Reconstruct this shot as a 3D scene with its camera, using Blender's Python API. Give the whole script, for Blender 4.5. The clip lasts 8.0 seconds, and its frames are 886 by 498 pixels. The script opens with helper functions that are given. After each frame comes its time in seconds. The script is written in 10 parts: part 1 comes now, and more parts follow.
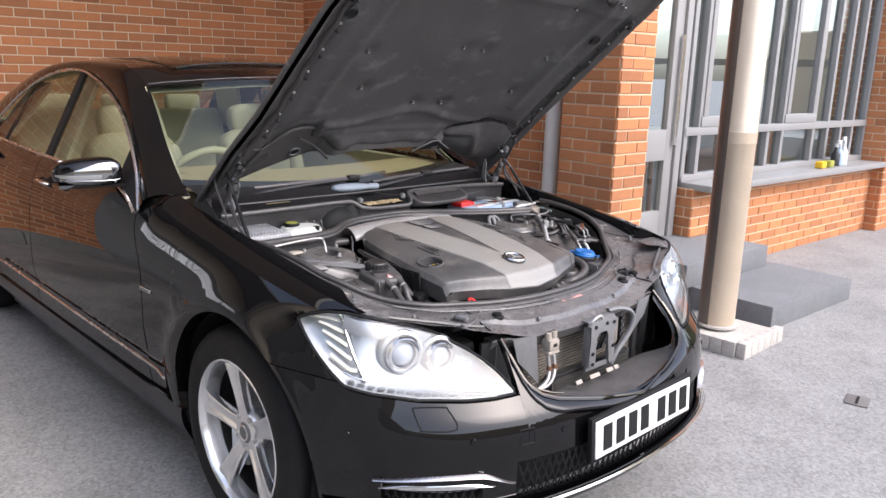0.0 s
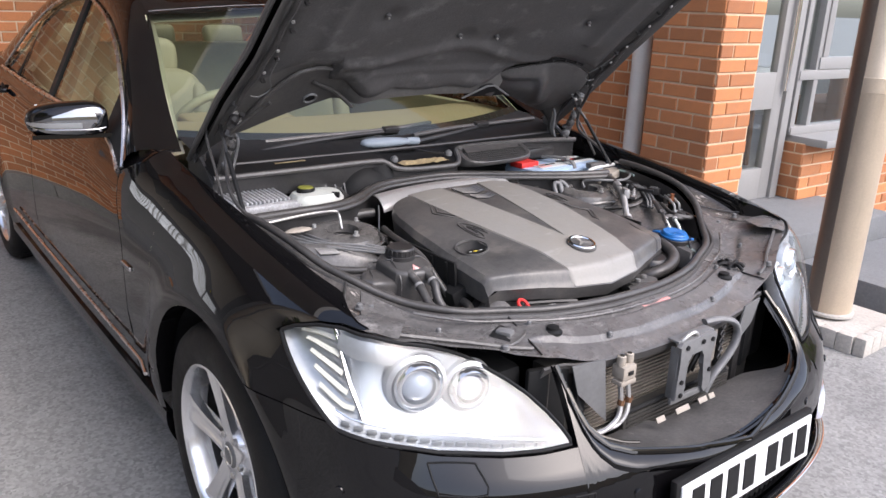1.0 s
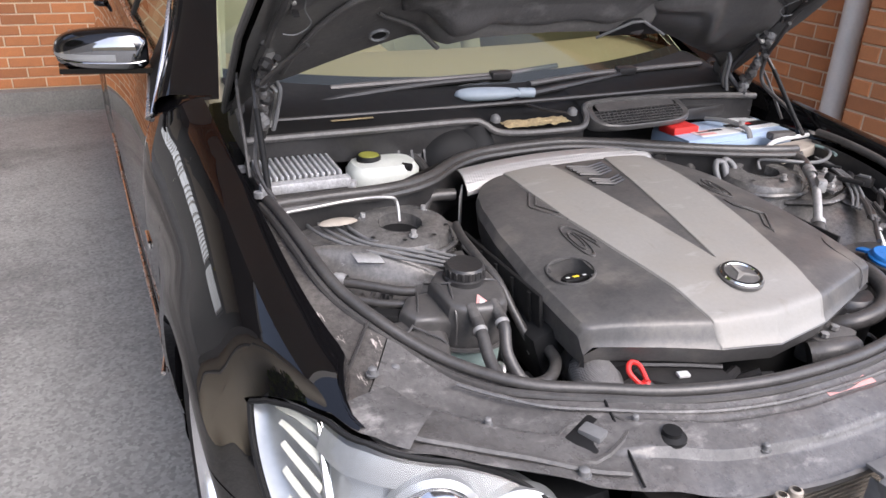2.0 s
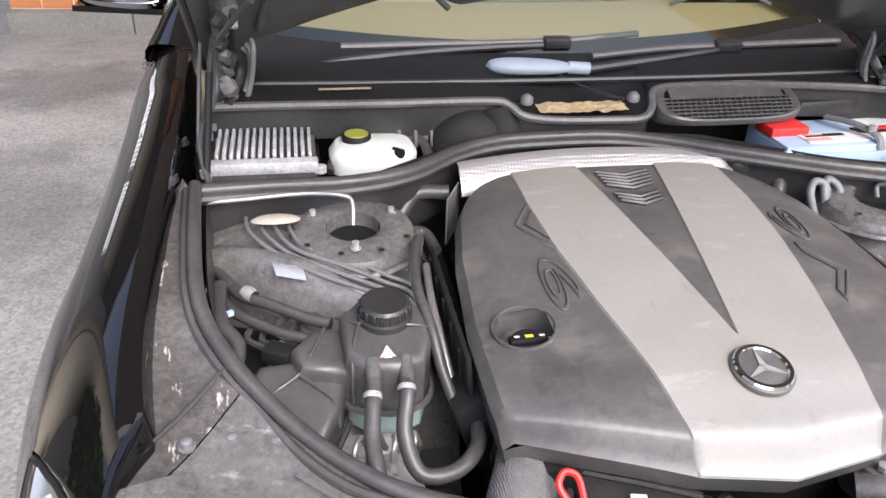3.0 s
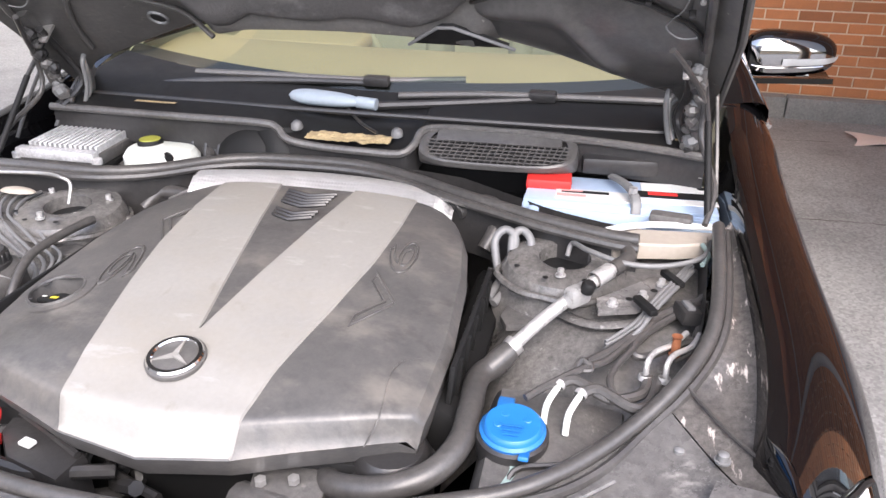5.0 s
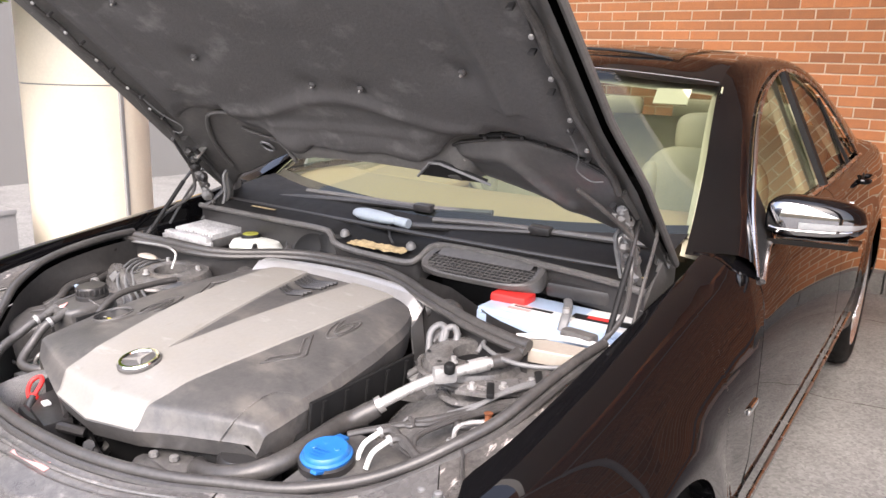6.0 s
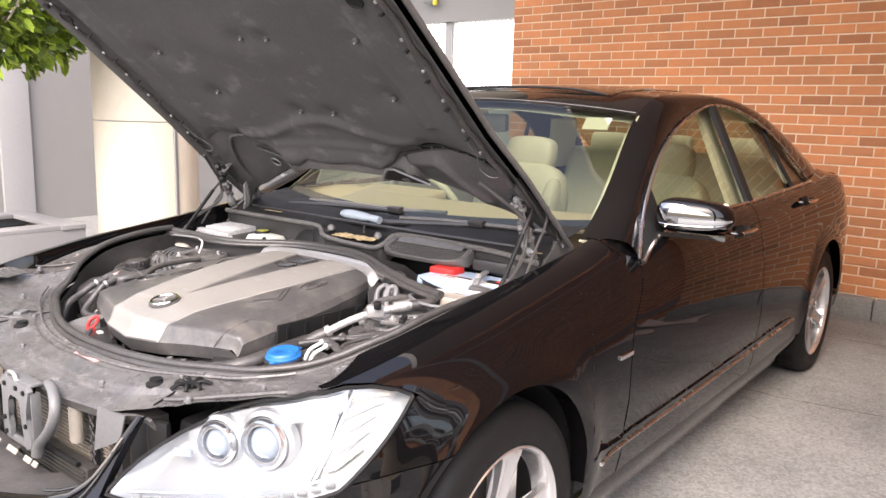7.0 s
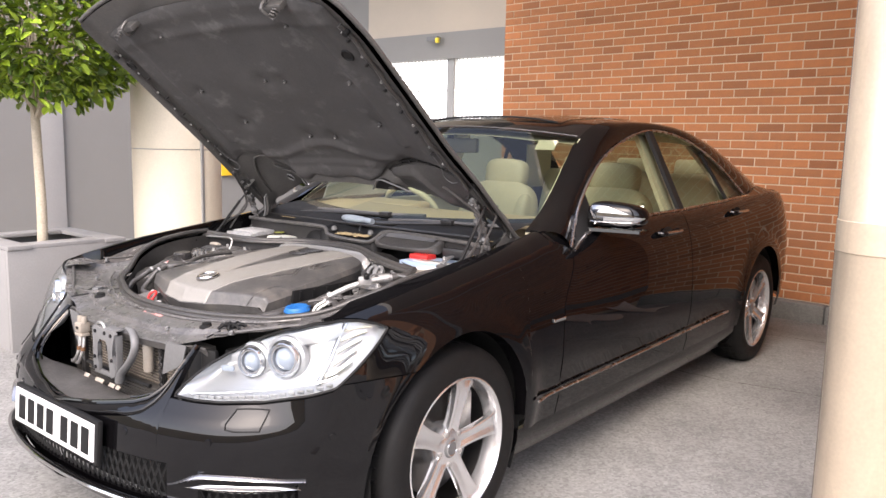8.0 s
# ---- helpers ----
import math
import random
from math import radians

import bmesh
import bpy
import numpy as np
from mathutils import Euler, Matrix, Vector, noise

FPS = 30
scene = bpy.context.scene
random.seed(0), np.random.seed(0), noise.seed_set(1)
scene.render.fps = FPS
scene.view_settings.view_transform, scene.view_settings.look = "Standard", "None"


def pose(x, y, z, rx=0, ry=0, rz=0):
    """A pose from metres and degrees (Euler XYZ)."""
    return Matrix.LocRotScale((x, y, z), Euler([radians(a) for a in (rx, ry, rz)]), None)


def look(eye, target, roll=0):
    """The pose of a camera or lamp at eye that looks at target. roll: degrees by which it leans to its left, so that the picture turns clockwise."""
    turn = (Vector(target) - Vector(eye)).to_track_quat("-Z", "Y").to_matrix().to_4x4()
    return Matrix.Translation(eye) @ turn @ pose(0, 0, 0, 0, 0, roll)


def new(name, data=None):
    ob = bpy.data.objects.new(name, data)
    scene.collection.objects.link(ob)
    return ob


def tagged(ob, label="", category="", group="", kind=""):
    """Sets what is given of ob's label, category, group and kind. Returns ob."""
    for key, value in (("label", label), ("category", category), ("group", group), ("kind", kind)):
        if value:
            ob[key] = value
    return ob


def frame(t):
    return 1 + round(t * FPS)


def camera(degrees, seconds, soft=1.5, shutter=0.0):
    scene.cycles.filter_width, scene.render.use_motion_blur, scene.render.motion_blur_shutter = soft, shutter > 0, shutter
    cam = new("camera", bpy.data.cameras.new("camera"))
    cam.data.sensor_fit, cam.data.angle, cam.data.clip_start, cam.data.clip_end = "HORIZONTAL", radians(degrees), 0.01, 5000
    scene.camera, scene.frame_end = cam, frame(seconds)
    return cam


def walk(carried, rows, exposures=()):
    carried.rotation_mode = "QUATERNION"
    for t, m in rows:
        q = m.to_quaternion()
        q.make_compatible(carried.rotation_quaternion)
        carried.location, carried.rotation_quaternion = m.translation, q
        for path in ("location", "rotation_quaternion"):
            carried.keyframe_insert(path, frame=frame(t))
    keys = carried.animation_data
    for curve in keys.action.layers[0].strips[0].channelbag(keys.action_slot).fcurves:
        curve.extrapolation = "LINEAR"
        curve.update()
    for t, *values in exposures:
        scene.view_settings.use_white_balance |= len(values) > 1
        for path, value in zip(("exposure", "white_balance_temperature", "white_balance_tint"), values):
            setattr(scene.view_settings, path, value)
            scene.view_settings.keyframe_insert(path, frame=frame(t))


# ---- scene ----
# ---- camera and its walk ----
cam = camera(60.1, 8.0)
PATH = [
    (0, (-1.966, -2.003, 1.46), (-0.615, -0.6, 1.005), 1.7),
    (0.5, (-1.756, -1.811, 1.447), (-0.465, -0.378, 0.918), 1.8),
    (1, (-1.496, -1.623, 1.438), (-0.32, -0.127, 0.821), 2.0),
    (1.5, (-1.245, -1.383, 1.423), (-0.245, 0.192, 0.702), 2.1),
    (1.7, (-1.151, -1.298, 1.43), (-0.233, 0.304, 0.661), 2.0),
    (2.8, (-0.643, -1.017, 1.429), (-0.223, 0.681, 0.459), 2.4),
    (3, (-0.553, -0.993, 1.433), (-0.212, 0.708, 0.438), 2.3),
    (3.5, (-0.267, -0.992, 1.427), (-0.104, 0.722, 0.409), 1.8),
    (4, (-0.038, -1.045, 1.399), (0.021, 0.696, 0.416), 1.6),
    (4.5, (0.203, -1.083, 1.406), (0.113, 0.681, 0.469), 1.1),
    (4.7, (0.338, -1.07, 1.401), (0.147, 0.698, 0.485), 0.9),
    (5.8, (1.071, -1.133, 1.415), (0.087, 0.519, 0.867), 1.5),
    (6, (1.23, -1.124, 1.401), (0.144, 0.488, 0.928), 1.8),
    (6.5, (1.548, -1.2, 1.39), (0.356, 0.364, 1.026), 1.8),
    (7, (1.815, -1.42, 1.358), (0.596, 0.125, 1.001), 1.7),
    (7.5, (2.102, -1.625, 1.334), (0.86, -0.091, 1.012), 1.5),
    (8, (2.35, -1.883, 1.326), (1.102, -0.345, 1.051), 1.3),
]
walk(cam, [(t, look(eye, target, roll)) for t, eye, target, roll in PATH],
     exposures=((0.0, 0.83, 6300, 15), (0.5, 0.73, 6300, 15), (1.0, 0.76, 6300, 15), (1.7, 0.81, 6300, 15), (3.0, 1.16, 6350, 15), (4.0, 1.33, 6350, 15), (4.7, 1.43, 6350, 15),
                (6.0, 1.52, 6700, 16), (6.6, 1.54, 6850, 17), (7.2, 1.42, 6850, 16), (8.0, 1.13, 6800, 16)))

# ---- daylight: bright haze, the sun high in front of the canopy ----
SUN_FROM = Vector((0.35, -0.95, 1.1)).normalized()
sky_world = bpy.data.worlds.new("daylight")
scene.world = sky_world
sky_world.use_nodes = True
sky_nodes = sky_world.node_tree
sky_tex = sky_nodes.nodes.new("ShaderNodeTexSky")
sky_tex.sky_type = "NISHITA"
sky_tex.sun_disc = False
sky_tex.sun_elevation = math.asin(SUN_FROM.z)
sky_tex.sun_rotation = math.atan2(SUN_FROM.x, SUN_FROM.y)
sky_tex.dust_density = 3.0
sky_tex.air_density = 1.0
haze = sky_nodes.nodes.new("ShaderNodeHueSaturation")
haze.inputs["Saturation"].default_value = 0.72
sky_nodes.links.new(sky_tex.outputs[0], haze.inputs["Color"])
sky_nodes.links.new(haze.outputs[0], sky_nodes.nodes["Background"].inputs[0])
sky_nodes.nodes["Background"].inputs[1].default_value = 0.295
sun_lamp = bpy.data.lights.new("sun", "SUN")
sun_lamp.energy, sun_lamp.angle, sun_lamp.color = 0.50, radians(40), (1.0, 0.98, 0.955)
sun = new("sun", sun_lamp)
sun.matrix_world = look((0, 0, 30), Vector((0, 0, 30)) - SUN_FROM)


# ---- materials ----
def pbr(name, color, rough=0.5, metal=0.0, var=0.12, scale=5.0, fine=90.0, bump=0.08, coat=0.0, dust=0.0,
        dust_color=(0.32, 0.295, 0.265), emit=0.0, spec=0.5, dist=0.004):
    """Principled surface with colour and roughness varied at two scales, fine relief and, where asked, settled dust."""
    m = bpy.data.materials.new(name)
    m.use_nodes = True
    nt = m.node_tree
    b = nt.nodes["Principled BSDF"]
    link = nt.links.new
    co = nt.nodes.new("ShaderNodeTexCoord").outputs["Object"]

    def noise_at(s, detail=4.0, r=0.6):
        n = nt.nodes.new("ShaderNodeTexNoise")
        n.inputs["Scale"].default_value, n.inputs["Detail"].default_value, n.inputs["Roughness"].default_value = s, detail, r
        link(co, n.inputs["Vector"])
        return n.outputs["Fac"]

    def ramp(fac, lo, hi, a=0.3, z=0.7):
        r = nt.nodes.new("ShaderNodeMapRange")
        r.inputs["From Min"].default_value, r.inputs["From Max"].default_value = a, z
        r.inputs["To Min"].default_value, r.inputs["To Max"].default_value = lo, hi
        link(fac, r.inputs["Value"])
        return r.outputs["Result"]

    big, small = noise_at(scale * 1.7, 6.0, 0.7), noise_at(fine, 3.0)
    add = nt.nodes.new("ShaderNodeMath")
    add.operation = "MULTIPLY"
    link(ramp(big, 1 - var * 0.7, 1 + var * 0.7), add.inputs[0])
    link(ramp(small, 1 - var * 0.6, 1 + var * 0.6), add.inputs[1])
    mul = nt.nodes.new("ShaderNodeMix")
    mul.data_type, mul.blend_type = "RGBA", "MULTIPLY"
    mul.inputs["Factor"].default_value = 1.0
    mul.inputs["A"].default_value = (*color, 1)
    link(add.outputs[0], mul.inputs["B"])
    out = mul.outputs["Result"]
    if dust:
        mix = nt.nodes.new("ShaderNodeMix")
        mix.data_type = "RGBA"
        patch = nt.nodes.new("ShaderNodeMath")
        patch.operation = "MULTIPLY"
        link(ramp(noise_at(scale * 1.3, 5.0, 0.65), 0.6, 1.0, 0.36, 0.66), patch.inputs[0])
        link(ramp(noise_at(scale * 11.0, 8.0, 0.8), 0.30 * dust, 0.85 * dust, 0.34, 0.74), patch.inputs[1])
        link(patch.outputs[0], mix.inputs["Factor"])
        link(out, mix.inputs["A"])
        mix.inputs["B"].default_value = (*dust_color, 1)
        out = mix.outputs["Result"]
    link(out, b.inputs["Base Color"])
    link(ramp(big, max(0.02, rough * 0.85), min(1, rough * 1.15)), b.inputs["Roughness"])
    b.inputs["Metallic"].default_value = metal
    b.inputs["Specular IOR Level"].default_value = spec
    b.inputs["Coat Weight"].default_value = coat
    b.inputs["Coat Roughness"].default_value = 0.015
    b.inputs["Coat IOR"].default_value = 1.46
    if emit:
        b.inputs["Emission Color"].default_value = (*color, 1)
        b.inputs["Emission Strength"].default_value = emit
    if bump:
        bp = nt.nodes.new("ShaderNodeBump")
        bp.inputs["Strength"].default_value, bp.inputs["Distance"].default_value = bump, dist
        link(small, bp.inputs["Height"])
        link(bp.outputs[0], b.inputs["Normal"])
    return m


def clear(name, tint=(0.9, 0.93, 0.9), facing=0.04, rough=0.0):
    """A thin pane: looks through with a slight tint, and mirrors more the flatter it is seen."""
    m = bpy.data.materials.new(name)
    m.use_nodes = True
    nt = m.node_tree
    nt.nodes.remove(nt.nodes["Principled BSDF"])
    a, g, f, x = (nt.nodes.new("ShaderNode" + k) for k in ("BsdfTransparent", "BsdfGlossy", "LayerWeight", "MixShader"))
    a.inputs[0].default_value = (*tint, 1)
    g.inputs["Roughness"].default_value = rough
    f.inputs["Blend"].default_value = 0.5
    p, k = nt.nodes.new("ShaderNodeMath"), nt.nodes.new("ShaderNodeMath")
    p.operation, p.inputs[1].default_value = "POWER", 5.0
    k.operation, k.inputs[1].default_value, k.inputs[2].default_value = "MULTIPLY_ADD", 1 - facing, facing
    nt.links.new(f.outputs["Facing"], p.inputs[0])
    nt.links.new(p.outputs[0], k.inputs[0])
    nt.links.new(k.outputs[0], x.inputs[0])
    nt.links.new(a.outputs[0], x.inputs[1])
    nt.links.new(g.outputs[0], x.inputs[2])
    nt.links.new(x.outputs[0], nt.nodes["Material Output"].inputs[0])
    return m


def brick_material():
    """Fired clay, each brick with its own shade, darker flecks and a sandy face."""
    m = pbr("brick_clay", (0.485, 0.205, 0.088), 0.85, var=0.12, scale=9, fine=160, bump=0.35, dist=0.006)
    nt = m.node_tree
    b = nt.nodes["Principled BSDF"]
    base = b.inputs["Base Color"].links[0].from_socket
    oi, gi = nt.nodes.new("ShaderNodeObjectInfo"), nt.nodes.new("ShaderNodeNewGeometry")
    s = nt.nodes.new("ShaderNodeMath")
    s.operation = "ADD"
    nt.links.new(oi.outputs["Random"], s.inputs[0])
    nt.links.new(gi.outputs["Random Per Island"], s.inputs[1])
    fr = nt.nodes.new("ShaderNodeMath")
    fr.operation = "FRACT"
    nt.links.new(s.outputs[0], fr.inputs[0])
    cr = nt.nodes.new("ShaderNodeValToRGB")
    cr.color_ramp.elements[0].color = (0.72, 0.68, 0.68, 1)
    cr.color_ramp.elements[1].color = (1.18, 1.1, 1.0, 1)
    e = cr.color_ramp.elements.new(0.25)
    e.color = (0.88, 0.86, 0.84, 1)
    nt.links.new(fr.outputs[0], cr.inputs[0])
    mx = nt.nodes.new("ShaderNodeMix")
    mx.data_type, mx.blend_type = "RGBA", "MULTIPLY"
    mx.inputs["Factor"].default_value = 1
    nt.links.new(base, mx.inputs["A"])
    nt.links.new(cr.outputs[0], mx.inputs["B"])
    nt.links.new(mx.outputs["Result"], b.inputs["Base Color"])
    return m


def concrete_material(name, color, speck=0.35, stain=0.25, dark_patches=()):
    """Cast concrete with exposed grit, blotches and round darker patches."""
    m = pbr(name, color, 0.9, var=0.10, scale=0.9, fine=260, bump=0.5, dist=0.003)
    nt = m.node_tree
    b = nt.nodes["Principled BSDF"]
    base = b.inputs["Base Color"].links[0].from_socket
    co = nt.nodes.new("ShaderNodeTexCoord").outputs["Object"]
    v = nt.nodes.new("ShaderNodeTexVoronoi")
    v.inputs["Scale"].default_value = 95
    nt.links.new(co, v.inputs["Vector"])
    cr = nt.nodes.new("ShaderNodeValToRGB")
    cr.color_ramp.elements[0].color = (1 - speck, 1 - speck, 1 - speck, 1)
    cr.color_ramp.elements[1].color = (1 + speck * 0.6, 1 + speck * 0.6, 1 + speck * 0.55, 1)
    nt.links.new(v.outputs["Color"], cr.inputs[0])
    n = nt.nodes.new("ShaderNodeTexNoise")
    n.inputs["Scale"].default_value, n.inputs["Detail"].default_value, n.inputs["Roughness"].default_value = 2.2, 7, 0.68
    nt.links.new(co, n.inputs["Vector"])
    st = nt.nodes.new("ShaderNodeValToRGB")
    st.color_ramp.elements[0].position, st.color_ramp.elements[0].color = 0.28, (1 - stain, 1 - stain, 1 - stain, 1)
    st.color_ramp.elements[1].position, st.color_ramp.elements[1].color = 0.55, (1.05, 1.05, 1.04, 1)
    nt.links.new(n.outputs["Fac"], st.inputs[0])
    last = base
    for other in (cr, st):
        mx = nt.nodes.new("ShaderNodeMix")
        mx.data_type, mx.blend_type = "RGBA", "MULTIPLY"
        mx.inputs["Factor"].default_value = 1
        nt.links.new(last, mx.inputs["A"])
        nt.links.new(other.outputs[0], mx.inputs["B"])
        last = mx.outputs["Result"]
    # round darker patches with uneven edges, for oil and for painted shade
    for x, y, r, k in dark_patches:
        d = nt.nodes.new("ShaderNodeVectorMath")
        d.operation = "DISTANCE"
        d.inputs[1].default_value = (x, y, 0)
        nt.links.new(co, d.inputs[0])
        e = nt.nodes.new("ShaderNodeMath")
        e.operation = "MULTIPLY_ADD"
        e.inputs[1].default_value = r * 1.3
        nt.links.new(n.outputs["Fac"], e.inputs[0])
        nt.links.new(d.outputs["Value"], e.inputs[2])
        ra = nt.nodes.new("ShaderNodeMapRange")
        ra.inputs["From Min"].default_value, ra.inputs["From Max"].default_value = r * 1.25, r * 1.75
        ra.inputs["To Min"].default_value, ra.inputs["To Max"].default_value = k, 1.0
        nt.links.new(e.outputs[0], ra.inputs["Value"])
        mx = nt.nodes.new("ShaderNodeMix")
        mx.data_type, mx.blend_type = "RGBA", "MULTIPLY"
        mx.inputs["Factor"].default_value = 1
        nt.links.new(last, mx.inputs["A"])
        nt.links.new(ra.outputs["Result"], mx.inputs["B"])
        last = mx.outputs["Result"]
    nt.links.new(last, b.inputs["Base Color"])
    return m


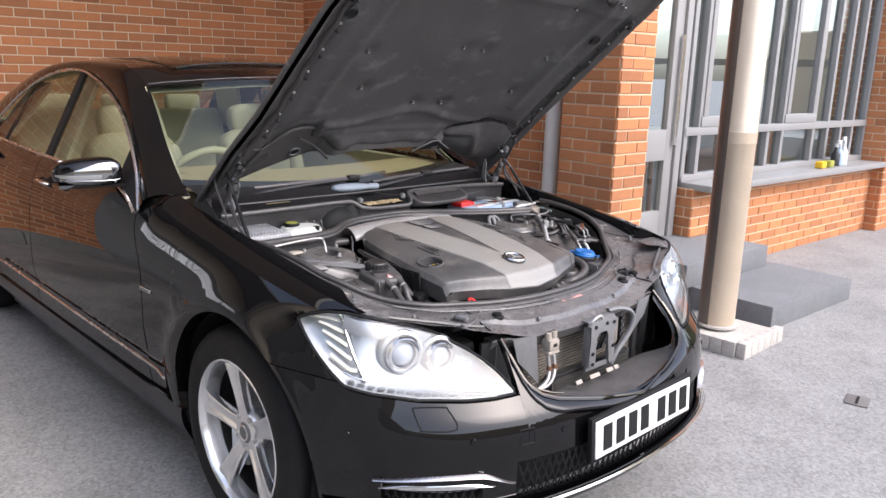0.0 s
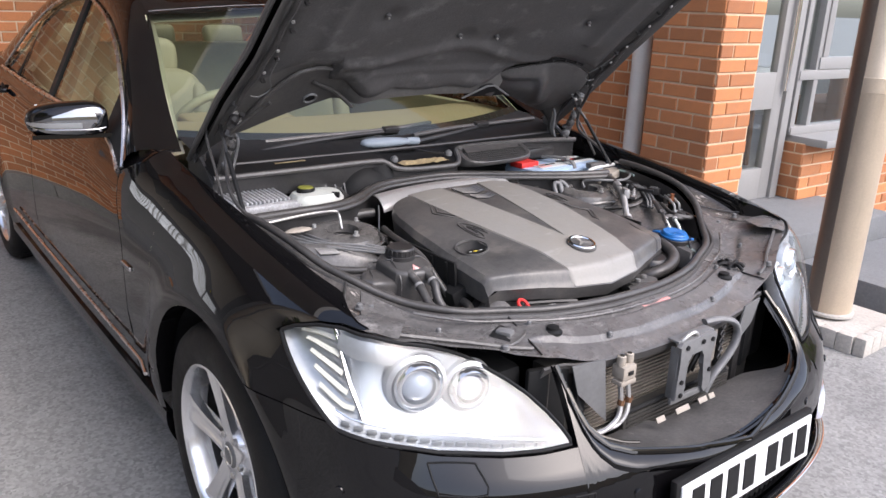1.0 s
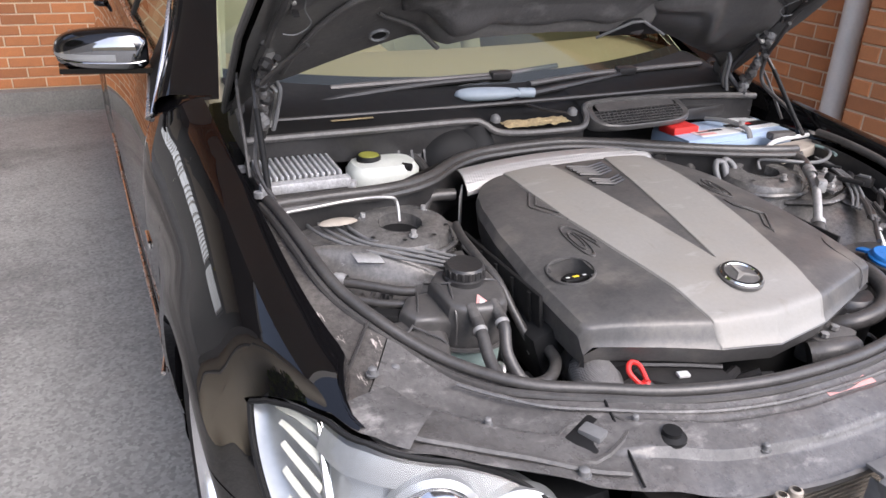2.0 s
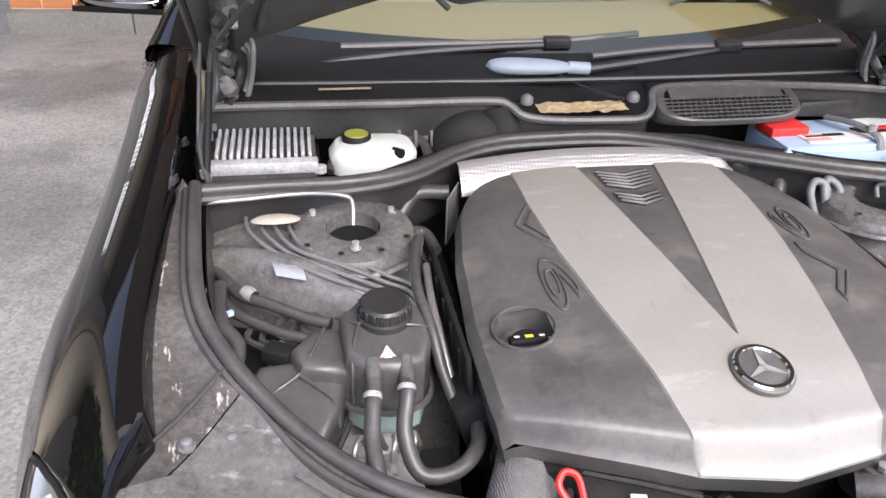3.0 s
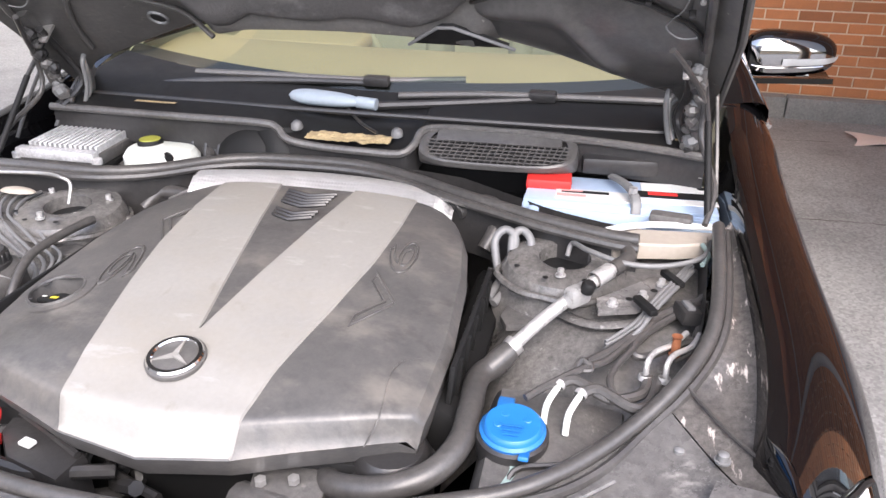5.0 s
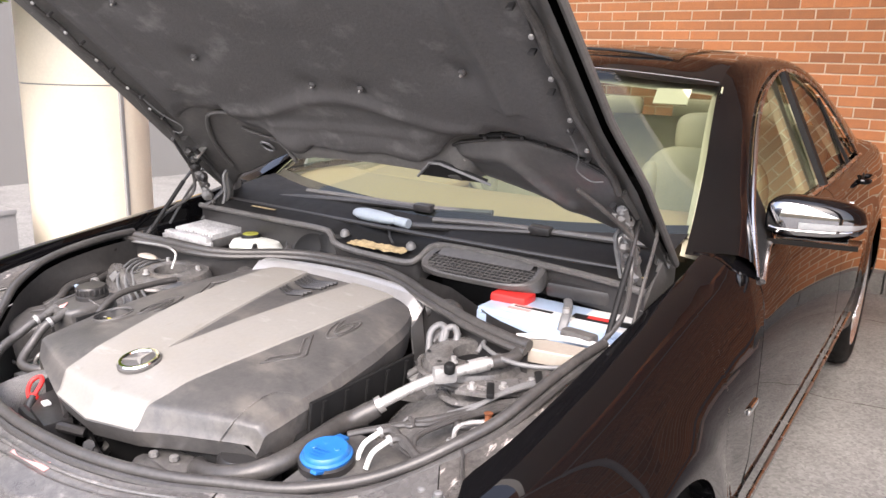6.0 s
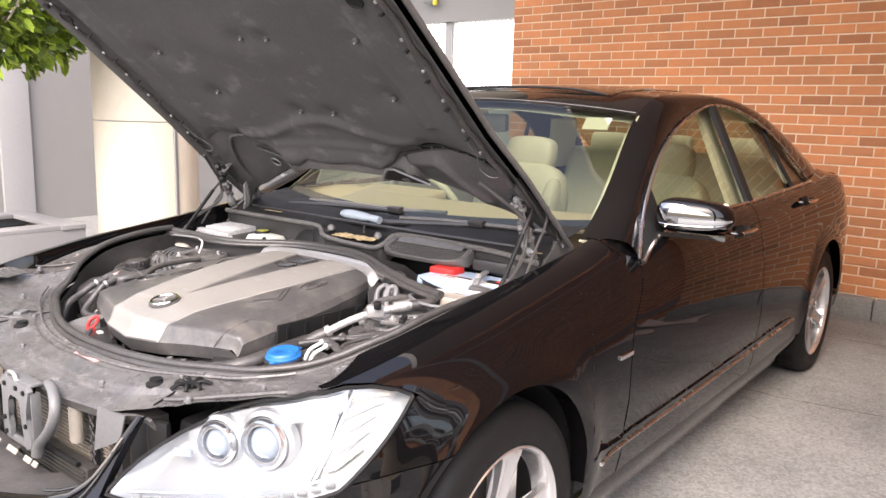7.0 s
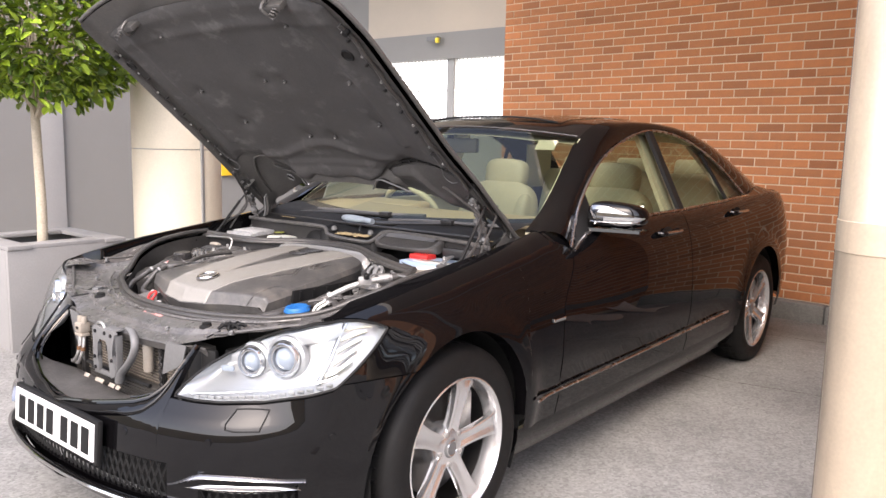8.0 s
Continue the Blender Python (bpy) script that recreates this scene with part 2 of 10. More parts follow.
M = dict(
    brick=brick_material(),
    mortar=pbr("mortar", (0.671, 0.533, 0.370), 0.95, var=0.12, scale=3, fine=200, bump=0.4),
    # round patches: oil staining, and shade on the yard put into the colour
    ground=concrete_material("yard_concrete", (0.262, 0.259, 0.253), dark_patches=((-1.85, 3.6, 0.55, 0.6), (-2.0, 1.9, 0.75, 0.68), (-2.9, 5.2, 0.9, 0.8), (0.9, 4.4, 0.7, 0.85), (1.35, 2.5, 0.5, 0.88), (1.6, 1.2, 0.35, 0.85), (0.3, -1.6, 0.5, 0.85))),
    kerb=concrete_material("kerb_concrete", (0.22, 0.215, 0.20), 0.2),
    step=concrete_material("step_concrete", (0.17, 0.175, 0.18), 0.12, 0.12),
    plinth=concrete_material("plinth_concrete", (0.46, 0.43, 0.39), 0.15, 0.15),
    render=pbr("grey_render", (0.23, 0.225, 0.215), 0.9, var=0.06, scale=1.2, fine=120, bump=0.15),
    sandwall=pbr("sand_wall", (0.36, 0.29, 0.20), 0.9, var=0.1, scale=0.5, fine=60, bump=0.1),
    poststrip=pbr("post_side_strip", (0.17, 0.14, 0.115), 0.4, 0.4, var=0.1, scale=4, bump=0.04),
    creamwall=pbr("cream_wall", (0.47, 0.41, 0.335), 0.9, var=0.06, scale=0.7, fine=60, bump=0.1),
    greystrip=pbr("grey_wall_strip", (0.36, 0.355, 0.35), 0.8, var=0.05, scale=1, fine=60, bump=0.05),
    soffit=pbr("white_soffit", (0.74, 0.71, 0.66), 0.8, var=0.04, scale=1, fine=60, bump=0.05),
    cream=pbr("cream_column_paint", (0.72, 0.64, 0.50), 0.45, var=0.06, scale=2, fine=90, bump=0.05),
    steel=pbr("brushed_post_steel", (0.62, 0.51, 0.38), 0.36, 0.45, var=0.08, scale=3, fine=120, bump=0.06),
    greyframe=pbr("grey_frame_paint", (0.27, 0.267, 0.258), 0.45, var=0.05, bump=0.03),
    pipe=pbr("white_pipe_plastic", (0.72, 0.68, 0.62), 0.45, var=0.06, scale=4, bump=0.03),
    darkroom=pbr("dark_room", (0.22, 0.21, 0.20), 0.8, bump=0),
    roomwall=pbr("room_wall", (0.62, 0.60, 0.56), 0.8, bump=0.02),
    winglass=clear("window_glass", (0.88, 0.91, 0.90), 0.05),
    paint=pbr("black_metallic_paint", (0.0032, 0.0030, 0.0034), 0.5, 0.0, var=0.1, scale=3, fine=700, bump=0.0, coat=1.0, spec=0.0),
    paint_inner=pbr("black_inner_paint", (0.012, 0.012, 0.013), 0.32, 0.0, var=0.25, scale=7, fine=130, bump=0.10, dust=0.16),
    scuffed=pbr("scuffed_wing_paint", (0.008, 0.008, 0.009), 0.25, 0.0, var=0.2, scale=9, fine=130, bump=0.06, dust=0.55, dust_color=(0.36, 0.33, 0.30)),
    baypaint=pbr("dusty_bay_paint", (0.014, 0.014, 0.015), 0.24, 0.0, var=0.25, scale=9, fine=130, bump=0.06, dust=0.64, dust_color=(0.38, 0.36, 0.335)),
    panelmetal=pbr("dusty_lock_panel", (0.020, 0.020, 0.021), 0.28, 0.0, var=0.25, scale=8, fine=120, bump=0.12, dust=0.54, dust_color=(0.40, 0.38, 0.36)),
    finmetal=pbr("pale_cast_fins", (0.58, 0.58, 0.58), 0.5, 0.3, var=0.35, scale=26, fine=160, bump=0.3, dust=0.35, dust_color=(0.22, 0.205, 0.19)),
    mirrorchrome=pbr("dark_chrome", (0.36, 0.36, 0.36), 0.05, 1.0, var=0.02, bump=0.0),
    smokechrome=pbr("smoked_chrome", (0.085, 0.080, 0.072), 0.10, 1.0, var=0.05, bump=0.0),
    # emission stands in for daylight behind the far panes
    glowpane=pbr("glowing_window", (0.9, 0.93, 0.95), 0.6, emit=1.4, var=0.05, bump=0.0),
    hoodback=pbr("hood_inner_paint", (0.050, 0.049, 0.048), 0.40, 0.0, var=0.2, scale=6, fine=120, bump=0.1, dust=0.3),
    felt=pbr("insulation_felt", (0.052, 0.050, 0.050), 0.75, var=0.2, scale=4, fine=150, bump=0.3, dust=0.11),
    plastic=pbr("black_trim_plastic", (0.011, 0.011, 0.012), 0.36, var=0.18, scale=8, fine=150, bump=0.10, dust=0.12),
    dusty=pbr("dusty_black_plastic", (0.022, 0.022, 0.023), 0.36, var=0.2, scale=9, fine=120, bump=0.12, dust=0.50, dust_color=(0.34, 0.32, 0.295)),
    tankplastic=pbr("moulded_tank_plastic", (0.034, 0.033, 0.033), 0.33, var=0.12, scale=5, fine=140, bump=0.05, dust=0.30, dust_color=(0.34, 0.32, 0.295)),
    cover=pbr("engine_cover_plastic", (0.044, 0.044, 0.045), 0.38, var=0.08, scale=4, fine=140, bump=0.09, dust=0.30),
    silver=pbr("engine_cover_silver", (0.238, 0.231, 0.216), 0.5, 0.1, var=0.07, scale=7, fine=120, bump=0.08, dust=0.3, dust_color=(0.36, 0.33, 0.285)),
    rubber=pbr("seal_rubber", (0.017, 0.017, 0.018), 0.36, var=0.25, scale=9, fine=120, bump=0.10, dust=0.30),
    tyre=pbr("tyre_rubber", (0.006, 0.006, 0.0062), 0.62, var=0.2, scale=8, fine=180, bump=0.2, dust=0.03, spec=0.22),
    alloy=pbr("silver_alloy", (0.78, 0.78, 0.78), 0.22, 0.85, var=0.05, scale=6, fine=90, bump=0.02, coat=0.3),
    trimchrome=pbr("brushed_trim_chrome", (0.62, 0.59, 0.57), 0.27, 1.0, var=0.03, bump=0.0),
    chrome=pbr("chrome", (0.80, 0.79, 0.77), 0.07, 1.0, var=0.02, bump=0.0),
    dullmetal=pbr("dull_aluminium", (0.55, 0.54, 0.52), 0.42, 0.8, var=0.15, scale=12, fine=160, bump=0.2, dust=0.3),
    whitemetal=pbr("cast_aluminium", (0.46, 0.455, 0.445), 0.45, 0.5, var=0.15, scale=14, fine=160, bump=0.2, dust=0.25),
    rusty=pbr("rusty_steel", (0.20, 0.10, 0.05), 0.75, 0.3, var=0.3, scale=20, fine=120, bump=0.3),
    copper=pbr("copper_tube", (0.50, 0.20, 0.10), 0.4, 0.8, var=0.15, bump=0.05),
    foil=pbr("heat_shield_foil", (0.62, 0.61, 0.60), 0.42, 0.8, var=0.08, scale=20, fine=300, bump=0.3),
    brightfoil=pbr("smooth_heat_shield", (0.70, 0.69, 0.68), 0.38, 0.75, var=0.08, scale=12, fine=160, bump=0.12),
    frontwall=pbr("pale_sand_wall", (0.74, 0.60, 0.40), 0.9, var=0.1, scale=0.5, fine=60, bump=0.1),
    disc=pbr("brake_disc", (0.09, 0.088, 0.086), 0.35, 0.9, var=0.1, bump=0.05),
    glass=clear("car_glass", (0.55, 0.61, 0.53), 0.05),
    sideglass=clear("tinted_side_glass", (0.55, 0.60, 0.51), 0.05),
    roofglass=clear("tinted_roof_glass", (0.55, 0.58, 0.55), 0.05),
    lampglass=clear("lamp_lens", (0.97, 0.98, 0.98), 0.045),
    reflector=pbr("lamp_reflector", (0.66, 0.66, 0.66), 0.12, 0.95, var=0.03, bump=0.0),
    lampwhite=pbr("lamp_housing", (0.42, 0.43, 0.43), 0.34, 0.7, var=0.08, scale=9, bump=0.02),
    amber=pbr("amber_plastic", (0.55, 0.54, 0.46), 0.25, var=0.05, bump=0.02),
    bulbglass=pbr("projector_lens", (0.25, 0.29, 0.34), 0.04, 0.0, var=0.05, bump=0, coat=1.0),
    leather=pbr("cream_leather", (0.45, 0.42, 0.29), 0.5, var=0.08, scale=5, fine=160, bump=0.15),
    leather_dark=pbr("dark_cabin_plastic", (0.05, 0.047, 0.045), 0.6, var=0.1, bump=0.1),
    lining=pbr("cream_headlining", (0.50, 0.46, 0.34), 0.9, var=0.05, bump=0.05),
    dash=pbr("tan_dashboard", (0.42, 0.33, 0.20), 0.55, var=0.08, scale=4, fine=160, bump=0.1),
    plate=pbr("plate_white", (0.82, 0.82, 0.81), 0.35, var=0.02, bump=0.0),
    black=pbr("plain_black", (0.010, 0.010, 0.010), 0.6, var=0.1, bump=0.02, spec=0.25),
    white=pbr("white_plastic", (0.62, 0.62, 0.60), 0.45, var=0.05, bump=0.03),
    tank=pbr("translucent_tank", (0.68, 0.70, 0.64), 0.45, var=0.08, scale=12, bump=0.03, dust=0.2),
    greentank=pbr("coolant_tank_green", (0.24, 0.33, 0.31), 0.45, var=0.12, bump=0.05, dust=0.3),
    blue=pbr("blue_cap_plastic", (0.014, 0.135, 0.40), 0.42, var=0.06, bump=0.05),
    paleblue=pbr("battery_blue", (0.36, 0.46, 0.60), 0.42, var=0.05, bump=0.03),
    red=pbr("red_plastic", (0.62, 0.03, 0.025), 0.42, var=0.06, bump=0.03),
    pink=pbr("faded_label_pink", (0.62, 0.30, 0.28), 0.6, var=0.1, bump=0),
    yellow=pbr("yellow_mark", (0.78, 0.62, 0.05), 0.5, var=0.05, bump=0),
    signyellow=pbr("yellow_sign", (0.85, 0.50, 0.02), 0.5, var=0.04, bump=0),
    yellowcap=pbr("yellow_cap", (0.32, 0.32, 0.05), 0.5, var=0.1, bump=0.05),
    sponge=pbr("pollen_debris", (0.40, 0.31, 0.17), 0.95, var=0.35, scale=20, fine=160, bump=0.8),
    bluegrey=pbr("blue_grey_handle", (0.30, 0.35, 0.39), 0.45, var=0.06, bump=0.05, dust=0.15),
    radiator=pbr("radiator_core", (0.030, 0.028, 0.025), 0.55, 0.3, var=0.25, scale=8, fine=120, bump=0.2, dust=0.12),
    condenser=pbr("dusty_condenser", (0.20, 0.172, 0.14), 0.6, 0.3, var=0.3, scale=12, fine=160, bump=0.2, dust=0.2),
    greycover=pbr("grey_bracket", (0.145, 0.148, 0.15), 0.55, 0.2, var=0.15, scale=9, bump=0.1, dust=0.25),
    beige=pbr("beige_connector", (0.32, 0.28, 0.23), 0.55, var=0.12, bump=0.1, dust=0.3),
    braid=pbr("braided_hose", (0.16, 0.155, 0.15), 0.75, var=0.3, scale=30, fine=420, bump=1.0),
    bark=pbr("pale_bark", (0.46, 0.40, 0.31), 0.9, var=0.2, scale=14, bump=0.4),
    soil=pbr("soil", (0.06, 0.05, 0.04), 0.95, var=0.3, scale=20, bump=0.8),
    planter=pbr("grey_planter", (0.27, 0.265, 0.26), 0.6, var=0.07, scale=3, bump=0.08),
    card=pbr("tan_foam_sheet", (0.62, 0.52, 0.45), 0.85, var=0.08, bump=0.1),
    tray=pbr("drain_iron", (0.16, 0.15, 0.14), 0.7, 0.3, var=0.2, bump=0.3),
)


def leaf_material():
    m = pbr("laurel_leaf", (0.14, 0.23, 0.038), 0.45, var=0.25, scale=4, fine=60, bump=0.05)
    nt = m.node_tree
    b = nt.nodes["Principled BSDF"]
    base = b.inputs["Base Color"].links[0].from_socket
    g = nt.nodes.new("ShaderNodeNewGeometry")
    cr = nt.nodes.new("ShaderNodeValToRGB")
    cr.color_ramp.elements[0].color = (0.45, 0.5, 0.5, 1)
    cr.color_ramp.elements[1].color = (2.4, 2.0, 1.0, 1)
    nt.links.new(g.outputs["Random Per Island"], cr.inputs[0])
    mx = nt.nodes.new("ShaderNodeMix")
    mx.data_type, mx.blend_type = "RGBA", "MULTIPLY"
    mx.inputs["Factor"].default_value = 1
    nt.links.new(base, mx.inputs["A"])
    nt.links.new(cr.outputs[0], mx.inputs["B"])
    nt.links.new(mx.outputs["Result"], b.inputs["Base Color"])
    b.inputs["Subsurface Weight"].default_value = 0.15
    b.inputs["Subsurface Radius"].default_value = (0.02, 0.03, 0.01)
    return m


def scratch(m, color, stretch, amount, lo=0.66, hi=0.72):
    """Adds scuffs and scratches that run one way."""
    nt = m.node_tree
    b = nt.nodes["Principled BSDF"]
    base = b.inputs["Base Color"].links[0].from_socket
    mp = nt.nodes.new("ShaderNodeMapping")
    mp.inputs["Scale"].default_value = stretch
    nt.links.new(nt.nodes.new("ShaderNodeTexCoord").outputs["Object"], mp.inputs["Vector"])
    n = nt.nodes.new("ShaderNodeTexNoise")
    n.inputs["Scale"].default_value, n.inputs["Detail"].default_value, n.inputs["Roughness"].default_value = 1.0, 5.0, 0.65
    nt.links.new(mp.outputs[0], n.inputs["Vector"])
    r = nt.nodes.new("ShaderNodeMapRange")
    r.inputs["From Min"].default_value, r.inputs["From Max"].default_value = lo, hi
    r.inputs["To Min"].default_value, r.inputs["To Max"].default_value = 0.0, amount
    nt.links.new(n.outputs["Fac"], r.inputs["Value"])
    mx = nt.nodes.new("ShaderNodeMix")
    mx.data_type = "RGBA"
    nt.links.new(r.outputs["Result"], mx.inputs["Factor"])
    nt.links.new(base, mx.inputs["A"])
    mx.inputs["B"].default_value = (*color, 1)
    nt.links.new(mx.outputs["Result"], b.inputs["Base Color"])


scratch(M["scuffed"], (0.58, 0.52, 0.47), (60, 14, 30), 0.85, 0.60, 0.67)
scratch(M["panelmetal"], (0.55, 0.52, 0.49), (14, 26, 30), 0.42, 0.58, 0.74)
scratch(M["baypaint"], (0.46, 0.45, 0.44), (26, 40, 30), 0.35, 0.64, 0.72)
scratch(M["felt"], (0.17, 0.165, 0.16), (7, 9, 9), 0.6, 0.56, 0.70)
scratch(M["steel"], (0.36, 0.27, 0.17), (7, 7, 1.2), 0.4, 0.5, 0.7)
scratch(M["dusty"], (0.42, 0.40, 0.37), (55, 30, 30), 0.3, 0.64, 0.72)
scratch(M["cover"], (0.26, 0.24, 0.22), (16, 40, 20), 0.24, 0.62, 0.74)
scratch(M["silver"], (0.255, 0.23, 0.19), (5, 9, 5), 0.4, 0.46, 0.70)
scratch(M["cover"], (0.19, 0.172, 0.150), (6, 9, 6), 0.55, 0.50, 0.68)
scratch(M["cover"], (0.022, 0.022, 0.023), (9, 14, 9), 0.5, 0.56, 0.68)
scratch(M["silver"], (0.17, 0.155, 0.13), (24, 14, 18), 0.45, 0.62, 0.74)
scratch(M["silver"], (0.34, 0.33, 0.315), (9, 26, 9), 0.5, 0.58, 0.66)
scratch(M["hoodback"], (0.40, 0.37, 0.33), (40, 60, 40), 0.5, 0.66, 0.74)
scratch(M["whitemetal"], (0.16, 0.15, 0.14), (60, 60, 60), 0.7, 0.55, 0.66)


def emboss(m, scale, strength):
    """Adds a regular pressed grid to a sheet material."""
    nt = m.node_tree
    v = nt.nodes.new("ShaderNodeTexVoronoi")
    v.inputs["Scale"].default_value, v.inputs["Randomness"].default_value = scale, 0.12
    nt.links.new(nt.nodes.new("ShaderNodeTexCoord").outputs["Object"], v.inputs["Vector"])
    bp = nt.nodes.new("ShaderNodeBump")
    bp.inputs["Strength"].default_value, bp.inputs["Distance"].default_value = strength, 0.003
    nt.links.new(v.outputs["Distance"], bp.inputs["Height"])
    nt.links.new(bp.outputs[0], nt.nodes["Principled BSDF"].inputs["Normal"])


emboss(M["foil"], 150, 0.25)
emboss(M["braid"], 330, 0.9)
M["leaf"] = leaf_material()
for key in ("glass", "winglass", "lampglass"):
    M[key].use_backface_culling = False


# ---- mesh helpers ----
def mesh_ob(name, bm, material, smooth=40):
    bmesh.ops.recalc_face_normals(bm, faces=bm.faces)
    me = bpy.data.meshes.new(name)
    if smooth:
        for f in bm.faces:
            f.smooth = True
        for e in bm.edges:
            e.smooth = not (len(e.link_faces) == 2 and e.calc_face_angle(0) > radians(smooth))
    bm.to_mesh(me)
    bm.free()
    me.materials.append(M[material])
    return new(name, me)


def part(name, bm, material, parent, label="", smooth=40):
    """One mesh object under a thing or under a part; the mesh is given in the world's place."""
    ob = mesh_ob(name, bm, material, smooth)
    adopt(ob, parent)
    if label:
        tagged(ob, label)
    return ob


def adopt(ob, parent):
    ob.parent = parent
    m = Matrix()
    p = parent
    while p:
        m = p.matrix_basis @ m if p.parent is None else p.matrix_parent_inverse @ p.matrix_basis @ m
        p = p.parent
    ob.matrix_parent_inverse = m.inverted()


def thing(name, at, label, category, group="", kind=""):
    e = new(name)
    e.empty_display_size = 0.1
    e.matrix_basis = Matrix.Translation(at)
    return tagged(e, label, category, group, kind)


def bm_new():
    return bmesh.new()


def add_box(bm, c, s, rot=None, bevel=0.0, seg=2):
    m = Matrix.Translation(c) @ (rot.to_4x4() if rot else Matrix()) @ Matrix.Diagonal((*s, 1))
    r = bmesh.ops.create_cube(bm, size=1, matrix=m)
    if bevel:
        edges = list({e for v in r["verts"] for e in v.link_edges})
        bmesh.ops.bevel(bm, geom=edges, offset=bevel, segments=seg, affect="EDGES", profile=0.6)
    return bm


def box(c, s, rot=None, bevel=0.0, seg=2):
    return add_box(bm_new(), c, s, rot, bevel, seg)


def turn(rx=0, ry=0, rz=0):
    return Euler((radians(rx), radians(ry), radians(rz))).to_matrix()


def add_lathe(bm, profile, at, axis=(0, 0, 1), seg=32, close=False):
    """Profile of (radius, height) turned about an axis through at."""
    q = Vector((0, 0, 1)).rotation_difference(Vector(axis)).to_matrix()
    rings = []
    for r, h in profile:
        if r < 1e-6:
            rings.append([bm.verts.new(Vector(at) + q @ Vector((0, 0, h)))])
        else:
            rings.append([bm.verts.new(Vector(at) + q @ Vector((r * math.cos(2 * math.pi * k / seg), r * math.sin(2 * math.pi * k / seg), h))) for k in range(seg)])
    pairs = list(zip(rings, rings[1:])) + ([(rings[-1], rings[0])] if close else [])
    for a, b in pairs:
        for k in range(seg):
            k2 = (k + 1) % seg
            if len(a) == 1 and len(b) == 1:
                continue
            if len(a) == 1:
                bm.faces.new((a[0], b[k], b[k2]))
            elif len(b) == 1:
                bm.faces.new((a[k], a[k2], b[0]))
            else:
                bm.faces.new((a[k], a[k2], b[k2], b[k]))
    return bm


def lathe(profile, at, axis=(0, 0, 1), seg=32, close=False):
    return add_lathe(bm_new(), profile, at, axis, seg, close)


def smooth_line(pts, n=8, closed=False):
    """Catmull-Rom through the points."""
    p = [Vector(q) for q in pts]
    out = []
    m = len(p)
    for i in range(m if closed else m - 1):
        a, b, c, d = (p[(i + k) % m] if closed else p[min(max(i + k, 0), m - 1)] for k in (-1, 0, 1, 2))
        for k in range(n):
            t = k / n
            out.append(0.5 * ((2 * b) + (c - a) * t + (2 * a - 5 * b + 4 * c - d) * t * t + (3 * b - a - 3 * c + d) * t ** 3))
    if not closed:
        out.append(p[-1])
    return out


def add_tube(bm, pts, r, seg=8, n=6, closed=False, flat=1.0, cap=True):
    """A round bar or hose along a smooth line; r may be a list."""
    line = smooth_line(pts, n, closed) if n else [Vector(q) for q in pts]
    m = len(line)
    up = Vector((0, 0, 1))
    rings = []
    last = None
    for i, c in enumerate(line):
        a, b = (line[(i - 1) % m], line[(i + 1) % m]) if closed else (line[max(i - 1, 0)], line[min(i + 1, m - 1)])
        d = (b - a).normalized()
        side = d.cross(up)
        if last is not None:
            side = last - d * last.dot(d)
        elif side.length < 1e-3:
            side = d.cross(Vector((1, 0, 0)))
        side.normalize()
        last = side
        above = side.cross(d)
        rr = r if not isinstance(r, (list, tuple)) else r[0] + (r[-1] - r[0]) * i / max(1, m - 1)
        rings.append([bm.verts.new(c + rr * (math.cos(2 * math.pi * k / seg) * side + flat * math.sin(2 * math.pi * k / seg) * above)) for k in range(seg)])
    for i in range(m if closed else m - 1):
        a, b = rings[i], rings[(i + 1) % m]
        for k in range(seg):
            bm.faces.new((a[k], a[(k + 1) % seg], b[(k + 1) % seg], b[k]))
    if cap and not closed:
        bm.faces.new(rings[0][::-1])
        bm.faces.new(rings[-1])
    return bm


def tube(pts, r, seg=8, n=6, closed=False, flat=1.0):
    return add_tube(bm_new(), pts, r, seg, n, closed, flat)


def add_sheet(bm, f, us, vs, thick=0.0, closed_u=False):
    """A surface f(u, v) -> point over the given steps; thick > 0 gives it a back and edges."""
    grid = [[Vector(f(u, v)) for v in vs] for u in us]
    nu, nv = len(us), len(vs)
    top = [[bm.verts.new(p) for p in row] for row in grid]
    for i in range(nu - 1):
        for j in range(nv - 1):
            bm.faces.new((top[i][j], top[i + 1][j], top[i + 1][j + 1], top[i][j + 1]))
    if thick:
        back = []
        for i in range(nu):
            row = []
            for j in range(nv):
                du = grid[min(i + 1, nu - 1)][j] - grid[max(i - 1, 0)][j]
                dv = grid[i][min(j + 1, nv - 1)] - grid[i][max(j - 1, 0)]
                n = du.cross(dv)
                n = n.normalized() if n.length > 1e-12 else Vector((0, 0, 1))
                row.append(bm.verts.new(grid[i][j] - n * thick))
            back.append(row)
        for i in range(nu - 1):
            for j in range(nv - 1):
                bm.faces.new((back[i][j], back[i][j + 1], back[i + 1][j + 1], back[i + 1][j]))
        for i in range(nu - 1):
            bm.faces.new((top[i][0], back[i][0], back[i + 1][0], top[i + 1][0]))
            bm.faces.new((top[i][-1], top[i + 1][-1], back[i + 1][-1], back[i][-1]))
        for j in range(nv - 1):
            bm.faces.new((top[0][j], top[0][j + 1], back[0][j + 1], back[0][j]))
            bm.faces.new((top[-1][j], back[-1][j], back[-1][j + 1], top[-1][j + 1]))
    return bm


def sheet(f, us, vs, thick=0.0):
    return add_sheet(bm_new(), f, us, vs, thick)


def steps(a, b, n):
    return [a + (b - a) * k / n for k in range(n + 1)]


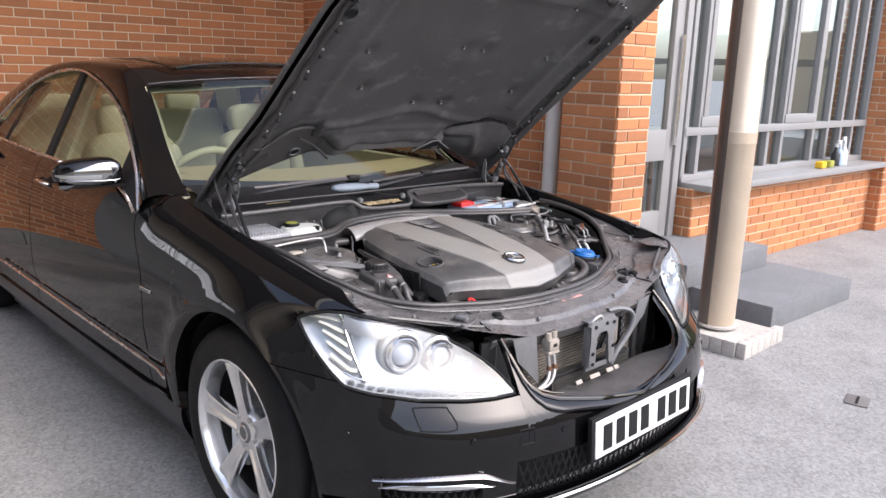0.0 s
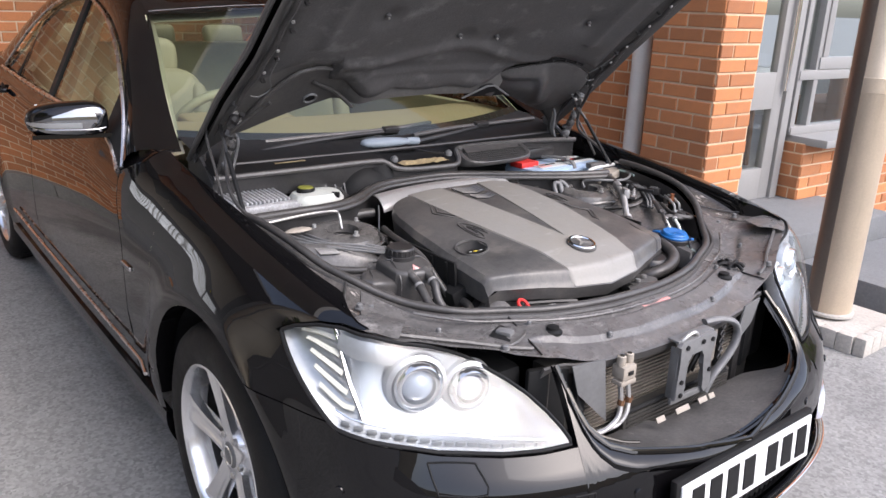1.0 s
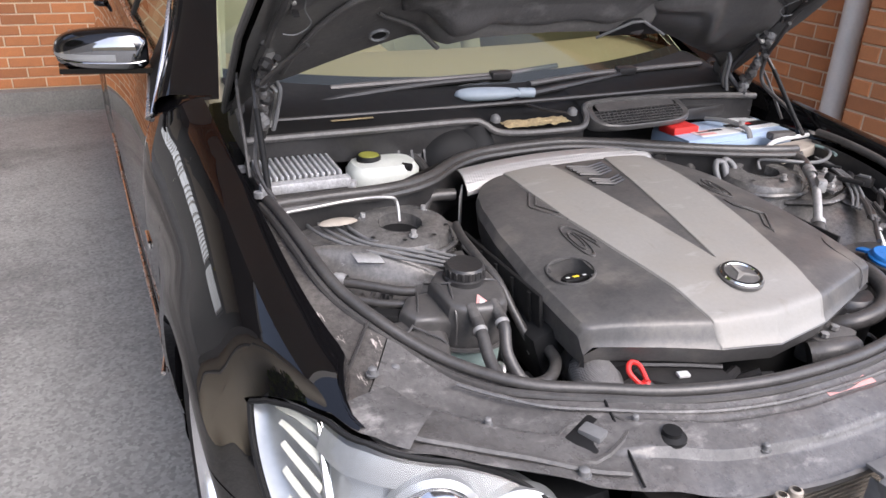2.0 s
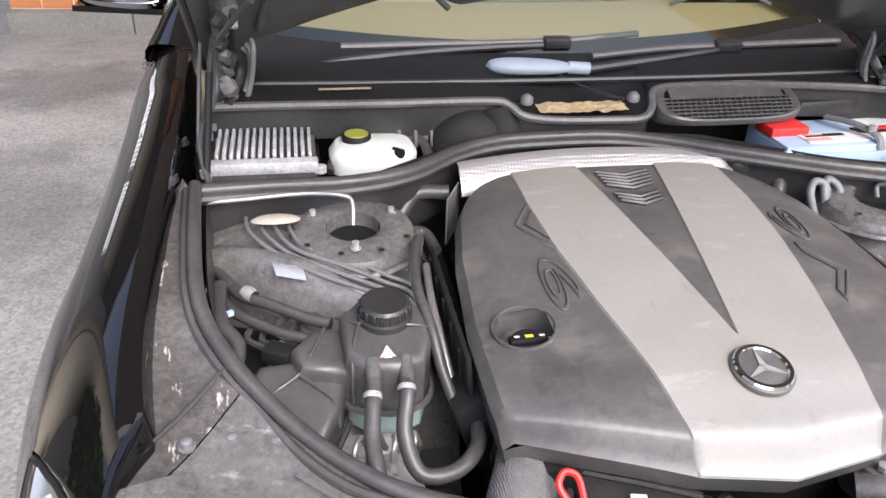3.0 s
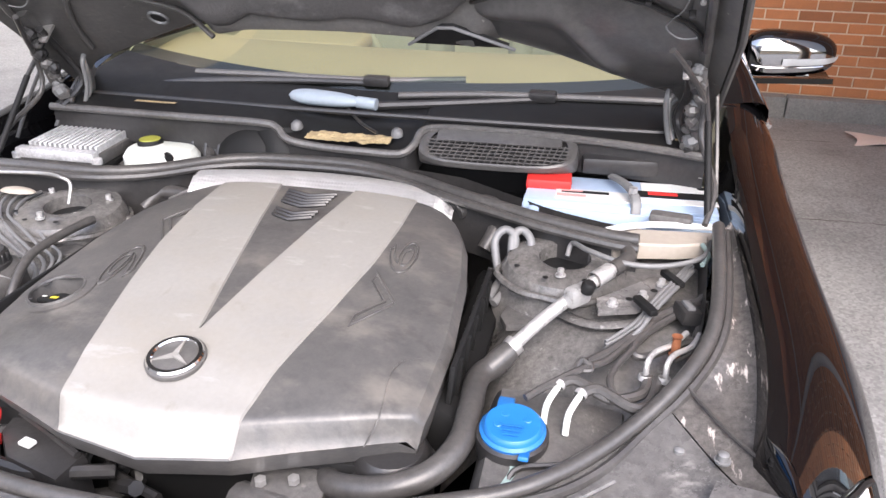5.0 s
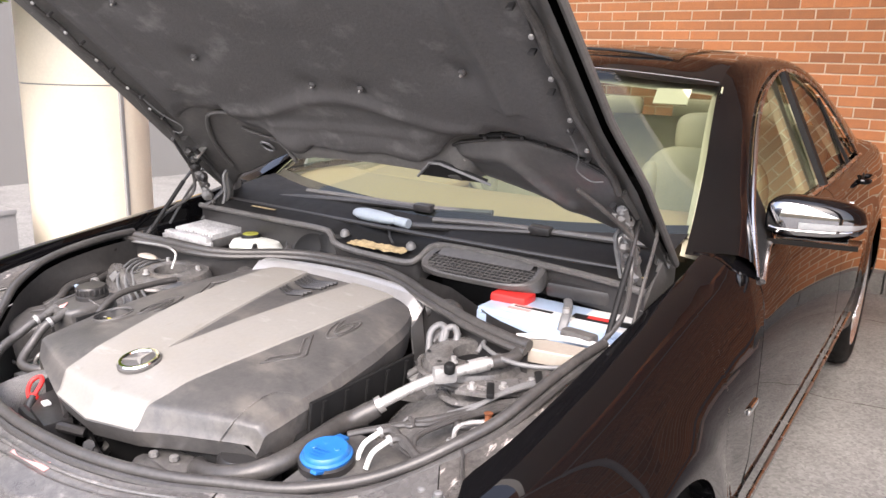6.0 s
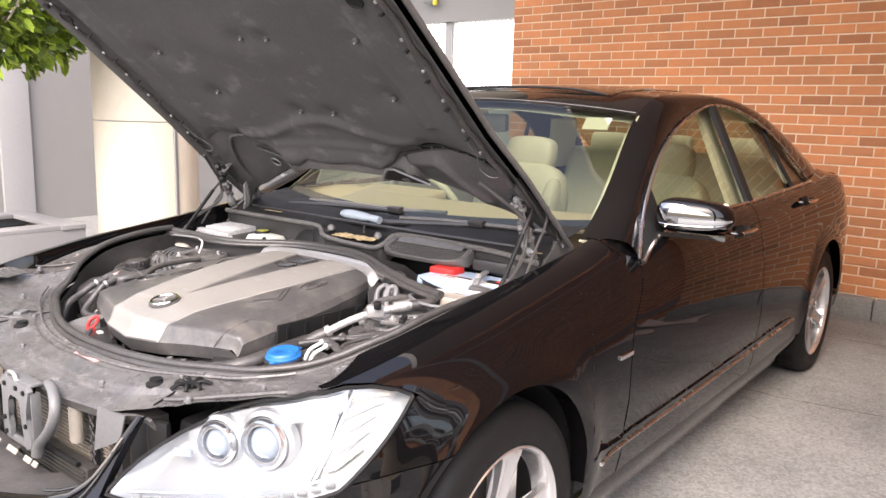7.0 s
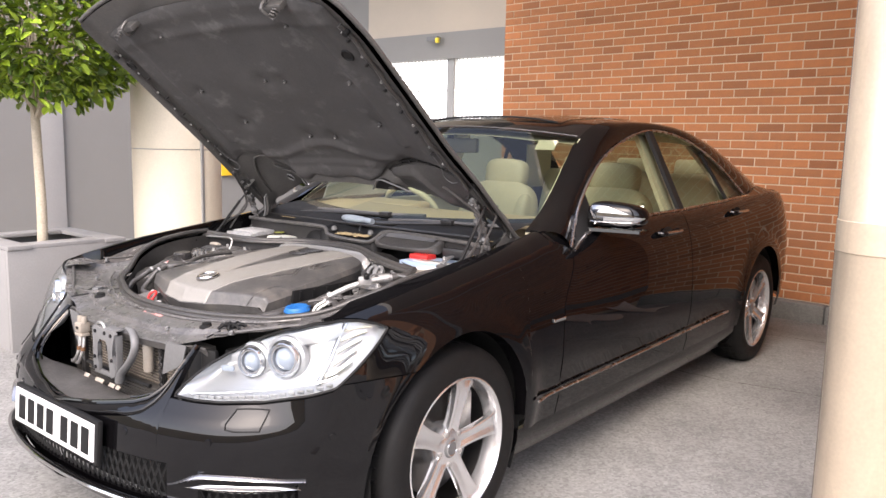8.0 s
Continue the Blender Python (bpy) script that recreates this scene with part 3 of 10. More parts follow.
def add_prism(bm, poly, z0, z1, bevel=0.0, place=None, seg=2):
    """A flat outline (x, y) raised from z0 to z1, laid by place."""
    m = place or Matrix()
    lo = [bm.verts.new(m @ Vector((x, y, z0))) for x, y in poly]
    hi = [bm.verts.new(m @ Vector((x, y, z1))) for x, y in poly]
    n = len(poly)
    fs = [bm.faces.new(lo[::-1]), bm.faces.new(hi)]
    for k in range(n):
        fs.append(bm.faces.new((lo[k], lo[(k + 1) % n], hi[(k + 1) % n], hi[k])))
    if bevel:
        bmesh.ops.bevel(bm, geom=list(fs[1].edges), offset=bevel, segments=seg, affect="EDGES", profile=0.6)
    return bm


def prism(poly, z0, z1, bevel=0.0, place=None, seg=2):
    return add_prism(bm_new(), poly, z0, z1, bevel, place, seg)


def lerp(x, xs, ys):
    return float(np.interp(x, xs, ys))


def ease(a, b, x):
    t = min(1.0, max(0.0, (x - a) / (b - a)))
    return t * t * (3 - 2 * t)


# ---- the yard and the building ----
BLD = Matrix.Translation((2.16, 0.75, 0)) @ pose(0, 0, 0, 0, 0, -3)


def yard_z(x, y):
    return -0.10 * ease(3.4, 5.0, y)


def build_ground():
    xs = [-400, -120, -40, -15, -8] + steps(-6, 9, 30) + [12, 20, 50, 140, 400]
    ys = [-400, -120, -40, -15, -8] + steps(-5, 6, 44) + [8, 14, 40, 140, 400]
    g = mesh_ob("ground", sheet(lambda x, y: (x, y, yard_z(x, y)), xs, ys), "ground")
    return tagged(g, "grey concrete yard with exposed grit, cracks and darker patches", "ground", kind="structure")


ground = build_ground()


def brick_piece(depth=0.05, w=0.215, h=0.065):
    """One brick with its worn front arrises; its face looks along -y."""
    bm = bm_new()
    c = 0.004
    f = [bm.verts.new((x, -0.0, z)) for x, z in ((c, c), (w - c, c), (w - c, h - c), (c, h - c))]
    e = [bm.verts.new((x, c, z)) for x, z in ((0, 0), (w, 0), (w, h), (0, h))]
    k = [bm.verts.new((x, depth, z)) for x, z in ((0, 0), (w, 0), (w, h), (0, h))]
    bm.faces.new(f)
    for a, b in ((f, e), (e, k)):
        for i in range(4):
            bm.faces.new((b[i], b[(i + 1) % 4], a[(i + 1) % 4], a[i]))
    bmesh.ops.recalc_face_normals(bm, faces=bm.faces)
    me = bpy.data.meshes.new("brick")
    bm.to_mesh(me)
    bm.free()
    me.materials.append(M["brick"])
    return me


BRICK_CACHE = {}


def lay_bricks(parent, place, length, z0, z1, single=None, shift=0.0):
    """Stretcher bond over a face of the given length (place: x along, z up, face towards -y). Bricks inside single=(x0, x1, za, zb) are objects of
    their own, the others one joined part."""
    rest = bm_new()
    made = 0
    row = 0
    z = z0
    rng = random.Random(int(length * 1000) + int(z0 * 100))
    while z + 0.03 < z1:
        h = min(0.065, z1 - z)
        x = -0.1125 if row % 2 else 0.0
        x -= shift
        while x < length - 0.02:
            a, b = max(0.0, x), min(length, x + 0.215)
            w = round(b - a, 4)
            if w > 0.03:
                key = (w, round(h, 3))
                if key not in BRICK_CACHE:
                    BRICK_CACHE[key] = brick_piece(0.05, w, h)
                jit = Matrix.Translation((a, rng.uniform(-0.0085, -0.0055), z)) @ pose(0, 0, 0, rng.uniform(-.25, .25), rng.uniform(-.2, .2), rng.uniform(-.25, .25))
                if single and made < 290 and single[0] <= a <= single[1] and single[2] <= z <= single[3]:
                    o = new("brick", BRICK_CACHE[key])
                    adopt(o, parent)
                    o.matrix_basis = place @ jit
                    made += 1
                else:
                    n0 = len(rest.verts)
                    rest.from_mesh(BRICK_CACHE[key])
                    rest.verts.ensure_lookup_table()
                    bmesh.ops.transform(rest, matrix=place @ jit, verts=rest.verts[n0:])
            x += 0.225
        z += 0.075
        row += 1
    if len(rest.verts):
        me = bpy.data.meshes.new("brickwork")
        rest.to_mesh(me)
        me.materials.append(M["brick"])
        o = tagged(new("brickwork", me), kind="stuff")
        adopt(o, parent)
    rest.free()


def wall_block(name, place, length, depth, z0, z1, label, material="mortar"):
    """A slab whose front lies on the place's y = 0."""
    bm = box((length / 2, depth / 2, (z0 + z1) / 2), (length, depth, z1 - z0))
    bmesh.ops.transform(bm, matrix=place, verts=bm.verts)
    w = mesh_ob(name, bm, material, 0)
    return tagged(w, label, "wall", kind="structure")


H_WALL = 4.1
# rear wall behind the car
REAR = BLD @ Matrix.Translation((-5.0, 4.23, 0))
wall_rear = wall_block("wall_rear", REAR, 5.27, 0.3, -0.1, H_WALL, "orange red brick wall with pale sandy mortar behind the car")
# its free end, seen from the side
REAR_END = BLD @ Matrix.Translation((-5.0, 4.53, 0)) @ pose(0, 0, 0, 0, 0, -90)
# side wall beside the car: runs from the pillar back to the rear wall
SIDE = BLD @ Matrix.Translation((0.27, 4.23, 0)) @ pose(0, 0, 0, 0, 0, -90)
wall_side = wall_block("wall_side", SIDE, 3.80, 0.3, -0.1, H_WALL, "orange red brick side wall beside a white downpipe")
# the brick pillar by the door
PIL_L = BLD @ Matrix.Translation((0.0, 0.45, 0)) @ pose(0, 0, 0, 0, 0, -90)
PIL_F = BLD
wall_pillar = wall_block("wall_pillar", BLD, 0.34, 0.45, 0, H_WALL, "orange red brick pillar beside the glazed door")
# low wall below the windows, and the next pillar
LOW = BLD @ Matrix.Translation((1.06, 0.06, 0))
wall_low = wall_block("wall_low", LOW, 3.25, 0.28, 0, 0.66, "low orange red brick wall below the windows")
LOW_L = BLD @ Matrix.Translation((1.06, 0.34, 0)) @ pose(0, 0, 0, 0, 0, -90)
PIL2_F = BLD @ Matrix.Translation((4.31, -0.06, 0))
PIL2_L = BLD @ Matrix.Translation((4.31, 0.54, 0)) @ pose(0, 0, 0, 0, 0, -90)
wall_pillar_far = wall_block("wall_pillar_far", PIL2_F, 0.75, 0.6, 0, H_WALL, "orange red brick pillar at the far end of the windows")
wall_beyond = wall_block("wall_beyond", BLD @ Matrix.Translation((5.06, 0.2, 0)), 6.46, 0.3, 0, H_WALL, "orange red brick wall past the far pillar")

# unseen storey added over the brick walls, shuts off the sky there
upper_bm = box((5.9, 0.35, 5.55), (11.3, 0.4, 2.9))
add_box(upper_bm, (0.42, 2.3, 5.55), (0.3, 3.9, 2.9))
add_box(upper_bm, (-2.2, 4.40, 5.55), (5.6, 0.3, 2.9))
bmesh.ops.transform(upper_bm, matrix=BLD, verts=upper_bm.verts)
tagged(mesh_ob("wall_upper", upper_bm, "brick", 0), "plain brick upper storey over the yard walls, out of view", "wall", kind="structure")

# rear kerb
kerb_bm = bm_new()
for k in range(6):
    add_box(kerb_bm, (-5.0 + 0.88 * k + 0.44, 4.16, -0.04), (0.872, 0.13, 0.19), bevel=0.012)
bmesh.ops.transform(kerb_bm, matrix=BLD, verts=kerb_bm.verts)
tagged(mesh_ob("kerb", kerb_bm, "kerb"), "dark grey concrete kerb along the foot of the brick wall", "kerb", kind="structure")

def downpipe():
    t = thing("downpipe", BLD @ Vector((0.20, 0.80, 0)), "round off-white plastic downpipe fixed to the brick wall", "pipe")
    p = BLD @ Vector((0.155, 0.66, 0))
    part("pipe", lathe([(0.056, 0), (0.056, 4.09)], p, seg=24), "pipe", t)
    for z in (0.35, 1.75, 2.8):
        part("bracket", lathe([(0.056, -0.02), (0.064, -0.02), (0.064, 0.02), (0.056, 0.02)], p + Vector((0, 0, z)), seg=24), "pipe", t)
    return t


downpipe()


def steps_up():
    a = thing("entrance_step", BLD @ Vector((0.9, -0.6, 0)), "dark grey concrete entrance step of two levels", "step", kind="structure")
    bm = box((0.93, -0.44, 0.072), (1.12, 1.04, 0.145), bevel=0.008)
    bmesh.ops.transform(bm, matrix=BLD, verts=bm.verts)
    part("lower_step", bm, "step", a)
    bm = box((0.80, 0.05, 0.222), (1.05, 0.95, 0.155), bevel=0.008)
    bmesh.ops.transform(bm, matrix=BLD, verts=bm.verts)
    part("upper_step", bm, "step", a)


steps_up()


def canopy_post():
    c = Vector((2.075, -0.08, 0))
    t = thing("canopy_post", c, "round cream metal canopy post on a block paved plinth", "post")
    part("shaft", lathe([(0.098, 0.085), (0.098, 1.14), (0.1, 1.145), (0.1, 1.155), (0.098, 1.16), (0.098, 4.1)], c, seg=48), "steel", t)
    part("collar", lathe([(0.0985, 1.12), (0.1005, 1.122), (0.1005, 1.185), (0.0985, 1.187)], c, seg=48), "steel", t)
    part("base_ring", lathe([(0.099, 0.088), (0.112, 0.088), (0.112, 0.1), (0.099, 0.105)], c, seg=48), "plinth", t)
    # darker band over one side of the shaft
    part("side_cover", sheet(lambda a, z: c + Vector((0.1025 * math.cos(a), 0.1025 * math.sin(a), z)), steps(radians(108), radians(178), 12), [0.10, 1.10, 2.1, 3.1, 4.1], 0.004), "poststrip", t, "darker brown band down one side of the post")
    c = Vector((2.05, -0.165, 0))
    pl = thing("post_plinth", c, "pale concrete block plinth under the metal post", "plinth", kind="structure")
    part("core", box(c + Vector((0.05, 0.03, 0.035)), (0.40, 0.34, 0.08)), "plinth", pl)
    for k in range(6):
        part("paving_block", box(c + Vector((-0.14 + k * 0.079, -0.165, 0.043)), (0.076, 0.05, 0.086), bevel=0.004), "plinth", pl)
    for k in range(5):
        part("paving_block", box(c + Vector((-0.165, -0.10 + k * 0.073, 0.043)), (0.05, 0.07, 0.086), bevel=0.004), "plinth", pl)


canopy_post()


def glazing():
    """Door and windows between the pillars: grey frames, clear panes, the room behind."""
    def fb(t, name, c, s, material="greyframe", label="", bevel=0.004):
        bm = box(c, s, bevel=bevel)
        bmesh.ops.transform(bm, matrix=BLD, verts=bm.verts)
        o = part(name, bm, material, t, label)
        return o

    d = thing("door_1", BLD @ Vector((0.68, 0.25, 0.3)), "grey metal framed glazed door with a long handle, closed", "door", kind="structure")
    y = 0.22
    leaf = fb(d, "door_leaf", (0.40, y, 1.42), (0.09, 0.05, 2.24))
    fb(d, "stile", (0.90, y, 1.42), (0.10, 0.05, 2.24))
    fb(d, "bottom_rail", (0.65, y, 0.40), (0.42, 0.048, 0.20))
    fb(d, "mid_rail", (0.65, y, 0.98), (0.42, 0.048, 0.22))
    fb(d, "top_rail", (0.65, y, 2.50), (0.42, 0.048, 0.10))
    for z0, z1 in ((0.50, 0.87), (1.09, 2.45)):
        g = fb(d, "pane", (0.65, y + 0.005, (z0 + z1) / 2), (0.42, 0.008, z1 - z0), "winglass", "", 0)
        g.visible_shadow = False
    bm = tube([BLD @ Vector((0.93, y - 0.05, 0.98)), BLD @ Vector((0.93, y - 0.05, 1.75))], 0.014, 12, 0)
    part("pull_handle", bm, "chrome", d)
    fb(d, "frame", (0.99, y, 1.55), (0.07, 0.09, 2.6))
    fb(d, "frame", (0.65, y, 2.62), (0.75, 0.09, 0.14))

    w = thing("window_1", BLD @ Vector((2.9, 0.2, 0.7)), "row of grey framed windows above a low brick wall", "window", kind="structure")
    yw = 0.20
    fb(w, "window_sill", (2.685, 0.10, 0.675), (3.24, 0.36, 0.05), "greyframe", "painted grey sill", 0.008)
    xs = [1.06, 1.24, 1.95, 2.30, 2.55, 3.14, 3.43, 3.72, 3.98, 4.27]
    for x in xs:
        fb(w, "mullion", (x, yw, 1.82), (0.048, 0.07, 2.2))
    fb(w, "transom", (2.665, yw, 1.07), (3.24, 0.085, 0.06))
    fb(w, "head", (2.665, yw, 2.86), (3.24, 0.09, 0.12))
    fb(w, "bottom_frame", (2.665, yw, 0.725), (3.24, 0.085, 0.05))
    for a, b in zip(xs, xs[1:]):
        for z0, z1 in ((0.75, 1.04), (1.10, 2.80)):
            g = fb(w, "pane", ((a + b) / 2, yw + 0.01, (z0 + z1) / 2), (b - a - 0.055, 0.006, z1 - z0), "winglass", "", 0)
            g.visible_shadow = False
    # opening sashes
    for a, b in ((1.24, 1.95), (2.55, 3.14)):
        s = fb(w, "sash_frame", ((a + b) / 2, yw - 0.02, 1.14), (b - a, 0.05, 0.075))
        for x in (a + 0.05, b - 0.05):
            fb(w, "sash_frame", (x, yw - 0.02, 1.95), (0.06, 0.05, 1.54))

    # the room behind: floor, back wall with a daylit opening, ends, ceiling
    room = thing("room", BLD @ Vector((2.6, 2.4, 0)), "plain dim room behind the windows", "room", kind="structure")
    fb(room, "room_floor", (2.6, 2.4, 0.2), (4.7, 4.0, 0.1), "darkroom", "", 0)
    fb(room, "room_ceiling", (2.6, 2.4, 3.0), (4.7, 4.0, 0.1), "roomwall", "", 0)
    fb(room, "room_end", (0.58, 2.4, 1.6), (0.06, 4.0, 2.8), "roomwall", "", 0)
    for y0, y1, z0, z1 in ((0.4, 4.4, 0.2, 0.8), (0.4, 4.4, 2.6, 3.0), (0.4, 0.6, 0.8, 2.6), (1.55, 1.65, 0.8, 2.6), (2.6, 2.7, 0.8, 2.6), (3.6, 3.7, 0.8, 2.6), (4.2, 4.4, 0.8, 2.6), (0.6, 4.2, 1.62, 1.70)):
        fb(room, "room_end", (5.2, (y0 + y1) / 2, (z0 + z1) / 2), (0.06, y1 - y0, z1 - z0), "roomwall", "", 0)
    for x0, x1, z0, z1 in ((0.6, 5.2, 0.2, 0.85), (0.6, 5.2, 2.6, 3.0), (0.6, 0.8, 0.85, 2.6), (1.75, 1.87, 0.85, 2.6), (2.85, 2.97, 0.85, 2.6), (3.95, 4.07, 0.85, 2.6), (5.0, 5.2, 0.85, 2.6)):
        fb(room, "room_back", ((x0 + x1) / 2, 4.4, (z0 + z1) / 2), (x1 - x0, 0.1, z1 - z0), "roomwall", "", 0)


glazing()


def room_things():
    t = thing("round_table", BLD @ Vector((1.75, 0.95, 0.25)), "round white topped table with wooden legs inside the window", "table")
    c = BLD @ Vector((1.75, 0.95, 0.25))
    part("tabletop", lathe([(0, 0.74), (0.36, 0.74), (0.38, 0.76), (0.38, 0.77), (0, 0.77)], c, seg=32), "white", t)
    for a in (0.4, 2.0, 3.6, 5.2):
        d = Vector((math.cos(a), math.sin(a), 0))
        part("leg", tube([c + d * 0.16 + Vector((0, 0, 0.74)), c + d * 0.30], 0.022, 8, 0), "rusty", t, "brown wooden leg")
    s = thing("sofa", BLD @ Vector((3.05, 1.0, 0.25)), "brown upholstered bench seat inside the window", "sofa")
    for name, cc, ss in (("seat", (3.05, 1.05, 0.50), (0.95, 0.55, 0.5)), ("backrest", (3.05, 0.76, 0.66), (0.95, 0.14, 0.72))):
        bm = box(cc, ss, bevel=0.05, seg=3)
        bmesh.ops.transform(bm, matrix=BLD, verts=bm.verts)
        part(name, bm, "rusty", s)
    # cleaning things on the sill
    z = 0.702
    for (x, mat, h, r, lab) in ((3.56, "white", 0.20, 0.042, "white spray bottle with a trigger head"), (3.40, "plastic", 0.17, 0.04, "dark plastic bottle"), (3.47, "paleblue", 0.17, 0.042, "pale blue bottle")):
        p = BLD @ Vector((x, 0.05, z))
        b = thing("spray_bottle" if mat != "plastic" else "bottle", p, lab + " on the window sill", "bottle")
        part("body", lathe([(0, 0), (r, 0.003), (r, h * 0.6), (r * 0.45, h * 0.85), (r * 0.35, h)], p, seg=20), mat, b)
        part("neck", lathe([(r * 0.4, h), (r * 0.4, h + 0.03), (0, h + 0.03)], p, seg=16), "white", b)
        if mat != "plastic":
            part("trigger_head", box(p + Vector((-0.018, 0, h + 0.045)), (0.07, 0.022, 0.035), bevel=0.006), "white", b)
    for x, mat, lab in ((3.07, "signyellow", "orange"), (3.23, "yellowcap", "green")):
        p = BLD @ Vector((x, 0.03, z))
        b = thing("sponge", p, lab + " cleaning sponge on the window sill", "sponge")
        part("block", box(p + Vector((0, 0, 0.03)), (0.10, 0.07, 0.06), bevel=0.012), mat, b)


room_things()


# ---- the far side of the yard ----
def far_side():
    w = mesh_ob("wall_west", box((-7.2, -0.75, 2.9), (0.3, 14.5, 6.0)), "render", 0)
    tagged(w, "plain grey rendered wall across the yard", "wall", kind="structure")
    st = thing("wall_strip", (-7.04, 2.0, 0), "pale grey vertical strip on the rendered wall", "panel", kind="structure")
    part("strip", box((-7.03, 2.25, 2.9), (0.05, 0.32, 5.9), bevel=0.004), "greystrip", st)
    col = thing("column", (-2.66, 1.22, 0), "thick round cream clad column with panel joints", "column")
    c = Vector((-2.66, 1.22, 0))
    part("lower_cladding", lathe([(0.305, 0), (0.305, 1.235)], c, seg=56), "cream", col)
    part("upper_cladding", lathe([(0.305, 1.241), (0.305, 4.1)], c, seg=56), "cream", col)
    part("core", lathe([(0.298, 0), (0.298, 4.1)], c, seg=40), "greyframe", col)
    d = Vector((0.86, -0.51, 0)).normalized()
    sd = Vector((0.51, 0.86, 0))
    part("joint_strip", box(c + d * 0.262 + sd * 0.158 + Vector((0, 0, 1.5)), (0.02, 0.022, 3.0), turn(0, 0, 14), 0.002), "greyframe", col)
    sg = thing("yellow_sign", (-7.0, 4.79, 0.97), "yellow rectangular wall sign", "sign")
    part("board", box((-7.02, 4.79, 0.97), (0.03, 0.36, 0.36), bevel=0.004), "signyellow", sg)
    # building past the end of the brick wall
    t = thing("far_building", (-6, 10.2, 0), "pale building with barred bright windows past the brick wall", "building", kind="structure")
    part("upper_wall", box((-7.5, 10.2, 4.8), (4.0, 0.3, 2.7)), "creamwall", t, smooth=0)
    for x, w in ((-13.25, 7.5), (-3.25, 4.5)):
        part("upper_wall", box((x, 10.2, 4.8), (w, 0.3, 2.7)), "render", t, smooth=0)
    part("eaves", box((-8.5, 8.3, 6.28), (13.5, 4.4, 0.22)), "render", t, smooth=0)
    part("beam", box((-9, 10.15, 3.2), (16, 0.36, 0.50)), "render", t, smooth=0)
    part("lower_wall", box((-9, 10.2, 0.85), (16, 0.3, 1.9)), "render", t, smooth=0)
    for x in (-9.2, -7.25, -5.35):
        part("window_post", box((x, 10.15, 2.37), (0.16, 0.2, 1.16)), "greyframe", t)
    for k in range(42):
        part("bar", box((-9.15 + k * 0.095, 10.1, 2.37), (0.022, 0.022, 1.16)), "soffit", t)
    # these panes glow by themselves in place of daylight
    for x in (-8.2, -6.3):
        part("pane", box((x, 10.2, 2.37), (1.74, 0.02, 1.15)), "glowpane", t, "pane behind the bars that glows in place of daylight")
    for x, w in ((-13.15, 7.7), (-3.15, 4.3)):
        part("infill_wall", box((x, 10.2, 2.37), (w, 0.3, 1.16)), "render", t, smooth=0)
    part("rail", box((-9, 10.09, 2.35), (16, 0.03, 0.04)), "soffit", t)
    cc = thing("wall_camera", (-7.5, 9.9, 3.3), "small grey wall mounted camera with a yellow tip", "camera")
    part("arm", box((-7.47, 9.93, 3.34), (0.05, 0.18, 0.05), bevel=0.01), "greycover", cc)
    part("body", box((-7.52, 9.82, 3.32), (0.26, 0.09, 0.09), bevel=0.02), "greycover", cc)
    part("tip", box((-7.39, 9.80, 3.28), (0.07, 0.07, 0.10), bevel=0.02), "yellow", cc)


far_side()


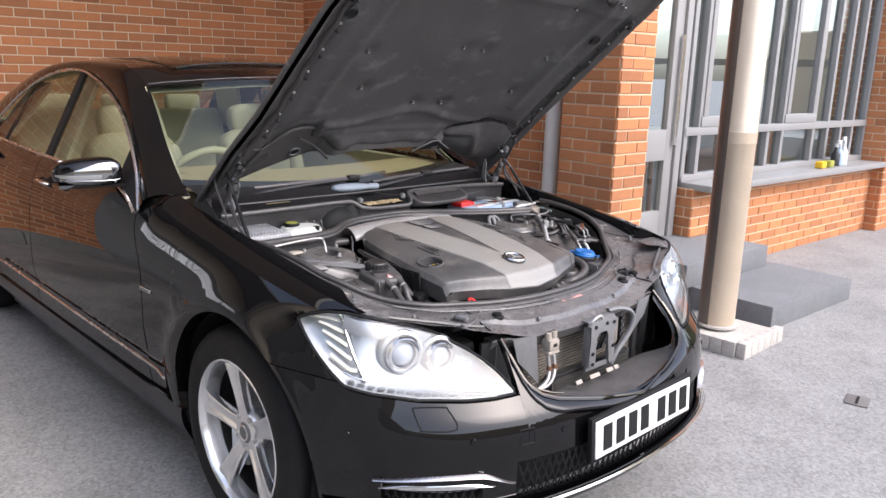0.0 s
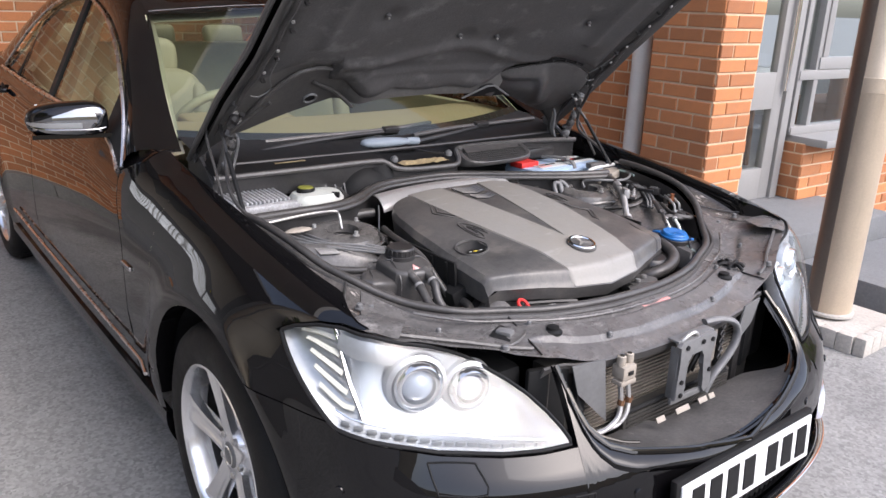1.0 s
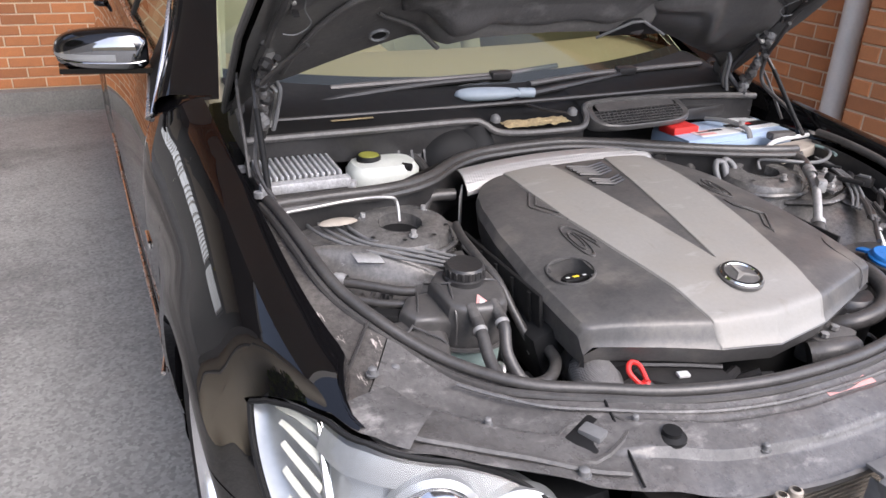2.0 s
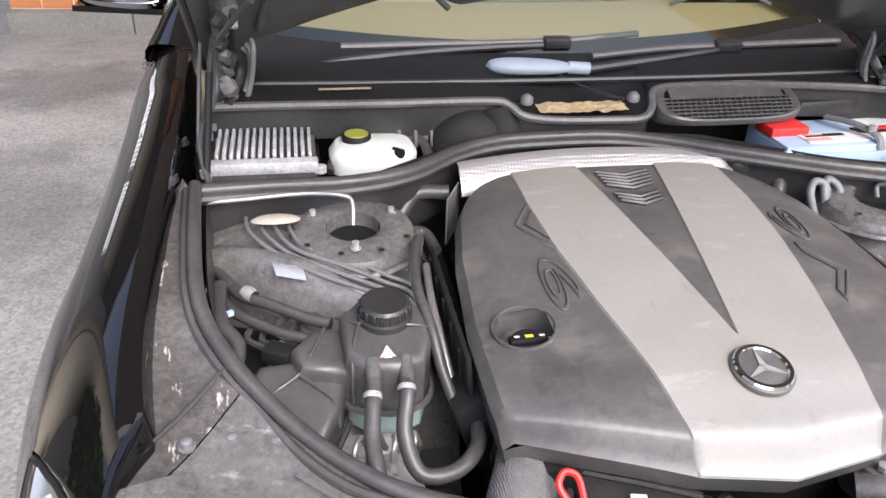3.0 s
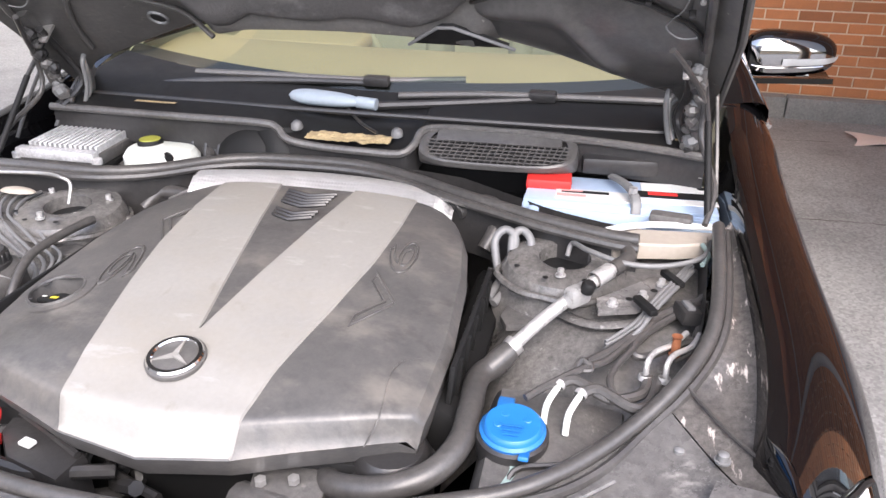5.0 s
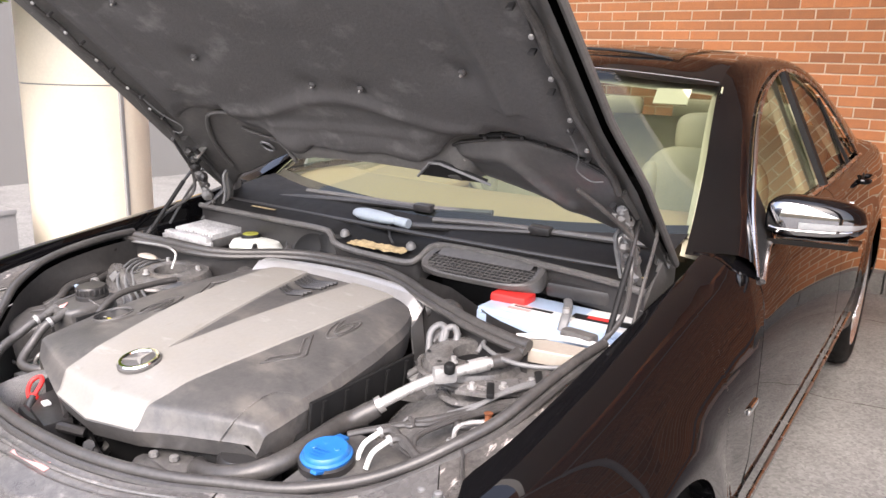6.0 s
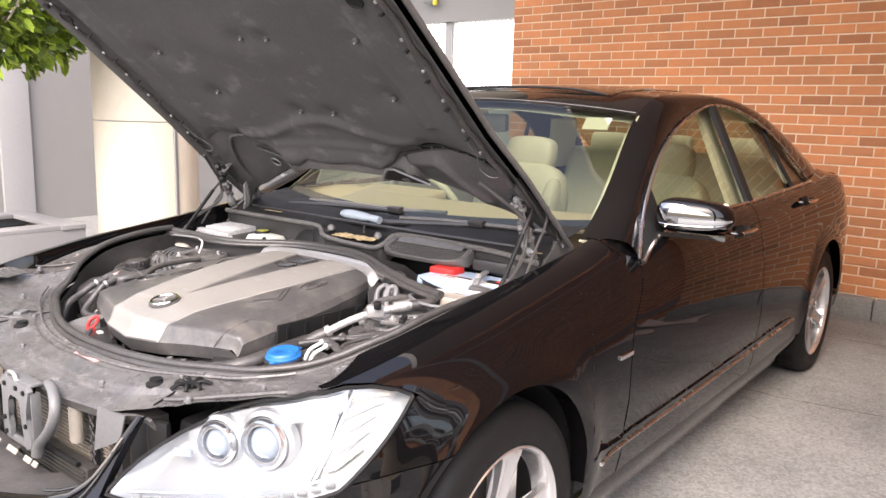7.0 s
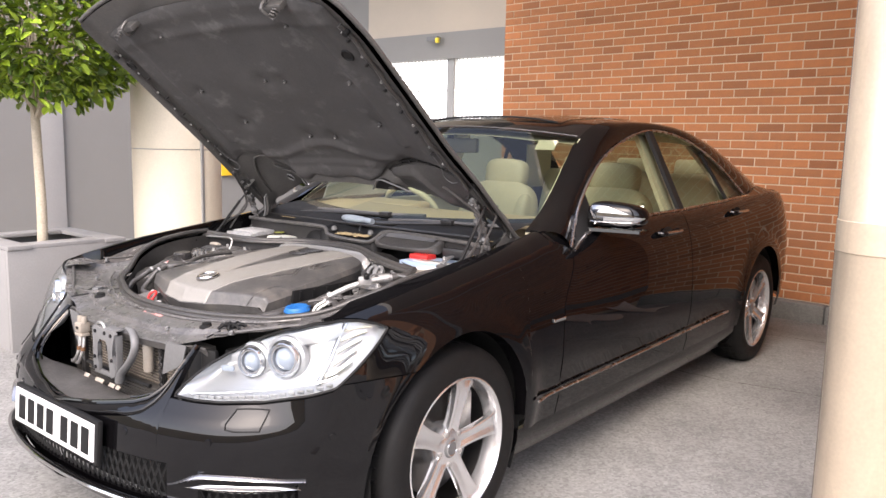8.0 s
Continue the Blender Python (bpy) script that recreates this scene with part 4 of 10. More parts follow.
def planter_tree():
    p = thing("planter", (-2.85, 0.35, 0), "square grey metal planter box with a wide rim", "planter")
    x0, x1, y0, y1, h = -3.25, -2.5, -0.02, 0.72, 0.63
    cx, cy = (x0 + x1) / 2, (y0 + y1) / 2
    part("front_panel", box((x1 - 0.015, cy, h / 2), (0.03, y1 - y0, h), bevel=0.004), "planter", p)
    part("back_panel", box((x0 + 0.015, cy, h / 2), (0.03, y1 - y0, h), bevel=0.004), "planter", p)
    for y in (y0 + 0.013, y1 - 0.013):
        part("side_panel", box((cx, y, h / 2), (x1 - x0 - 0.064, 0.026, h - 0.006), bevel=0.004), "planter", p)
    for cx2, cy2, sx, sy in ((cx, y0 + 0.07, x1 - x0 + 0.02, 0.14), (cx, y1 - 0.07, x1 - x0 + 0.02, 0.14), (x0 + 0.07, cy, 0.14, y1 - y0 - 0.28), (x1 - 0.07, cy, 0.14, y1 - y0 - 0.28)):
        part("rim", box((cx2, cy2, h + 0.012), (sx, sy, 0.024), bevel=0.004), "planter", p)
    soil = part("soil", box((cx, cy, h - 0.08), (x1 - x0 - 0.07, y1 - y0 - 0.06, 0.04)), "soil", p)
    t = thing("tree", (-2.72, 0.28, h - 0.06), "small bay tree with pale stem and rounded leafy crown", "tree")
    b = Vector((-2.72, 0.28, h - 0.06))
    trunk = bm_new()
    add_tube(trunk, [b, b + Vector((0.01, 0.0, 0.3)), b + Vector((-0.03, 0.01, 0.62)), b + Vector((-0.02, 0, 0.95))], [0.034, 0.027], 10, 6)
    rng = random.Random(4)
    top = b + Vector((-0.02, 0, 0.93))
    cc = b + Vector((-0.02, 0.02, 1.47))
    for k in range(26):
        a, e = rng.uniform(0, 6.28), rng.uniform(0.0, 1.35)
        d = Vector((math.cos(a) * math.cos(e), math.sin(a) * math.cos(e), math.sin(e)))
        q = cc + d * rng.uniform(0.35, 0.6) * Vector((1, 1, 1)).length / 1.732
        add_tube(trunk, [top - Vector((0, 0, rng.uniform(0, .12))), (top * 0.55 + q * 0.45) + Vector((0, 0, -0.05)), q], [0.014, 0.003], 6, 4)
    part("trunk", trunk, "bark", t)
    verts, faces = [], []
    for k in range(7600):
        a = rng.uniform(0, 6.283)
        s = rng.uniform(-0.92, 1)
        rad = rng.uniform(0.42, 1.0) ** 0.45
        lump = 1 + 0.16 * noise.noise(Vector((math.cos(a) * 2.2, math.sin(a) * 2.2, s * 2.4)))
        R = 0.70 * rad * lump
        d = Vector((math.cos(a) * math.sqrt(max(0, 1 - s * s)), math.sin(a) * math.sqrt(max(0, 1 - s * s)), s * (0.80 if s < 0 else 0.92)))
        c = cc + d * R
        out = (d + Vector((rng.uniform(-.8, .8), rng.uniform(-.8, .8), rng.uniform(-.5, .9)))).normalized()
        side = out.cross(Vector((rng.uniform(-1, 1), rng.uniform(-1, 1), 1))).normalized()
        nn = side.cross(out)
        L, W = rng.uniform(0.06, 0.105), rng.uniform(0.016, 0.026)
        n0 = len(verts)
        verts += [c, c + out * L * .35 + side * W + nn * .006, c + out * L * .75 + side * W * .75 + nn * .004, c + out * L - nn * .006,
                  c + out * L * .75 - side * W * .75 + nn * .004, c + out * L * .35 - side * W + nn * .006, c + out * L * .5 - nn * .004]
        faces += [(n0, n0 + 1, n0 + 6), (n0 + 1, n0 + 2, n0 + 6), (n0 + 2, n0 + 3, n0 + 6), (n0 + 3, n0 + 4, n0 + 6), (n0 + 4, n0 + 5, n0 + 6), (n0 + 5, n0, n0 + 6)]
    me = bpy.data.meshes.new("crown")
    me.from_pydata([tuple(v) for v in verts], [], faces)
    me.materials.append(M["leaf"])
    o = new("crown", me)
    adopt(o, t)


planter_tree()


def loose_things():
    f = thing("foam_sheet", (2.35, 4.2, -0.05), "curled tan foam sheet lying by the brick wall", "sheet")
    part("sheet", sheet(lambda u, v: (2.05 + 0.62 * u + 0.05 * math.sin(v * 3), 4.05 + 0.28 * v + 0.12 * u, yard_z(0, 4.2) + 0.012 + 0.22 * max(0, u - 0.45) ** 1.6 * 2 + 0.02 * math.sin(u * 5 + v * 2)), steps(0, 1, 14), steps(0, 1, 6), 0.008), "card", f)
    g = thing("foam_sheet", (2.5, 3.55, 0), "flat torn tan foam sheet on the concrete", "sheet")
    part("sheet", sheet(lambda u, v: (2.22 + 0.5 * u + 0.06 * math.sin(v * 7), 3.2 + 0.55 * v + 0.05 * math.sin(u * 9), 0.012 + yard_z(0, 3.5) + 0.012 * math.sin(u * 4 + v * 5) ** 2), steps(0, 1, 10), steps(0, 1, 10), 0.006), "card", g)
    d = thing("drain_cover", (1.78, -0.95, 0), "small square iron cover set into the concrete", "drain cover")
    part("plate", box((1.78, -0.95, 0.003), (0.13, 0.10, 0.006), turn(0, 0, 12), 0.002), "tray", d)
    part("slot", box((1.78, -0.95, 0.0065), (0.10, 0.012, 0.004), turn(0, 0, 12)), "black", d)


loose_things()


def leaf_cloud(name, n, seed, place):
    """Many small pointed leaves; place(rng) gives a point and the way outwards."""
    rng = random.Random(seed)
    verts, faces = [], []
    for k in range(n):
        c, d = place(rng)
        out = (d + Vector((rng.uniform(-.8, .8), rng.uniform(-.8, .8), rng.uniform(-.5, .9)))).normalized()
        side = out.cross(Vector((rng.uniform(-1, 1), rng.uniform(-1, 1), 1))).normalized()
        L, W = rng.uniform(0.06, 0.11), rng.uniform(0.016, 0.028)
        n0 = len(verts)
        verts += [c, c + out * L * .5 + side * W, c + out * L, c + out * L * .5 - side * W]
        faces += [(n0, n0 + 1, n0 + 2), (n0, n0 + 2, n0 + 3)]
    me = bpy.data.meshes.new(name)
    me.from_pydata([tuple(v) for v in verts], [], faces)
    me.materials.append(M["leaf"])
    return new(name, me)


def behind_room():
    """A hedge and end wall out of view, mirrored in panes; a wall past the room."""
    h = thing("hedge", (11.5, -0.6, 0), "bright green leafy hedge mirrored in the window panes", "hedge")
    adopt(leaf_cloud("foliage", 5200, 8, lambda r: (Vector((11.5 + r.uniform(-0.5, 0.5), r.uniform(-2.2, 0.0), r.uniform(0.1, 1.9) + 0.2 * math.sin(r.uniform(0, 6)))), Vector((-1, 0, 0.3)))), h)
    e = mesh_ob("wall_east", box((24, -8, 1.4), (0.4, 34, 3.2)), "sandwall", 0)
    tagged(e, "plain sand coloured wall at the yard's end, mirrored in the window panes", "wall", kind="structure")
    w = mesh_ob("wall_garden", box(BLD @ Vector((4, 11, 0.9)), (16, 0.3, 2.0)), "sandwall", 0)
    tagged(w, "plain sand coloured wall behind the hedge", "wall", kind="structure")


behind_room()


def canopy():
    """Unseen flat roof over the bay, sized to shade the walls and the paint."""
    r = mesh_ob("canopy", box((-0.15, 4.2, 4.22), (4.9, 5.4, 0.22)), "soffit", 0)
    tagged(r, "flat pale canopy roof over the parking bay, out of view", "canopy", kind="structure")
    # unseen pale wall, added for the golden band mirrored in the bumper
    w = mesh_ob("wall_front", box((-2, -17, 1.6), (60, 0.4, 3.6)), "frontwall", 0)
    tagged(w, "plain sand coloured wall out of view, mirrored in the bumper", "wall", kind="structure")


canopy()


def ground_cracks():
    """Open joints and cracks in the concrete, with dirt in them."""
    rng = random.Random(21)
    for pts in ([(-0.6, 2.40), (0.3, 2.50), (0.9, 2.47), (1.5, 2.58), (2.15, 2.62)], [(0.5, 3.92), (1.1, 3.98), (2.0, 4.12)], [(2.4, -1.6), (3.2, -1.9), (4.4, -1.7)]):
        bm = bm_new()
        fine = []
        for a, b in zip(pts, pts[1:]):
            for k in range(14):
                f = k / 14
                fine.append((a[0] + (b[0] - a[0]) * f, a[1] + (b[1] - a[1]) * f + rng.uniform(-0.008, 0.008), rng.uniform(0.001, 0.0055)))
        lo = [bm.verts.new((x, y - w, yard_z(x, y) + 0.0025)) for x, y, w in fine]
        hi = [bm.verts.new((x, y + w, yard_z(x, y) + 0.0025)) for x, y, w in fine]
        for k in range(len(fine) - 1):
            bm.faces.new((lo[k], lo[k + 1], hi[k + 1], hi[k]))
        part("crack", bm, "soil", ground)


ground_cracks()


# ---- the car: outer surface ----
# Plan of the half body at bumper height: s runs along it from the nose to the tail.
def plan_table():
    pts = []
    for k in range(401):
        a = math.pi / 2 * k / 400
        pts.append((0.925 * math.sin(a) ** (2 / 2.2), 0.2 - 1.062 * math.cos(a) ** (2 / 4.2)))
    pts += [(0.925 + 0.008 * math.sin(math.pi * (y - 0.2) / 2.9), y) for y in steps(0.21, 3.09, 96)]
    for k in range(401):
        a = math.pi / 2 * k / 400
        pts.append((0.925 * math.cos(a) ** (2 / 2.4), 3.1 + 1.10 * math.sin(a) ** (2 / 3.6)))
    p = np.array(pts)
    s = np.r_[0, np.cumsum(np.hypot(*np.diff(p, axis=0).T))]
    keep = np.r_[True, np.diff(s) > 1e-7]
    p, s = p[keep], s[keep]
    d = np.gradient(p, s, axis=0)
    d /= np.linalg.norm(d, axis=1)[:, None]
    return s, p, np.stack([d[:, 1], -d[:, 0]], 1)


PLAN_S, PLAN_P, PLAN_N = plan_table()
S_END = float(PLAN_S[-1])


def s_at_y(y):
    """The place along the plan at a given y on the side."""
    ok = PLAN_P[:, 0] > 0.3
    return float(np.interp(y, PLAN_P[ok, 1], PLAN_S[ok]))


def shoulder(y):
    return lerp(y, [-0.9, -0.5, -0.35, -0.12, 0.1, 0.33, 0.5, 0.62, 0.9, 2.0, 2.9, 3.4, 4.2],
                [0.78, 0.836, 0.857, 0.890, 0.919, 0.948, 0.972, 0.998, 1.0, 1.012, 1.04, 1.06, 1.04])


def body_in(s, z):
    """How far the skin lies inside the plan."""
    y = float(np.interp(s, PLAN_S, PLAN_P[:, 1]))
    ny = float(np.interp(s, PLAN_S, PLAN_N[:, 1]))
    wf = ease(0.40, 0.97, -ny)
    dd, hh = lerp(y, [-0.5, 0, 0.6, 1], [0.15, 0.155, 0.15, 0.10]), lerp(y, [-0.5, 0, 0.6, 1], [0.19, 0.22, 0.30, 0.40])
    h = min(1.0, max(0.0, (shoulder(y) - z) / hh))
    side = dd * (1 - math.sqrt(max(0.0, 1 - (1 - h) ** 2)))
    side += 0.55 * max(0.0, 0.52 - z) ** 2 + 0.012 * math.exp(-((z - 0.44) / 0.035) ** 2) * ease(0.3, 0.7, y) * (1 - ease(2.3, 2.7, y))
    front = lerp(z, [0.15, 0.25, 0.33, 0.42, 0.5, 0.54, 0.58, 0.62, 0.66, 0.7, 0.75, 0.8, 0.9], [0.10, 0.03, 0.0, 0.003, 0.010, 0.022, 0.057, 0.09, 0.125, 0.165, 0.22, 0.28, 0.4])
    # the wheel arches stand proud a little
    for yc in (0.0, 3.05):
        r = math.hypot(y - yc, z - 0.338)
        side -= 0.016 * math.exp(-((r - 0.41) / 0.05) ** 2) * (1 if z > 0.25 else 0.4)
    return side * (1 - wf) + front * wf


def skin(s, z, sign=1, inn=0.0):
    x, y = float(np.interp(s, PLAN_S, PLAN_P[:, 0])), float(np.interp(s, PLAN_S, PLAN_P[:, 1]))
    nx, ny = float(np.interp(s, PLAN_S, PLAN_N[:, 0])), float(np.interp(s, PLAN_S, PLAN_N[:, 1]))
    d = body_in(s, z) + inn
    return Vector((sign * max(0.0, x - nx * d), y - ny * d, z))


CAR = thing("car", (0, 0, 0), "black saloon car with raised bonnet and no grille", "car")
MIRRORED = (1, -1)


def arch_z(y, yc=0.0):
    d = y - yc
    a = 0.405 if d < 0 else 0.372
    return 0.338 + 0.398 * math.sqrt(max(0.0, 1 - (d / a) ** 2))


LAMP_TIP = 1.176


def lamp_hi(s):
    return lerp(s, [0.47, 0.49, 0.52, 0.56, 0.612, 0.72, 0.83, 0.95, 1.03, 1.09, 1.14, LAMP_TIP], [0.598, 0.627, 0.657, 0.686, 0.712, 0.753, 0.786, 0.816, 0.824, 0.821, 0.810, 0.794])


def lamp_lo(s):
    return lerp(s, [0.47, 0.55, 0.637, 0.78, 0.91, 0.985, LAMP_TIP], [0.595, 0.592, 0.594, 0.606, 0.630, 0.648, 0.792])


def grille_z(s):
    return lerp(s, [0, 0.06, 0.15, 0.27, 0.34, 0.39, 0.425, 0.445, 0.455, 0.462], [0.516, 0.520, 0.530, 0.550, 0.562, 0.578, 0.605, 0.645, 0.685, 0.712])


def bumper_top(s):
    return grille_z(s) if s <= 0.462 else min(0.658, lamp_lo(s) - 0.004) if s <= 1.0 else 0.658


def add_strip(bm, s_list, lo, hi, nv, sign, thick=0.0, inn=0.0, power=1.0):
    def f(s, v):
        a, b = lo(s), hi(s)
        return skin(s, a + (b - a) * (1 - (1 - v) ** power), sign, inn)
    return add_sheet(bm, f, s_list, steps(0, 1, nv), thick)


def y_of(s):
    return float(np.interp(s, PLAN_S, PLAN_P[:, 1]))


def weld(bm):
    bmesh.ops.remove_doubles(bm, verts=bm.verts, dist=0.0004)
    return bm


def lean_shut(bm, sg):
    """Leans the shut line between fender and front door back towards the window corner."""
    for v in bm.verts:
        y, z = v.co.y, v.co.z
        k = lerp(y, [0.42, 0.609, 0.95], [0, 1, 0]) * 0.118 * ease(0.72, 0.92, z) * (1 - ease(0.935, 0.965, z))
        if k > 0:
            v.co += skin(s_at_y(y + k), z, sg) - skin(s_at_y(y), z, sg)
    return bm


def panel_gap_fold(bm, depth=0.018):
    """Turns the open edges of a panel inwards a little so that it has an edge of its own."""
    edges = [e for e in bm.edges if e.is_boundary]
    bm.normal_update()
    nrm = {v: v.normal.copy() for e in edges for v in e.verts}
    r = bmesh.ops.extrude_edge_only(bm, edges=edges)
    new_v = [g for g in r["geom"] if isinstance(g, bmesh.types.BMVert)]
    for v in new_v:
        src = min(nrm, key=lambda q: (q.co - v.co).length_squared)
        inward = Vector((-1 if v.co.x > 0 else 1, 0, 0)) if abs(v.co.x) > 0.5 else Vector((0, 1 if v.co.y < 1 else -1, 0))
        v.co += inward * depth
    return bm


S_ARCH0, S_ARCH1 = s_at_y(-0.405), s_at_y(0.372)
S_SEAM = s_at_y(-0.237)
S_SHUT = s_at_y(0.606)


def bumper():
    bm = bm_new()
    for sg in MIRRORED:
        low = lambda s: 0.27 - 0.03 * ease(0.3, 0.9, s)
        add_strip(bm, steps(0, 0.39, 20) + [0.41, 0.425, 0.435, 0.445, 0.455, 0.462], lambda s: 0.47, bumper_top, 8, sg)
        add_strip(bm, [0.463, 0.47] + steps(0.49, 1.0, 20), lambda s: 0.47, lambda s: bumper_top(max(s, 0.4621)), 8, sg)
        add_strip(bm, steps(1.0, S_ARCH0, 4), lambda s: 0.47, lambda s: 0.658, 8, sg)
        # below the crease, with the air intakes left open
        add_strip(bm, steps(0, 0.50, 20), lambda s: 0.428, lambda s: 0.47, 3, sg)
        add_strip(bm, steps(0.50, S_ARCH0, 24), lambda s: 0.42, lambda s: 0.47, 3, sg)
        add_strip(bm, steps(0.50, 0.60, 5), low, lambda s: 0.42, 8, sg)
        add_strip(bm, steps(0.60, 0.88, 10), lambda s: 0.385, lambda s: 0.42, 3, sg)
        add_strip(bm, steps(0.60, 0.88, 10), low, lambda s: 0.30, 3, sg)
        add_strip(bm, steps(0.88, S_ARCH0, 8), low, lambda s: 0.42, 8, sg)
        add_strip(bm, steps(0, 0.50, 16), lambda s: 0.235, lambda s: 0.318, 5, sg)
        add_strip(bm, steps(S_ARCH0, S_SEAM, 12), lambda s: arch_z(y_of(s)), lambda s: 0.658, 6, sg)
    weld(bm)
    panel_gap_fold(bm, 0.02)
    b = part("front_bumper", bm, "paint", CAR, "glossy black front bumper without its grille")
    # recessed dark intakes, mesh and lamps
    dark = bm_new()
    for sg in MIRRORED:
        add_strip(dark, steps(0, 0.52, 12), lambda s: 0.31, lambda s: 0.435, 3, sg, inn=0.045)
        add_strip(dark, steps(0.585, 0.9, 10), lambda s: 0.29, lambda s: 0.395, 3, sg, inn=0.05)
    part("intake_backing", dark, "black", b)
    mesh = bm_new()
    for sg in MIRRORED:
        for k in range(-4, 22):
            for d in (1, -1):
                pts = [skin(max(0, min(0.50, 0.025 * k + (0.045 * q if d > 0 else 0.045 * (1 - q)))), 0.318 + 0.11 * q, sg, 0.012) for q in (0, 0.25, 0.5, 0.75, 1)]
                if 0.0 < 0.025 * k + 0.02 < 0.48:
                    add_tube(mesh, pts, 0.0035, 4, 0)
        for k in range(12):
            for d in (1, -1):
                pts = [skin(0.60 + 0.024 * k + (0.03 * q if d > 0 else 0.03 * (1 - q)), 0.30 + 0.055 * q, sg, 0.014) for q in (0, 0.5, 1)]
                add_tube(mesh, pts, 0.003, 4, 0)
    tagged(part("intake_mesh", mesh, "black", b), "black diamond mesh of the lower intake", kind="stuff")
    for sg in MIRRORED:
        part("fog_lamp", sheet(lambda s, v: skin(s, 0.368 + 0.010 * math.sin((s - 0.56) / 0.33 * math.pi) + 0.040 * (v - 0.5) * max(0.0, math.sin((s - 0.56) / 0.33 * math.pi)) ** 0.6, sg, 0.012 - 0.014 * math.sin(v * math.pi)), steps(0.562, 0.888, 20), steps(0, 1, 6)), "reflector", b, "clear strip daytime running lamp")
        wing = lambda s: 0.017 * ease(0.495, 0.60, s) * (1 - 0.45 * ease(0.70, 0.90, s))
        part("lamp_trim", sheet(lambda s, v: skin(s, 0.392 + 0.010 * math.sin((s - 0.5) / 0.4 * math.pi) - 0.022 * ease(0.62, 0.50, s) + wing(s) * (v - 0.2), sg, 0.004 - 0.016 * math.sin(v * math.pi) * (wing(s) > 0.001)), steps(0.497, 0.90, 26), steps(0, 1, 6)), "trimchrome", b, "chrome wing above the running lamp")
        part("washer_flap", tube([skin(s, z, sg, -0.0008) for s, z in ((0.675, 0.538), (0.695, 0.58), (0.71, 0.588), (0.79, 0.592), (0.797, 0.586), (0.775, 0.544), (0.765, 0.538))], 0.0022, 5, 3, True), "black", b)
        for s, z in ((0.34, 0.49), (0.63, 0.50), (0.975, 0.515)):
            p = skin(s, z, sg)
            n = (skin(s, z, sg, -0.1) - p).normalized()
            part("parking_sensor", lathe([(0, 0.003), (0.009, 0.003), (0.010, 0.0005), (0.0115, 0.0005), (0.012, -0.004)], p, n, 16), "paint", b)
        p = [skin(s, z, sg, -0.0008) for s, z in ((0.445, 0.475), (0.445, 0.515), (0.49, 0.515), (0.49, 0.475))]
        if sg < 0:
            part("towing_flap", tube(p, 0.0018, 5, 0, True), "black", b)
    lip = bm_new()
    for sg in MIRRORED:
        add_sheet(lip, lambda s, v: skin(s, 0.262 + 0.05 * v - 0.03 * ease(0.3, 1.0, s), sg, -0.022 * math.sin(v * math.pi * 0.8) - 0.002), steps(0, S_ARCH0, 34), steps(0, 1, 6), 0.01)
    part("front_lip", weld(lip), "paint", b)
    ch = bm_new()
    for sg in MIRRORED:
        add_tube(ch, [skin(s, 0.306 - 0.03 * ease(0.3, 1.0, s), sg, -0.030) for s in steps(0.0, 0.95, 24)], 0.0095, 8, 2, flat=0.8)
    part("chrome_lip_trim", ch, "chrome", b)
    # the plate, its lettering only as bars
    plate = thing_part_plate(b)
    # rolled lip of the empty grille opening, and the inner tray
    rim = bm_new()
    for sg in MIRRORED:
        add_tube(rim, [skin(s, grille_z(s) + 0.003, sg, 0.003) for s in steps(0, 0.462, 30)], 0.007, 8, 1)
    part("opening_rim", rim, "paint", b)
    edge = bm_new()
    for sg in MIRRORED:
        add_tube(edge, [skin(s, grille_z(s) + 0.014, sg, 0.016) for s in steps(0.30, 0.452, 10)], 0.003, 6, 1)
    frame_roll = bm_new()
    nose = lambda s: -0.020 * max(0.0, 1 - s / 0.13)
    for sg in MIRRORED:
        add_sheet(frame_roll, lambda s, v: skin(s, grille_z(s) - 0.030 + 0.036 * v, sg, nose(s) * v * v - 0.016 * math.sin(math.pi * (0.15 + 0.8 * v)) + 0.007), steps(0, 0.455, 36), steps(0, 1, 8))
        add_tube(edge, [skin(s, grille_z(s) + 0.007, sg, nose(s) + 0.001) for s in steps(0, 0.452, 36)], 0.0065, 8, 1)
    part("opening_frame", weld(frame_roll), "paint", b)
    part("surround_trim", edge, "smokechrome", b, "dark chrome edge of the grille opening")
    tray = bm_new()
    for sg in MIRRORED:
        add_sheet(tray, lambda s, v: skin(s, grille_z(s), sg, 0.0).lerp(Vector((sg * min(0.36, s) * 0.93, -0.655 - 0.02 * (s < 0.1), 0.50 + 0.02 * s + 0.075 * ease(0.38, 0.46, s))), v * (1 - 0.82 * ease(0.335, 0.385, s))), steps(0, 0.462, 24), steps(0, 1, 8))
    weld(tray)
    part("opening_tray", tray, "dusty", b, "dusty black tray inside the empty grille opening")
    return b


def thing_part_plate(b):
    c = Vector((0, -0.878, 0.447))
    p = part("plate_holder", box(c + Vector((0, 0.012, 0)), (0.545, 0.018, 0.132), turn(-4), 0.006), "black", b)
    part("number_plate", box(c, (0.52, 0.006, 0.111), turn(-4), 0.003), "plate", p, "white front plate with plain black bars")
    for k, x in enumerate((-0.205, -0.140, -0.075, -0.010, 0.085, 0.150, 0.215)):
        part("plate_bar", box(c + Vector((x, -0.0045, 0.0)), (0.042, 0.003, 0.076), turn(-4)), "black", p)
    return p


bumper()


